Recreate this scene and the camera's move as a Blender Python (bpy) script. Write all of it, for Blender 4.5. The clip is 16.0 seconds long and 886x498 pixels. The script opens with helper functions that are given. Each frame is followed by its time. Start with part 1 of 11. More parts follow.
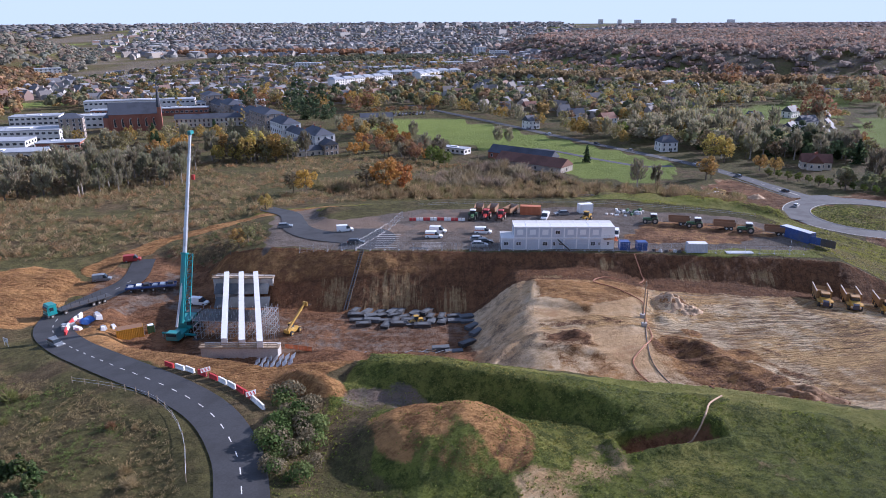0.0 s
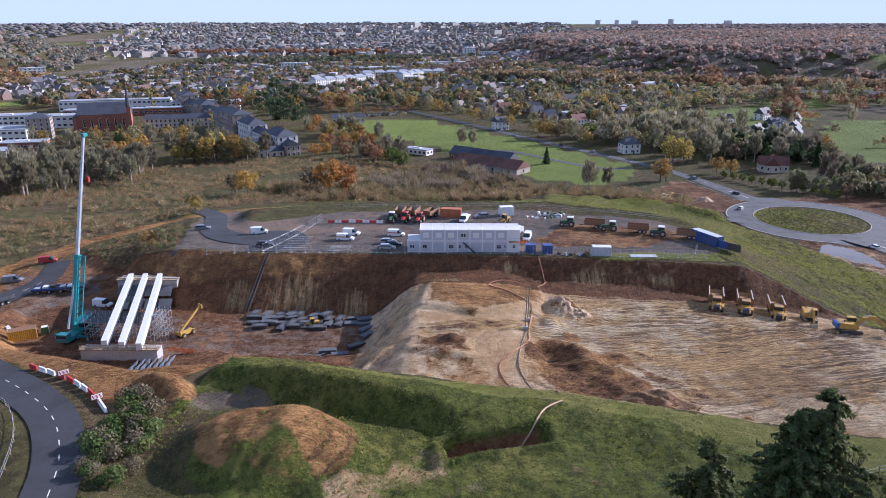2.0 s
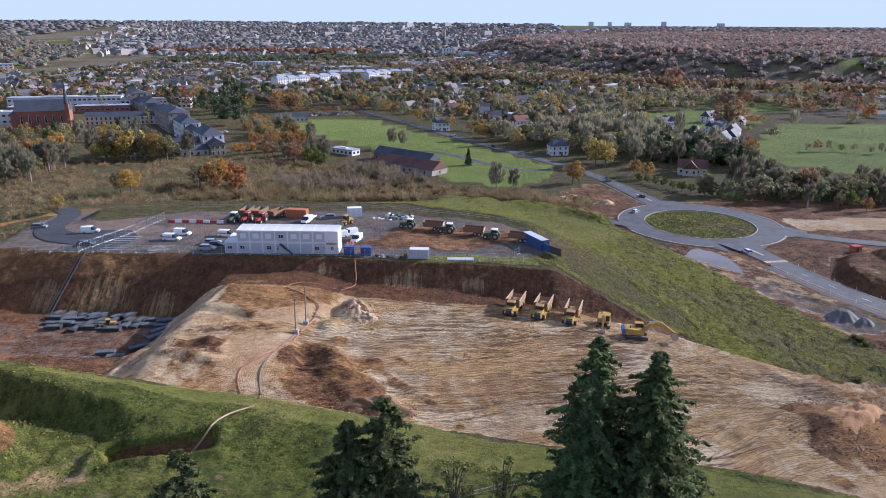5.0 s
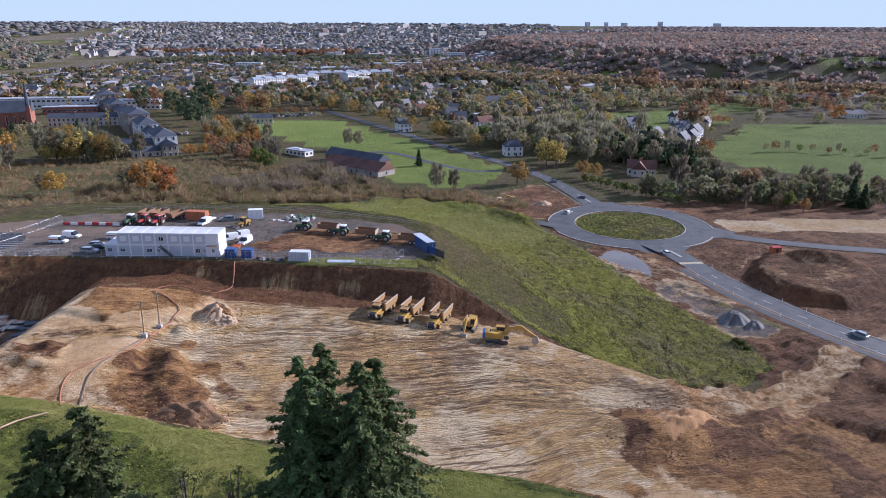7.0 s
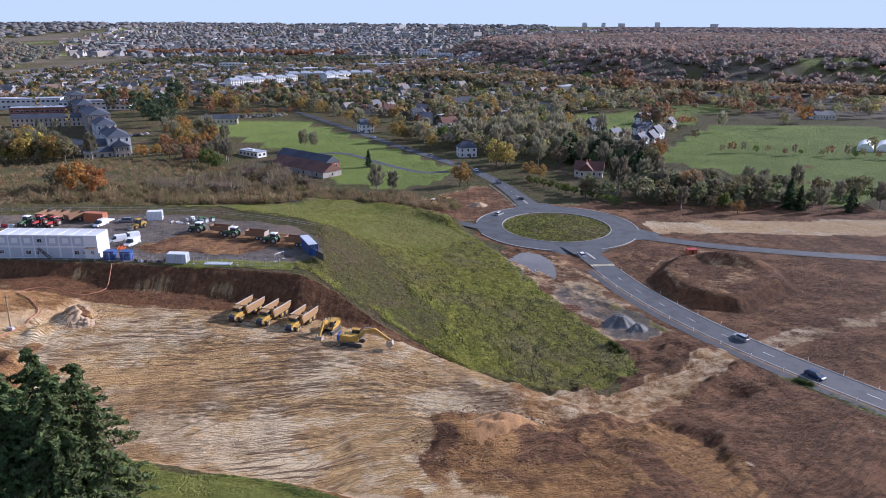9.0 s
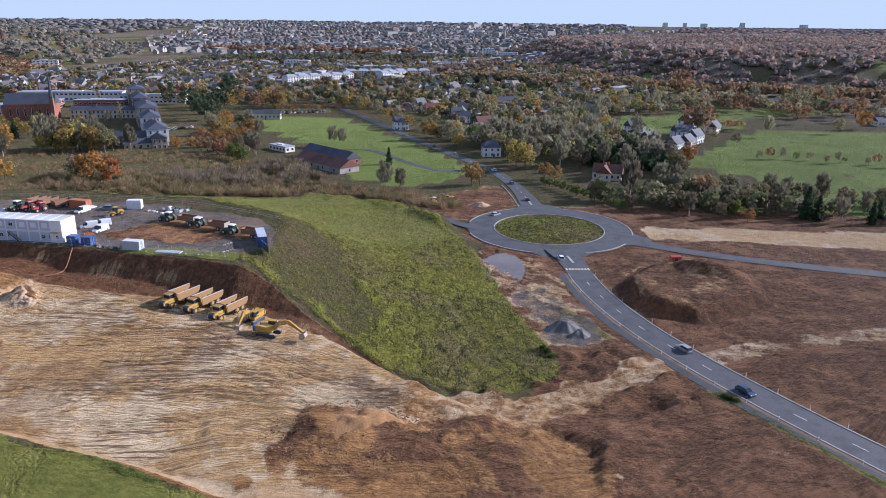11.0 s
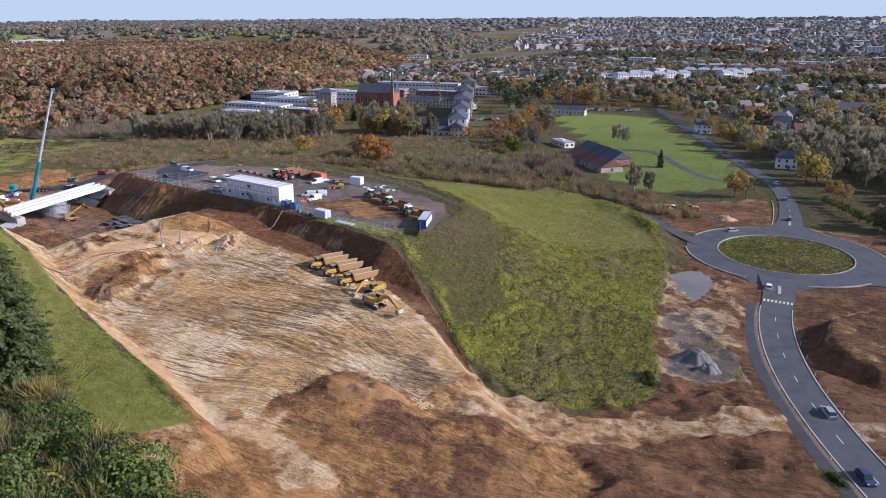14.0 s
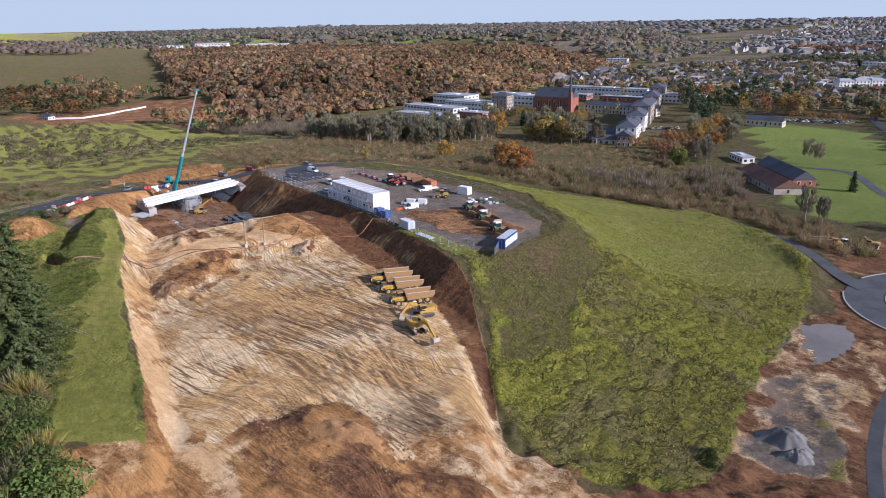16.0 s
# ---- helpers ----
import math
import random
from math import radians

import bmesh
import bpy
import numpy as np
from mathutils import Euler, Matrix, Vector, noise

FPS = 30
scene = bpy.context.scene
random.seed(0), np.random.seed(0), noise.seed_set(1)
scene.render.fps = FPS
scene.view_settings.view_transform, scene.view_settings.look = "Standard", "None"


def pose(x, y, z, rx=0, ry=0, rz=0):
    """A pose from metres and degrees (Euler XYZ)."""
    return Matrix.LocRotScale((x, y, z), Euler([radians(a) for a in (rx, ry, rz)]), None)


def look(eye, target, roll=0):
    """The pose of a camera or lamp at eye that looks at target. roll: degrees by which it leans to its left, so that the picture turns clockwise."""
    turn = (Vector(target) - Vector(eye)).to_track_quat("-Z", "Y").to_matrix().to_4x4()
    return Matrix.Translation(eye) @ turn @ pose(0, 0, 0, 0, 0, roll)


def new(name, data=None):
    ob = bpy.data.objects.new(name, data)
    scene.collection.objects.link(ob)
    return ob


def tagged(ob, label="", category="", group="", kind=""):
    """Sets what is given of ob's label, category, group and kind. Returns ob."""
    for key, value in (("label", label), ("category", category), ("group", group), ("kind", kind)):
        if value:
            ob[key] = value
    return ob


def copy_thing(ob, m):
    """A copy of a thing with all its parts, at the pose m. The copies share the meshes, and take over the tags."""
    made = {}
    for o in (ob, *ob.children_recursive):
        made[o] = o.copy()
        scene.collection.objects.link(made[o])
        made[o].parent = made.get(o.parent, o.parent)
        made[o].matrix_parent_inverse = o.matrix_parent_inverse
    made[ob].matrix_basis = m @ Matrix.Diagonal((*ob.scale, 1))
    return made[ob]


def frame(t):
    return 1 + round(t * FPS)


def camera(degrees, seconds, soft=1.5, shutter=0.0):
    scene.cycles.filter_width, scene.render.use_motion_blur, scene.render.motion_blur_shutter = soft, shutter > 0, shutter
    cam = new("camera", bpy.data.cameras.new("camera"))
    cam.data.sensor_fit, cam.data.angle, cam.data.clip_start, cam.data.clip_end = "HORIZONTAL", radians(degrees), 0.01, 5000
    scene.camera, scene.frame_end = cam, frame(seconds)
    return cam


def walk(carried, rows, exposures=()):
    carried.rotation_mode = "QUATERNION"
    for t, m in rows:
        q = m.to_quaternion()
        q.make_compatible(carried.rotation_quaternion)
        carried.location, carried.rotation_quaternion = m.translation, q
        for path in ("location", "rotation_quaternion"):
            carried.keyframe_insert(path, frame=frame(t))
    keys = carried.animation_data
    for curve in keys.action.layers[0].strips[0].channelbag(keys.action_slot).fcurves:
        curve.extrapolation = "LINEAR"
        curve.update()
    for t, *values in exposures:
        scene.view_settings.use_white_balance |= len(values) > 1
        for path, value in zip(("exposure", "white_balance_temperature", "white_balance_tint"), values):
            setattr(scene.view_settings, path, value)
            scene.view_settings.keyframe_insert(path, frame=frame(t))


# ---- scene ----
cam = camera(63.3, 16.0, soft=0.9)
METRES, EYE, TILT, LEAN, TURN = 250.0, 60.0, -3.25, 2.15, 0.0
ROWS = [
    (0.0, 0.0, 0.0, 0.0, 0.52, -14.57, -1.99),
    (0.5, 0.0198, -0.0, 0.0016, 0.54, -14.57, -2.01),
    (1.0, 0.0429, -0.0002, 0.0033, 0.57, -14.58, -2.06),
    (1.5, 0.0659, 0.0001, 0.0046, 0.6, -14.56, -2.13),
    (2.0, 0.094, 0.0001, 0.0064, 0.59, -14.57, -2.16),
    (2.5, 0.1194, 0.0007, 0.0073, 0.6, -14.57, -2.27),
    (3.0, 0.1487, 0.0015, 0.0082, 0.63, -14.54, -2.5),
    (3.5, 0.1791, 0.0024, 0.0092, 0.62, -14.55, -2.62),
    (4.0, 0.2105, 0.0044, 0.0105, 0.61, -14.56, -2.69),
    (6.5, 0.3615, 0.0184, 0.0171, 0.68, -14.5, -2.56),
    (7.0, 0.3895, 0.0194, 0.0183, 0.72, -14.5, -2.55),
    (7.5, 0.418, 0.0207, 0.0197, 0.74, -14.47, -2.63),
    (8.0, 0.4482, 0.022, 0.0214, 0.75, -14.47, -2.64),
    (8.5, 0.4786, 0.0231, 0.0229, 0.77, -14.47, -2.58),
    (9.0, 0.5088, 0.0238, 0.0247, 0.89, -14.47, -2.57),
    (11.5, 0.6707, 0.0334, 0.0322, 11.68, -15.17, -3.32),
    (12.0, 0.7043, 0.0382, 0.0337, 17.41, -15.56, -3.39),
    (12.5, 0.7386, 0.0456, 0.0356, 21.62, -15.8, -3.51),
    (13.0, 0.774, 0.058, 0.0381, 25.64, -16.1, -3.68),
    (13.5, 0.8074, 0.0759, 0.0405, 29.93, -16.41, -3.63),
    (14.0, 0.8333, 0.0985, 0.0424, 35.57, -16.71, -3.35),
    (14.5, 0.8523, 0.1271, 0.0439, 39.82, -16.89, -3.3),
    (15.0, 0.8669, 0.1606, 0.0451, 43.96, -17.08, -3.2),
    (15.5, 0.8778, 0.1975, 0.0465, 48.01, -17.25, -3.08),
    (16.0, 0.884, 0.2357, 0.0482, 52.17, -17.4, -2.94),
]
walk(cam, [(t, pose(0, 0, EYE, TILT, LEAN, TURN) @ pose(METRES * x, METRES * y, METRES * z, 90 + pitch, roll, yaw)) for t, x, y, z, yaw, pitch, roll in ROWS], [(0.0, 0.66, 5400, 24), (7.5, 0.50, 5350, 22), (9.0, 0.47, 5350, 22), (12.5, 0.41, 5400, 21), (16.0, 0.28, 5600, 21)])
# ---- daylight ----
SUN_AZ, SUN_EL = math.atan2(0.90, 0.43), radians(24)   # azimuth from +y towards +x
world = bpy.data.worlds.new("sky")
scene.world = world
world.use_nodes = True
wn = world.node_tree
sky = wn.nodes.new("ShaderNodeTexSky")
sky.sky_type, sky.sun_disc = "NISHITA", False
sky.sun_elevation, sky.sun_rotation = SUN_EL, SUN_AZ
sky.air_density, sky.dust_density, sky.ozone_density = 1.0, 0.8, 2.0
# thin cloud whitens the blue, thickest low over the horizon
cloud = wn.nodes.new("ShaderNodeTexNoise")
cloud.inputs["Scale"].default_value, cloud.inputs["Detail"].default_value = 2.2, 5
veil = wn.nodes.new("ShaderNodeMapRange")
veil.inputs["From Min"].default_value, veil.inputs["From Max"].default_value = 0.35, 0.70
veil.inputs["To Min"].default_value, veil.inputs["To Max"].default_value = 0.28, 0.58
wn.links.new(cloud.outputs["Fac"], veil.inputs["Value"])
toward = wn.nodes.new("ShaderNodeTexCoord")
upward = wn.nodes.new("ShaderNodeSeparateXYZ")
wn.links.new(toward.outputs["Generated"], upward.inputs[0])
low = wn.nodes.new("ShaderNodeMapRange")
low.interpolation_type = "SMOOTHSTEP"
low.inputs["From Min"].default_value, low.inputs["From Max"].default_value = 0.03, 0.22
low.inputs["To Min"].default_value, low.inputs["To Max"].default_value = 1.0, 0.0
wn.links.new(upward.outputs[2], low.inputs["Value"])
blend = wn.nodes.new("ShaderNodeMix")
blend.data_type = "RGBA"
wn.links.new(veil.outputs[0], blend.inputs[0])
wn.links.new(sky.outputs[0], blend.inputs[6])
blend.inputs[7].default_value = (6.6, 7.8, 9.8, 1)
bank = wn.nodes.new("ShaderNodeMix")
bank.data_type = "RGBA"
wn.links.new(low.outputs[0], bank.inputs[0])
wn.links.new(blend.outputs[2], bank.inputs[6])
bank.inputs[7].default_value = (6.9, 8.1, 8.7, 1)
wn.links.new(bank.outputs[2], wn.nodes["Background"].inputs[0])
wn.nodes["Background"].inputs[1].default_value = 0.064
sun = new("sun", bpy.data.lights.new("sun", "SUN"))
sun.data.energy, sun.data.angle, sun.data.color = 5.4, radians(0.6), (1.0, 0.90, 0.78)
sun.matrix_world = look((math.sin(SUN_AZ) * 100, math.cos(SUN_AZ) * 100, math.tan(SUN_EL) * 100), (0, 0, 0))
# ---- materials ----
def nodes_of(name):
    m = bpy.data.materials.new(name)
    m.use_nodes = True
    return m, m.node_tree, m.node_tree.nodes["Principled BSDF"]


def noise_node(nt, scale, detail=5.0, rough=0.6, vector=None):
    n = nt.nodes.new("ShaderNodeTexNoise")
    n.inputs["Scale"].default_value, n.inputs["Detail"].default_value, n.inputs["Roughness"].default_value = scale, detail, rough
    if vector:
        nt.links.new(vector, n.inputs["Vector"])
    return n.outputs["Fac"]


def mix_node(nt, fac, a, b, mode="MIX"):
    n = nt.nodes.new("ShaderNodeMix")
    n.data_type, n.blend_type = "RGBA", mode
    for socket, value in ((n.inputs[0], fac), (n.inputs[6], a), (n.inputs[7], b)):
        if isinstance(value, (int, float)):
            socket.default_value = value
        elif isinstance(value, tuple):
            socket.default_value = (*value, 1)
        else:
            nt.links.new(value, socket)
    return n.outputs[2]


def math_node(nt, op, a, b=0.0, c=0.0):
    n = nt.nodes.new("ShaderNodeMath")
    n.operation = op
    for socket, value in zip(n.inputs, (a, b, c)):
        if isinstance(value, (int, float)):
            socket.default_value = value
        else:
            nt.links.new(value, socket)
    return n.outputs[0]


def ramp(nt, fac, low, high):
    n = nt.nodes.new("ShaderNodeMapRange")
    n.interpolation_type = "SMOOTHSTEP"
    n.inputs["From Min"].default_value, n.inputs["From Max"].default_value = low, high
    nt.links.new(fac, n.inputs["Value"])
    return n.outputs["Result"]


def mat(name, a, b=None, rough=0.7, metal=0.0, scale=3.0, bump_by=0.15, big=0.25, dirt=None, vary=0.0, coat=0.0):
    """A surface of two close colours broken up at two scales, with fine relief, a little dirt and a shift from piece to piece."""
    m, nt, bsdf = nodes_of(name)
    b = b or tuple(v * 0.72 for v in a)
    at = nt.nodes.new("ShaderNodeTexCoord").outputs["Object"]
    fine, coarse = noise_node(nt, scale * 4, vector=at), noise_node(nt, scale * big, 3, vector=at)
    col = mix_node(nt, ramp(nt, fine, 0.3, 0.75), a, b)
    col = mix_node(nt, math_node(nt, "MULTIPLY", ramp(nt, coarse, 0.42, 0.72), 0.6), col, dirt or tuple(v * 0.6 for v in b))
    if vary:
        info = nt.nodes.new("ShaderNodeObjectInfo")
        hue = nt.nodes.new("ShaderNodeHueSaturation")
        nt.links.new(math_node(nt, "MULTIPLY_ADD", info.outputs["Random"], vary * 0.12, 0.5 - vary * 0.06), hue.inputs["Hue"])
        nt.links.new(math_node(nt, "MULTIPLY_ADD", info.outputs["Random"], vary, 1 - vary / 2), hue.inputs["Value"])
        nt.links.new(col, hue.inputs["Color"])
        col = hue.outputs[0]
    nt.links.new(col, bsdf.inputs["Base Color"])
    nt.links.new(math_node(nt, "MULTIPLY_ADD", coarse, 0.25, rough - 0.12), bsdf.inputs["Roughness"])
    bsdf.inputs["Metallic"].default_value = metal
    bsdf.inputs["Coat Weight"].default_value = coat
    if bump_by:
        bp = nt.nodes.new("ShaderNodeBump")
        bp.inputs["Strength"].default_value, bp.inputs["Distance"].default_value = bump_by, 0.04
        nt.links.new(fine, bp.inputs["Height"])
        nt.links.new(bp.outputs[0], bsdf.inputs["Normal"])
    return m


# Kinds of ground, each with two colours: light and dark
SOILS = [("short_grass", (0.290, 0.295, 0.066), (0.190, 0.205, 0.042)),
         ("tall_grass", (0.330, 0.310, 0.060), (0.125, 0.125, 0.028)),
         ("pale_sand", (0.720, 0.500, 0.270), (0.540, 0.345, 0.170)),
         ("tracked_mud", (0.520, 0.430, 0.330), (0.240, 0.160, 0.100)),
         ("dark_soil", (0.235, 0.118, 0.054), (0.098, 0.048, 0.025)),
         ("orange_soil", (0.460, 0.255, 0.098), (0.205, 0.100, 0.040)),
         ("gravel", (0.230, 0.195, 0.165), (0.135, 0.110, 0.090)),
         ("brown_soil", (0.285, 0.148, 0.074), (0.108, 0.053, 0.027))]


def ground_material():
    m, nt, bsdf = nodes_of("ground")
    at = nt.nodes.new("ShaderNodeTexCoord").outputs["Object"]
    fine, mid, coarse = noise_node(nt, 3.2, 8, 0.8, at), noise_node(nt, 0.35, 6, 0.65, at), noise_node(nt, 0.05, 5, 0.6, at)
    rubble = noise_node(nt, 0.9, 9, 0.8, at)
    grit = ramp(nt, math_node(nt, "ADD", math_node(nt, "MULTIPLY", fine, 0.3), math_node(nt, "ADD", math_node(nt, "MULTIPLY", mid, 0.3), math_node(nt, "MULTIPLY", rubble, 0.4))), 0.43, 0.57)
    # wheel tracks: long thin lines that swing towards the haul road
    sep = nt.nodes.new("ShaderNodeSeparateXYZ")
    nt.links.new(at, sep.inputs[0])
    px, py, pz = sep.outputs
    east = math_node(nt, "MAXIMUM", math_node(nt, "ADD", px, -50.0), 0.0)
    swing = math_node(nt, "ADD", math_node(nt, "MULTIPLY", px, 0.06), math_node(nt, "MULTIPLY", math_node(nt, "MULTIPLY", east, east), 0.0022))
    sway = math_node(nt, "MULTIPLY_ADD", noise_node(nt, 0.022, 2, 0.5, at), 26.0, -13.0)

    def lines(along, across, lean, bent, detail):
        v = math_node(nt, "ADD", math_node(nt, "SUBTRACT", py, swing), math_node(nt, "ADD", math_node(nt, "MULTIPLY", px, lean), math_node(nt, "MULTIPLY", sway, bent)))
        co = nt.nodes.new("ShaderNodeCombineXYZ")
        nt.links.new(math_node(nt, "MULTIPLY", px, along), co.inputs[0])
        nt.links.new(math_node(nt, "MULTIPLY", v, across), co.inputs[1])
        return noise_node(nt, 1.0, detail, 0.6, co.outputs[0])

    def patches(cell, base, turn_by, along, across, shift):
        """Patches of parallel wheel marks, every patch driven in a direction of its own."""
        off = nt.nodes.new("ShaderNodeVectorMath")
        off.inputs[1].default_value = (shift, shift * 0.7, 0)
        nt.links.new(at, off.inputs[0])
        vor = nt.nodes.new("ShaderNodeTexVoronoi")
        vor.voronoi_dimensions = "2D"
        vor.inputs["Scale"].default_value = 1.0 / cell
        nt.links.new(off.outputs[0], vor.inputs["Vector"])
        pick = nt.nodes.new("ShaderNodeSeparateColor")
        nt.links.new(vor.outputs["Color"], pick.inputs[0])
        angle = math_node(nt, "MULTIPLY_ADD", pick.outputs[0], turn_by, base - turn_by / 2)
        ca, sa = math_node(nt, "COSINE", angle), math_node(nt, "SINE", angle)
        u = math_node(nt, "ADD", math_node(nt, "MULTIPLY", px, ca), math_node(nt, "MULTIPLY", py, sa))
        v = math_node(nt, "SUBTRACT", math_node(nt, "MULTIPLY", py, ca), math_node(nt, "MULTIPLY", px, sa))
        v = math_node(nt, "ADD", v, math_node(nt, "MULTIPLY", sway, 0.35))
        co = nt.nodes.new("ShaderNodeCombineXYZ")
        nt.links.new(math_node(nt, "MULTIPLY", u, along), co.inputs[0])
        nt.links.new(math_node(nt, "MULTIPLY", v, across), co.inputs[1])
        nt.links.new(math_node(nt, "MULTIPLY", pick.outputs[1], 40.0), co.inputs[2])
        marks = noise_node(nt, 1.0, 3, 0.55, co.outputs[0])
        soft = math_node(nt, "ADD", vor.outputs["Distance"], math_node(nt, "MULTIPLY_ADD", mid, 0.5, -0.25))
        where = math_node(nt, "MULTIPLY", math_node(nt, "SUBTRACT", 1.0, ramp(nt, soft, 0.38, 0.58)), ramp(nt, pick.outputs[2], 0.15, 0.35))
        return marks, where

    def blend_to(a, b, f):
        return math_node(nt, "ADD", math_node(nt, "MULTIPLY", a, math_node(nt, "SUBTRACT", 1.0, f)), math_node(nt, "MULTIPLY", b, f))

    ruts = lines(0.045, 1.6, 0.0, 0.8, 5)
    for marks, where in (patches(30.0, 0.22, 0.8, 0.045, 1.25, 13.0), patches(19.0, 0.30, 0.9, 0.05, 1.7, 71.0), patches(15.0, 0.38, 0.7, 0.06, 1.5, 43.0)):
        ruts = blend_to(ruts, marks, where)
    rutline = ramp(nt, ruts, 0.40, 0.54)

    def thread(field, width):
        return math_node(nt, "SUBTRACT", 1.0, ramp(nt, math_node(nt, "ABSOLUTE", math_node(nt, "SUBTRACT", field, 0.5)), width * 0.35, width))

    wheel_a, wheel_b = thread(lines(0.030, 0.55, 0.0, 0.5, 2), 0.045), thread(lines(0.026, 0.48, 0.22, 1.0, 2), 0.035)
    wheel_c = thread(lines(0.030, 0.60, -0.16, 0.9, 2), 0.030)
    # winding gullies and trodden lines in rank grass
    down = nt.nodes.new("ShaderNodeMapping")
    down.inputs["Rotation"].default_value, down.inputs["Scale"].default_value = (0, 0, 0.65), (0.11, 0.055, 0.0)
    nt.links.new(at, down.inputs["Vector"])
    gully = math_node(nt, "MAXIMUM", thread(noise_node(nt, 1.0, 4, 0.62, down.outputs[0]), 0.019), math_node(nt, "MULTIPLY", thread(noise_node(nt, 2.3, 4, 0.6, down.outputs[0]), 0.020), 0.8))
    gully = math_node(nt, "MULTIPLY", gully, ramp(nt, noise_node(nt, 0.05, 3, 0.6, at), 0.36, 0.50))
    gully = math_node(nt, "MULTIPLY", gully, ramp(nt, px, 84.0, 98.0))
    za, zb = nt.nodes.new("ShaderNodeAttribute"), nt.nodes.new("ShaderNodeAttribute")
    za.attribute_name, zb.attribute_name = "zones_a", "zones_b"
    masks = []
    for z in (za, zb):
        s = nt.nodes.new("ShaderNodeSeparateColor")
        nt.links.new(z.outputs["Color"], s.inputs[0])
        masks += [s.outputs[0], s.outputs[1], s.outputs[2], z.outputs["Alpha"]]
    covers = []
    for key in ("cover_a", "cover_b"):
        z = nt.nodes.new("ShaderNodeAttribute")
        z.attribute_name = key
        s = nt.nodes.new("ShaderNodeSeparateColor")
        nt.links.new(z.outputs["Color"], s.inputs[0])
        covers += [s.outputs[0], s.outputs[1], s.outputs[2], z.outputs["Alpha"]]
    zc = nt.nodes.new("ShaderNodeAttribute")
    zc.attribute_name = "streaks"
    zt = nt.nodes.new("ShaderNodeAttribute")
    zt.attribute_name = "wheel_ruts"
    worn_in = ramp(nt, math_node(nt, "ADD", zt.outputs["Fac"], math_node(nt, "MULTIPLY_ADD", rubble, 0.9, -0.45)), 0.25, 0.75)
    ragged = math_node(nt, "MULTIPLY_ADD", math_node(nt, "ADD", fine, math_node(nt, "MULTIPLY", mid, 1.5)), 3.4, -4.25)
    # dry scrub and litter is the ground where no other kind lies
    col = mix_node(nt, grit, (0.185, 0.135, 0.070), (0.085, 0.062, 0.032))
    col = mix_node(nt, ramp(nt, coarse, 0.38, 0.55), col, mix_node(nt, grit, (0.155, 0.138, 0.052), (0.068, 0.062, 0.024)))
    for (name, light, dark), mask in zip(SOILS, covers):
        c = mix_node(nt, grit, light, dark)
        if name == "tall_grass":
            c = mix_node(nt, ramp(nt, noise_node(nt, 0.04, 5, 0.65, at), 0.47, 0.60), c, mix_node(nt, grit, (0.31, 0.265, 0.100), (0.15, 0.130, 0.050)))
            c = mix_node(nt, ramp(nt, noise_node(nt, 0.028, 4, 0.6, at), 0.50, 0.60), c, mix_node(nt, grit, (0.37, 0.360, 0.055), (0.150, 0.160, 0.028)))
            c = mix_node(nt, math_node(nt, "SUBTRACT", 1.0, ramp(nt, py, 108.0, 122.0)), c, mix_node(nt, grit, mix_node(nt, ramp(nt, coarse, 0.42, 0.60), (0.190, 0.220, 0.042), (0.270, 0.262, 0.060)), (0.070, 0.090, 0.019)))
            c = mix_node(nt, math_node(nt, "MULTIPLY", gully, 0.7), c, (0.065, 0.062, 0.022))
        if name == "short_grass":
            c = mix_node(nt, ramp(nt, coarse, 0.46, 0.64), c, mix_node(nt, grit, (0.340, 0.315, 0.085), (0.225, 0.220, 0.055)))
            sward = mix_node(nt, math_node(nt, "MULTIPLY", math_node(nt, "ADD", grit, ramp(nt, noise_node(nt, 0.02, 5, 0.6, at), 0.4, 0.62)), 0.5), (0.27, 0.33, 0.075), (0.185, 0.235, 0.05))
            c = mix_node(nt, ramp(nt, math_node(nt, "ADD", py, math_node(nt, "MULTIPLY", px, 0.2)), 345.0, 375.0), c, sward)
        if name == "tracked_mud":
            blot = noise_node(nt, 0.055, 10, 0.74, at)
            chalk = ramp(nt, math_node(nt, "ADD", blot, math_node(nt, "MULTIPLY_ADD", ruts, 0.14, -0.07)), 0.485, 0.572)
            c = mix_node(nt, chalk, mix_node(nt, grit, (0.74, 0.490, 0.215), (0.50, 0.305, 0.130)), mix_node(nt, grit, (0.86, 0.70, 0.46), (0.74, 0.56, 0.33)))
            churned = ramp(nt, noise_node(nt, 0.042, 8, 0.72, at), 0.515, 0.58)
            c = mix_node(nt, math_node(nt, "MULTIPLY", churned, 0.5), c, mix_node(nt, grit, (0.46, 0.275, 0.135), (0.17, 0.098, 0.050)))
            clods = ramp(nt, rubble, 0.56, 0.66)
            c = mix_node(nt, math_node(nt, "MULTIPLY", clods, 0.45), c, (0.20, 0.118, 0.062))
            worn = ramp(nt, noise_node(nt, 0.035, 5, 0.65, at), 0.50, 0.58)
            c = mix_node(nt, math_node(nt, "MULTIPLY", math_node(nt, "SUBTRACT", 1.0, ramp(nt, ruts, 0.38, 0.48)), math_node(nt, "MULTIPLY_ADD", worn, 0.38, 0.10)), c, (0.31, 0.185, 0.092))
            c = mix_node(nt, math_node(nt, "MULTIPLY", wheel_a, math_node(nt, "MULTIPLY_ADD", worn, 0.8, 0.10)), c, (0.17, 0.100, 0.056))
            c = mix_node(nt, math_node(nt, "MULTIPLY", wheel_b, math_node(nt, "MULTIPLY", ramp(nt, noise_node(nt, 0.024, 4, 0.6, at), 0.44, 0.56), 0.45)), c, (0.20, 0.118, 0.065))
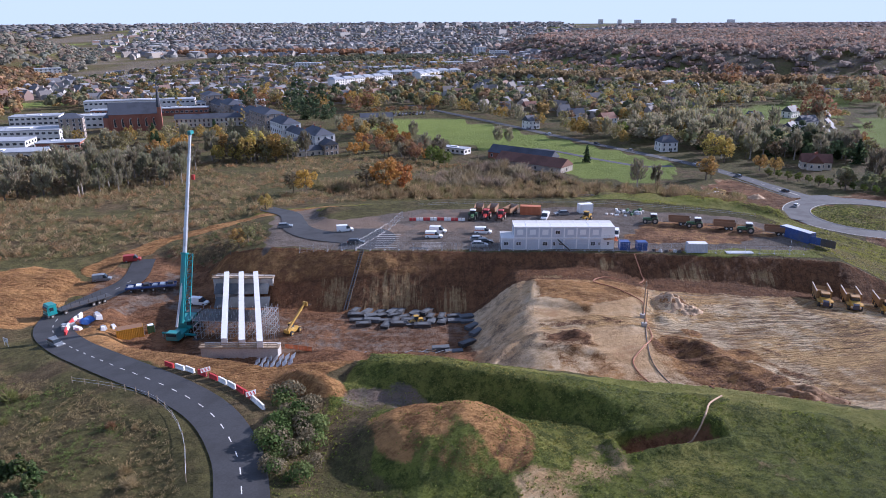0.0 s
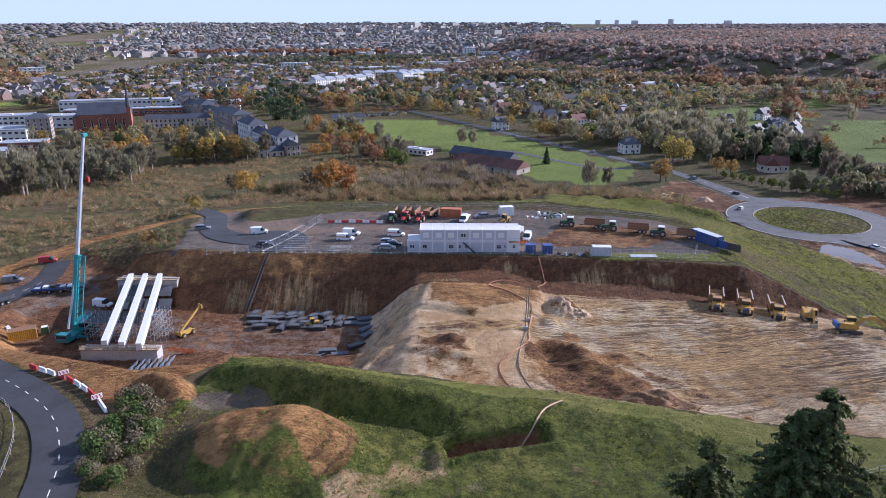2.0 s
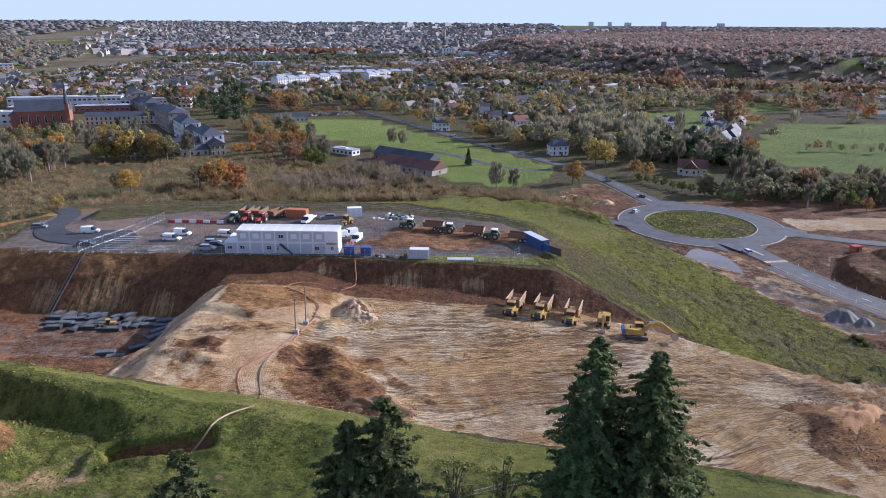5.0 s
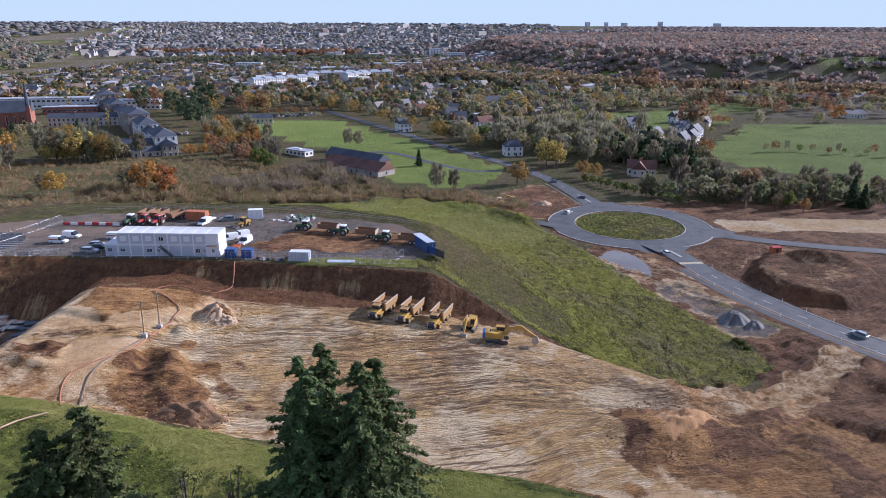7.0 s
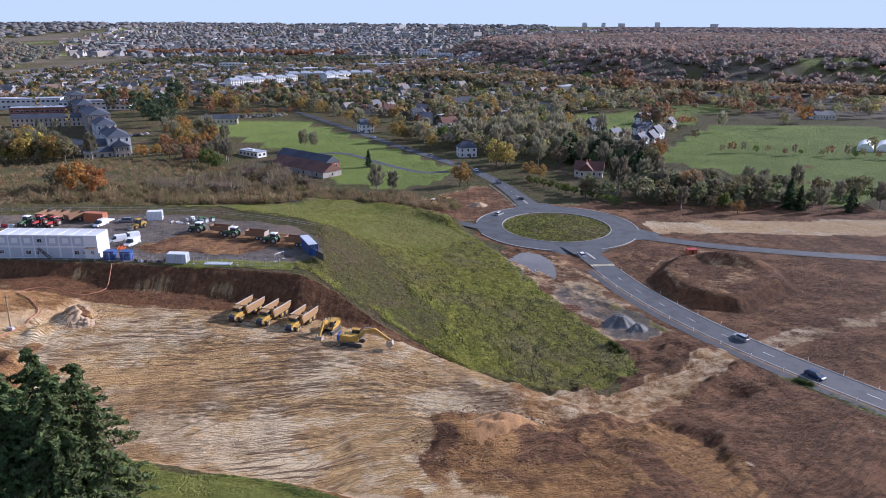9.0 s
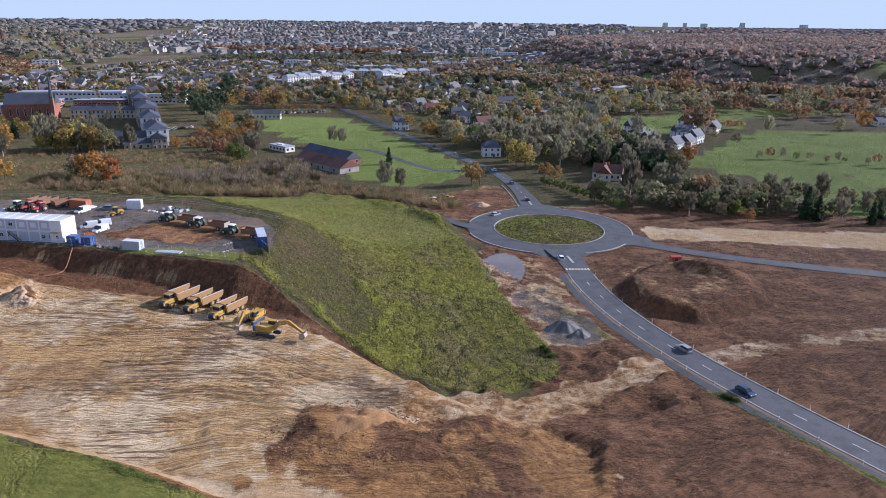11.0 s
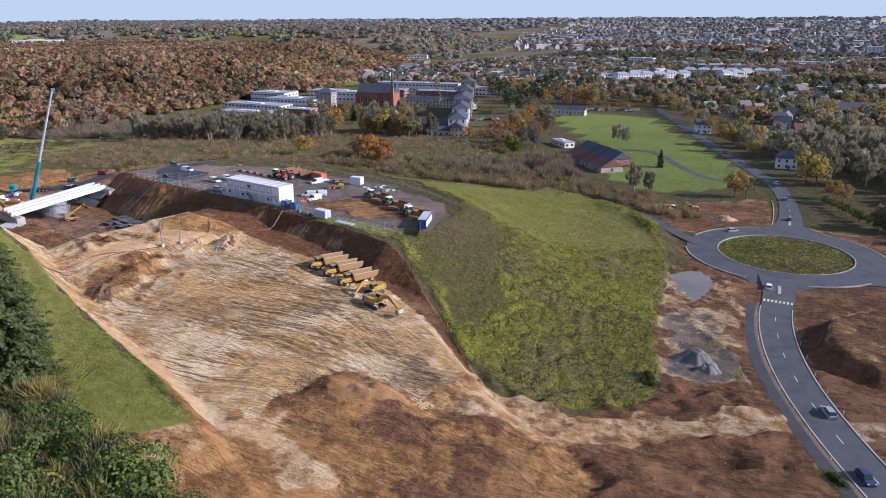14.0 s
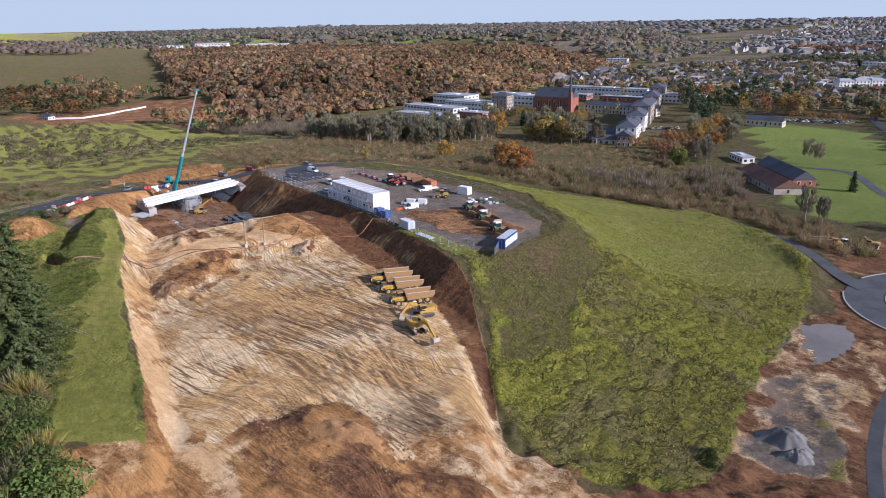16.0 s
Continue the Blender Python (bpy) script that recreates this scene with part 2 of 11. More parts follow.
            c = mix_node(nt, math_node(nt, "MULTIPLY", wheel_c, math_node(nt, "MULTIPLY", ramp(nt, noise_node(nt, 0.03, 4, 0.6, at), 0.42, 0.56), 0.38)), c, (0.80, 0.65, 0.43))
        if name == "dark_soil":
            stripe = nt.nodes.new("ShaderNodeMapping")
            stripe.inputs["Scale"].default_value = (1.1, 0.05, 0.12)
            nt.links.new(at, stripe.inputs["Vector"])
            runs = noise_node(nt, 1.0, 7, 0.75, stripe.outputs[0])
            c = mix_node(nt, math_node(nt, "MULTIPLY", ramp(nt, runs, 0.48, 0.62), 0.5), c, (0.085, 0.043, 0.025))
            c = mix_node(nt, math_node(nt, "MULTIPLY", ramp(nt, noise_node(nt, 0.07, 5, 0.65, at), 0.50, 0.62), 0.6), c, mix_node(nt, grit, (0.27, 0.125, 0.055), (0.15, 0.068, 0.032)))
            pale = math_node(nt, "MULTIPLY", ramp(nt, math_node(nt, "ADD", math_node(nt, "MULTIPLY", zc.outputs["Fac"], 0.5), math_node(nt, "MULTIPLY_ADD", math_node(nt, "ADD", runs, math_node(nt, "MULTIPLY", mid, 0.5)), 2.4, -1.8)), 0.25, 0.60), ramp(nt, zc.outputs["Fac"], 0.05, 0.45))
            c = mix_node(nt, math_node(nt, "MULTIPLY", pale, 0.85), c, mix_node(nt, grit, (0.50, 0.36, 0.18), (0.30, 0.195, 0.09)))
        if name in ("orange_soil", "brown_soil"):
            c = mix_node(nt, math_node(nt, "MULTIPLY", math_node(nt, "SUBTRACT", 1.0, ramp(nt, ruts, 0.38, 0.50)), 0.42), c, tuple(0.75 * v for v in dark))
            c = mix_node(nt, math_node(nt, "MULTIPLY", ramp(nt, ruts, 0.54, 0.64), 0.35), c, tuple(1.35 * v for v in light))
            c = mix_node(nt, math_node(nt, "MULTIPLY", math_node(nt, "MAXIMUM", wheel_b, wheel_c), 0.16), c, tuple(0.6 * v for v in dark))
            c = mix_node(nt, math_node(nt, "MULTIPLY", wheel_a, 0.10), c, tuple(1.5 * v for v in light))
            c = mix_node(nt, math_node(nt, "MULTIPLY", ramp(nt, noise_node(nt, 0.08, 6, 0.7, at), 0.50, 0.60), 0.6), c, tuple(1.45 * v for v in light))
        if name == "pale_sand":
            c = mix_node(nt, ramp(nt, coarse, 0.44, 0.60), c, mix_node(nt, grit, (0.80, 0.64, 0.42), (0.58, 0.42, 0.24)))
            c = mix_node(nt, ramp(nt, noise_node(nt, 0.11, 6, 0.65, at), 0.55, 0.68), c, (0.54, 0.33, 0.165))
            c = mix_node(nt, math_node(nt, "MULTIPLY", ramp(nt, ruts, 0.56, 0.66), 0.35), c, (0.66, 0.50, 0.31))
            c = mix_node(nt, math_node(nt, "MULTIPLY", math_node(nt, "SUBTRACT", 1.0, ramp(nt, ruts, 0.34, 0.44)), 0.35), c, (0.34, 0.21, 0.11))
        if name == "gravel":
            c = mix_node(nt, ramp(nt, coarse, 0.5, 0.6), c, (0.27, 0.20, 0.15))
        edge = ramp(nt, math_node(nt, "ADD", mask, math_node(nt, "MULTIPLY", ragged, math_node(nt, "MULTIPLY", mask, math_node(nt, "SUBTRACT", 1.0, mask)))), 0.30, 0.70)
        if name in ("tracked_mud", "pale_sand", "orange_soil", "brown_soil"):
            c = mix_node(nt, math_node(nt, "MULTIPLY", worn_in, 0.62), c, (0.13, 0.078, 0.044))
        col = mix_node(nt, edge, col, c)
    nt.links.new(col, bsdf.inputs["Base Color"])
    bsdf.inputs["Roughness"].default_value = 0.95
    bsdf.inputs["Diffuse Roughness"].default_value = 0.75
    bsdf.inputs["Specular IOR Level"].default_value = 0.15
    grass = math_node(nt, "ADD", masks[1], math_node(nt, "MULTIPLY", masks[0], 0.5))
    tall = math_node(nt, "MULTIPLY", math_node(nt, "SUBTRACT", math_node(nt, "ADD", math_node(nt, "MULTIPLY", mid, 2.2), math_node(nt, "MULTIPLY", rubble, 0.9)), math_node(nt, "MULTIPLY", gully, 1.0)), grass)
    lumps = math_node(nt, "MULTIPLY", math_node(nt, "MULTIPLY", mid, 1.2), math_node(nt, "ADD", masks[5], math_node(nt, "ADD", masks[7], math_node(nt, "MULTIPLY", masks[3], 0.6))))
    rut = math_node(nt, "MULTIPLY", math_node(nt, "MULTIPLY", math_node(nt, "SUBTRACT", rutline, math_node(nt, "MAXIMUM", wheel_a, wheel_b)), 0.23), math_node(nt, "ADD", masks[3], math_node(nt, "MULTIPLY", math_node(nt, "ADD", masks[5], masks[7]), 0.5)))
    h = math_node(nt, "ADD", math_node(nt, "ADD", tall, math_node(nt, "ADD", rut, lumps)), math_node(nt, "ADD", math_node(nt, "MULTIPLY", fine, 0.35), math_node(nt, "MULTIPLY", rubble, 0.7)))
    bp = nt.nodes.new("ShaderNodeBump")
    bp.inputs["Strength"].default_value, bp.inputs["Distance"].default_value = 1.0, 1.2
    nt.links.new(h, bp.inputs["Height"])
    nt.links.new(bp.outputs[0], bsdf.inputs["Normal"])
    return m


M_GROUND = ground_material()
M_OLD_ASPHALT = mat("old_asphalt", (0.044, 0.045, 0.049), (0.030, 0.031, 0.034), 0.75, scale=0.8, bump_by=0.2)
M_ASPHALT = mat("asphalt", (0.078, 0.081, 0.088), (0.054, 0.056, 0.061), 0.75, scale=0.8, bump_by=0.2)
M_NEW_ASPHALT = mat("new_asphalt", (0.055, 0.056, 0.060), (0.040, 0.040, 0.043), 0.7, scale=0.8, bump_by=0.2)
M_VERGE = mat("verge_soil", (0.19, 0.13, 0.09), (0.12, 0.08, 0.055), 0.95, scale=1.0, bump_by=0.5)
M_CREAM_PAINT = mat("cream_road_paint", (0.72, 0.62, 0.36), rough=0.6, scale=1.0, dirt=(0.4, 0.35, 0.25))
M_KERB = mat("concrete_kerb", (0.40, 0.385, 0.355), rough=0.85, scale=1.0)
M_PAINT = mat("road_paint", (0.72, 0.72, 0.70), rough=0.6, scale=1.0, dirt=(0.4, 0.38, 0.35))
M_WHITE = mat("white_metal", (0.78, 0.79, 0.80), (0.70, 0.71, 0.72), 0.45, scale=0.5, bump_by=0.05, dirt=(0.5, 0.48, 0.44))
M_PANEL = mat("grey_panel", (0.50, 0.54, 0.60), (0.43, 0.47, 0.53), 0.5, scale=0.5, bump_by=0.05, dirt=(0.36, 0.37, 0.38))
M_GLASS = mat("window_glass", (0.03, 0.04, 0.05), (0.02, 0.025, 0.03), 0.12, scale=0.3, bump_by=0)
def sm(v):
    v = np.clip(v, 0.0, 1.0)
    return v * v * (3 - 2 * v)


def inside_depth(x, y, poly):
    """Signed distance to a closed outline: positive inside."""
    best = np.full(np.shape(x), 1e9)
    odd = np.zeros(np.shape(x), bool)
    for (ax, ay), (bx, by) in zip(poly, poly[1:] + poly[:1]):
        dx, dy = bx - ax, by - ay
        u = np.clip(((x - ax) * dx + (y - ay) * dy) / (dx * dx + dy * dy + 1e-12), 0, 1)
        best = np.minimum(best, np.hypot(x - ax - u * dx, y - ay - u * dy))
        if dy:
            odd ^= ((y < ay) != (y < by)) & (x < ax + (y - ay) / dy * dx)
    return np.where(odd, best, -best)


def line_distance(x, y, line):
    """Distance to an open line, and how far along it (0 to 1 per leg) the nearest place lies."""
    best = np.full(np.shape(x), 1e9)
    along = np.zeros(np.shape(x))
    for i, ((ax, ay), (bx, by)) in enumerate(zip(line, line[1:])):
        dx, dy = bx - ax, by - ay
        u = np.clip(((x - ax) * dx + (y - ay) * dy) / (dx * dx + dy * dy + 1e-12), 0, 1)
        d = np.hypot(x - ax - u * dx, y - ay - u * dy)
        along = np.where(d < best, i + u, along)
        best = np.minimum(best, d)
    return best, along


PLATEAU = [(-48, 170), (-40, 212), (-5, 224), (60, 226), (90, 205), (94, 186), (92, 150), (84, 112), (-40, 112)]
PIT = [(-79, 143), (-78, 165), (-62, 178), (-46, 173), (-24, 170), (45, 169), (80, 165), (100, 160), (120, 148), (140, 134), (152, 128), (175, 120),
       (170, 85), (140, 76), (106, 85), (84, 89), (50, 96), (20, 105), (-17, 111), (-24, 110), (-31, 108.5), (-41, 112), (-53, 118.5), (-64, 124), (-74, 133)]


def pit_floor(x, y):
    u = 0.75 * (x - 105) + 0.65 * (y - 110)
    east = np.interp(u, [-60, 0, 12, 20, 31, 40, 54, 74, 100], [1.2, 0.3, -0.7, -2, -3.6, -5, -10, -12.6, -14])
    bench = 1.6 * sm((44 - x) / 10) * sm((y - 108) / 12)
    west = sm((17 - x) / 14)
    ledge = sm((np.interp(x, [-50, -36, -30, -8], [127.5, 127.5, 131, 130]) - y) / 2 + 0.5) * sm((x + 58) / 4)
    return (east + bench) * (1 - west) - (5.8 - 2.9 * ledge) * west


RIDGE_EAST = [(60, 1720), (76, 1625), (195, 1272), (283, 1054), (350, 1000), (438, 953), (535, 909), (611, 882), (1300, 800), (3500, 1200), (4800, 3000), (4800, 4900), (1000, 4900), (600, 3300), (220, 2300)]
RIDGE_WEST = [(-560, 1150), (-660, 1300), (-690, 1523), (-900, 1900), (-1700, 2300), (-3600, 2300), (-3900, 500), (-1600, 620), (-1150, 850), (-850, 1050)]
FOREST_HILL = [(-330, 300), (-366, 458), (-385, 640), (-470, 800), (-510, 984), (-640, 1150), (-1000, 1000), (-1500, 700), (-3900, 500), (-3900, -200), (-900, 60), (-560, 230)]


def far_height(x, y):
    """Valley floor, wooded ridges and the rise to the skyline."""
    r = np.hypot(x, y)
    d = inside_depth(x, y, RIDGE_EAST)
    east = 36 * sm(d / 130) + 18 * sm(d / 2400)
    west = np.maximum(30 * sm(inside_depth(x, y, FOREST_HILL) / 190), 49 * sm(inside_depth(x, y, RIDGE_WEST) / 240))
    hills = np.maximum(east, west)
    return -19.5 + hills + 44 * sm((r - 2600) / 2100) * (1 - 0.85 * sm(hills / 30))


def nature(x, y):
    """The ground before the works."""
    d = np.maximum(-inside_depth(x, y, PLATEAU), 0)
    north = sm((y - 225) / 60) * sm((175 - x) / 60)
    d = d * (1 - 0.42 * north)
    low_e = np.interp(y, [110, 140, 165, 225, 280, 340], [-9, -12, -12.5, -14.5, -17, -19.5])
    low_w = np.interp(y, [120, 150, 215, 300, 420], [-5, -5, -4, -11, -18])
    we = sm((x + 45) / 60)
    low = low_w * (1 - we) + low_e * we
    k = 1 - np.exp(-(d / 28) ** 1.2)
    hill = 4.8 + (low - 4.8) * k
    far = far_height(x, y)
    g = sm((np.hypot(x - 40, y - 190) - 190) / 180)
    hill = hill * (1 - g) + far * g
    south = np.interp(x, [-120, -75, -50, -20, 0, 40, 80, 110, 140, 170, 200, 260], [-3, 0, 3.5, 4.6, 4.6, 5.6, 4.6, 4, 1, -6.5, -10, -13])
    ws = sm((132 - y) / 34)
    return hill * (1 - ws) + south * ws


def bump(x, y, cx, cy, rx, ry, turn=0.0):
    """A rounded heap of height 1."""
    c, s = math.cos(turn), math.sin(turn)
    u, v = ((x - cx) * c + (y - cy) * s) / rx, (-(x - cx) * s + (y - cy) * c) / ry
    return np.exp(-(u * u + v * v) ** 1.5)


MOUND_EAST = [(186, 214), (196, 232), (214, 238), (232, 224), (228, 203), (205, 184), (194, 188), (187, 199)]
SOUTH_HOLLOW = [(-20, 101), (-10, 102), (0, 98.5), (8, 95), (6, 91), (-4, 93), (-15, 93)]
BUND = [(-14, 105.6), (-4, 103.6), (5, 99.4), (13, 96.2), (20, 93.6), (27, 90.4), (36, 91.0), (60, 89)]


BERMS = [([(139, 116), (152, 121), (163, 129), (174, 138), (194, 154)], 0.9), ([(120, 150), (134, 139.5), (144, 134.5), (152, 137), (160, 143.5), (172, 153), (188, 164)], 1.0),
         ([(112, 98), (120, 104), (128, 112), (139, 114)], 0.8), ([(150, 100), (158, 110), (163, 120)], 0.9), ([(128, 94), (136, 102), (148, 108)], 0.6), ([(140, 92), (152, 100), (170, 112), (186, 128)], 0.7),
         ([(168, 118), (184, 134), (200, 148)], 0.6), ([(162, 160), (172, 158), (184, 164)], 1.0), ([(160, 200), (168, 190), (176, 182)], 0.6), ([(48, 112), (54, 108), (62, 102)], 0.7), ([(42, 118), (50, 116), (56, 110)], 0.6), ([(5, 116), (10.5, 122.6), (17, 124.3), (25, 124.9)], 1.3), ([(139, 129), (150, 134), (160, 141), (174, 150.5), (192, 162)], 0.8)]


def smooth_line(points, step=2.0):
    """A smooth line through a few points, resampled; extra columns are carried along."""
    p = np.array(points, float)
    p = np.vstack([2 * p[0] - p[1], p, 2 * p[-1] - p[-2]])
    out = []
    for i in range(1, len(p) - 2):
        n = max(2, int(np.hypot(*(p[i + 1] - p[i])[:2]) / step))
        for u in np.arange(n) / n:
            a, b, c, d = p[i - 1], p[i], p[i + 1], p[i + 2]
            out.append(0.5 * (2 * b + (c - a) * u + (2 * a - 5 * b + 4 * c - d) * u * u + (3 * b - a - 3 * c + d) * u ** 3))
    out.append(p[-2])
    return np.array(out)


# Roads: x, y, z and half width
HUB = (167.5, 280.0, -16.4)
ROAD_WEST = smooth_line([(-19, 40, 6, 3.3), (-22, 60, 5.8, 3.3), (-25.5, 74, 5.6, 3.3), (-29, 83, 5.3, 3.3), (-35.5, 93, 4.8, 3.3), (-45.5, 102.5, 3.8, 3.4),
                         (-61, 115, 1.6, 3.6), (-77, 130.5, -2.2, 3.7), (-87, 143, -4.5, 3.8), (-89.8, 153, -5, 3.8), (-86.5, 164, -5, 3.6), (-83, 175, -4.6, 3.2), (-85, 188, -3.4, 3)])
ROAD_EAST = smooth_line([(171, 254, -16.2, 5.6), (174.5, 238, -15.4, 4.4), (178, 216, -14.4, 3.8), (183, 197, -13.6, 3.8), (190, 179, -13, 3.8), (199, 162, -12.6, 3.8),
                         (209, 146.5, -12.3, 3.8), (221, 130, -12.1, 3.8), (240, 107, -12, 3.8), (275, 70, -12, 3.8)])
ROAD_NORTH = smooth_line([(164, 304, -17.4, 6.5), (161, 322, -18.4, 5.2), (157, 345, -19.2, 4.2), (150, 372, -19.3, 3.6), (137, 405, -19.4, 3.5), (110, 450, -19.4, 3.4),
                          (82, 495, -19.4, 3.4), (44, 562, -19.4, 3.4), (8, 622, -19.4, 3.4), (-40, 700, -19.4, 3.4)], 3)
ROAD_SIDE = smooth_line([(190, 272, -16.6, 4.6), (205, 264, -16.4, 3.4), (225, 254, -16, 3), (260, 244, -15.6, 3), (330, 232, -15.4, 3)])
ROAD_STUB = smooth_line([(141, 277, -16.3, 4), (134, 279.5, -16.1, 2.6), (127, 284, -15.6, 2.2), (118, 291, -15.0, 2.0), (106, 298, -14.7, 2.0), (90, 303, -14.5, 2.0)])
ENTRY_ROAD = smooth_line([(-26, 181, 4.78, 4.4), (-36, 184.5, 4.7, 4.2), (-43, 193, 4.1, 3.8), (-47, 206, 2.6, 3.4), (-52, 221, 0.8, 3.2), (-64, 238, -1.8, 3)])
TRACKS = [ENTRY_ROAD, ROAD_WEST, ROAD_EAST, ROAD_NORTH, ROAD_SIDE, ROAD_STUB]


def level(x, y, z, road, shoulder=7.0):
    near = (x > road[:, 0].min() - 20) & (x < road[:, 0].max() + 20) & (y > road[:, 1].min() - 20) & (y < road[:, 1].max() + 20)
    if not near.any():
        return z
    d, u = line_distance(x[near], y[near], [tuple(p[:2]) for p in road])
    k = np.arange(len(road))
    w = 1 - sm((d - np.interp(u, k, road[:, 3]) - 1.2) / shoulder)
    z = z.copy()
    z[near] += (np.interp(u, k, road[:, 2]) - 0.12 - z[near]) * w
    return z


def height(x, y):
    x, y = np.atleast_1d(np.asarray(x, float)), np.atleast_1d(np.asarray(y, float))
    z = nature(x, y)
    d, along = line_distance(x, y, BUND)
    top = np.interp(along, [0, 1, 2, 3, 4, 5, 7], [2.4, 3.4, 3.8, 3.6, 3.2, 2.0, 0.8])
    north_side = inside_depth(x, y, BUND + [(60, 140), (-12, 140)]) > 0
    z = z + top * np.where(north_side, np.exp(-(d / 7.5) ** 2), np.clip(1.0 - d / np.interp(along, [0, 4, 5, 7], [3.6, 3.6, 6, 8]), 0, 1))
    z = z - 1.2 * sm(inside_depth(x, y, SOUTH_HOLLOW) / 4.0)
    z = z + 5.2 * bump(x, y, -0.5, 83.5, 12.5, 8, -0.2) + 1.2 * bump(x, y, 3, 86, 5, 4, 0.4)
    z = z + 2.2 * bump(x, y, -22.5, 102.5, 5.5, 2.2, -0.6) + 1.6 * bump(x, y, -57, 118.5, 11, 1.8, -0.62)
    u, v = (x - 29.6) * 0.976 + (y - 85.4) * 0.218, -(x - 29.6) * 0.218 + (y - 85.4) * 0.976
    ring_d = np.maximum(np.abs(u) - 6.6, np.abs(v) - 1.5)
    z = z - 2.4 * sm(0.5 - ring_d / 1.2) + 0.9 * sm(1 - np.abs(ring_d - 1.5) / 1.4) * np.where(v > 1.6, 0.35, 1.0)
    z = z - 1.0 * bump(x, y, 4, 74, 10, 2.5, 1.0)
    platform = sm(inside_depth(x, y, MOUND_EAST) / 6)
    z = z + 3.4 * platform + 3.0 * bump(x, y, 214, 222, 10, 4.0, -0.5)
    basin = sm((-56 - x) / 12) * sm((y - 148) / 10) * sm((192 - y) / 12) * sm((x + 104) / 8)
    z = z + (-5.0 - z) * basin
    d = inside_depth(x, y, PIT)
    floor = pit_floor(x, y)
    cut = np.where(z > floor, np.maximum(floor, z - 0.78 * np.maximum(d, 0)), z + (floor - z) * sm(d / 6))
    z = np.where(d > 0, cut, z)
    z = z + 1.7 * bump(x, y, 134, 107, 8.5, 4.5, 0.5) + 1.0 * bump(x, y, 140, 106, 6, 5) + 1.1 * bump(x, y, 126, 104, 6, 3)
    z = z + 1.5 * bump(x, y, 47, 121, 3, 6, 0.3) + 1.1 * bump(x, y, 57, 104, 7, 3.5, -0.3) + 1.9 * bump(x, y, 47.5, 146, 3, 4) + 1.3 * bump(x, y, 44, 137, 2, 3)
    z = z + 0.8 * bump(x, y, 52, 113, 4, 2.5, 0.6) + 0.9 * bump(x, y, 22, 119, 7, 1.4, -0.3) + 1.2 * bump(x, y, 150, 112, 12, 2.0, 0.9)
    z = z + 1.0 * sm(inside_depth(x, y, [(17, 157), (46, 158), (43, 140), (29, 135.8), (15, 140)]) / 2.2) - 1.3 * sm(inside_depth(x, y, [(38, 128), (47, 127), (47, 118), (40, 116.5)]) / 2.5)
    for line, top in BERMS:
        d, _ = line_distance(x, y, line)
        z = z + top * np.exp(-(d / 1.5) ** 2) * (0.55 + 0.45 * np.sin(x * 0.9 + 1.3 * np.sin(y * 0.7)))
    d, u = line_distance(x, y, [(66, 300), (80, 297), (96, 291), (112, 283), (127, 271)])
    z = z + 3.4 * np.exp(-(d / 4.5) ** 2)
    rill = np.abs(np.sin(x * 0.55 + 0.9 * np.sin(y * 0.21) + 0.6 * np.sin(y * 0.47 + x * 0.2)))
    slope_e = sm((x - 104) / 16) * sm((158 - x) / 10) * sm((y - 132 - (158 - x) * 0.4) / 10) * sm((262 - y) / 20)
    z = z - 0.55 * slope_e * sm((0.35 - rill) / 0.35)
    for road in TRACKS:
        z = level(x, y, z, road)
    r = np.hypot(x - HUB[0], y - HUB[1])
    w = 1 - sm((r - 33) / 8)
    z = z + (HUB[2] - 0.12 + 1.3 * (1 - sm(r / 21)) - z) * w
    return z
# ---- the ground, one sheet to the skyline ----
def spread(lo, hi, near_lo, near_hi, step):
    """Grid lines: even in the middle, ever wider outwards."""
    mid = list(np.arange(near_lo, near_hi + step / 2, step))
    out, s = [], step
    v = near_hi
    while v < hi:
        s *= 1.09
        v += s
        out.append(min(v, hi))
    inn, s, v = [], step, near_lo
    while v > lo:
        s *= 1.09
        v -= s
        inn.append(max(v, lo))
    return np.array(inn[::-1] + mid + out)


FIELD_NORTH = [(-78, 575), (-18, 614), (20, 575), (75, 492), (128, 406), (118, 372), (97, 350), (62, 372), (62, 412), (8, 470)]
FIELD_EAST = [(245, 440), (330, 590), (470, 600), (420, 420), (300, 325), (276, 345), (292, 400)]
FIELD_FAR = [(190, 560), (240, 660), (330, 690), (330, 610), (240, 570)]
HILL = [(-70, 222), (-40, 214), (-5, 226), (52, 224), (84, 208), (90, 196), (88, 178), (90, 166), (97, 162.5), (110, 157.5), (121, 147.5), (130, 141.5), (141, 136.5), (152, 133.5), (160, 139), (166, 145.5),
        (168, 153), (165, 164), (160, 178), (157, 186), (147, 218), (141, 240), (133, 260), (124, 274), (104, 292), (84, 304), (40, 300), (-10, 262), (-50, 238)]
SOUTH_GRASS = [(-24, 60), (-20, 92), (-18, 104), (-14, 110), (2, 107.5), (20, 104), (36, 99.5), (50, 95.8), (60, 93.6), (84, 88), (106, 85), (125.5, 80.4), (115, 69.5), (108, 50), (60, 20), (-20, 20)]
COMPOUND = [(-46, 174), (-44, 205), (-32, 200), (-22, 204), (-10, 211), (44, 214), (80, 203), (92, 190), (94, 176), (84, 168), (40, 170.5), (-20, 171.5)]
PIT_SAND = [(18, 156), (30, 157), (47, 158), (46, 150), (40, 138), (40, 128), (46, 120), (46, 105), (30, 107), (14, 112), (12, 122), (16, 134)]
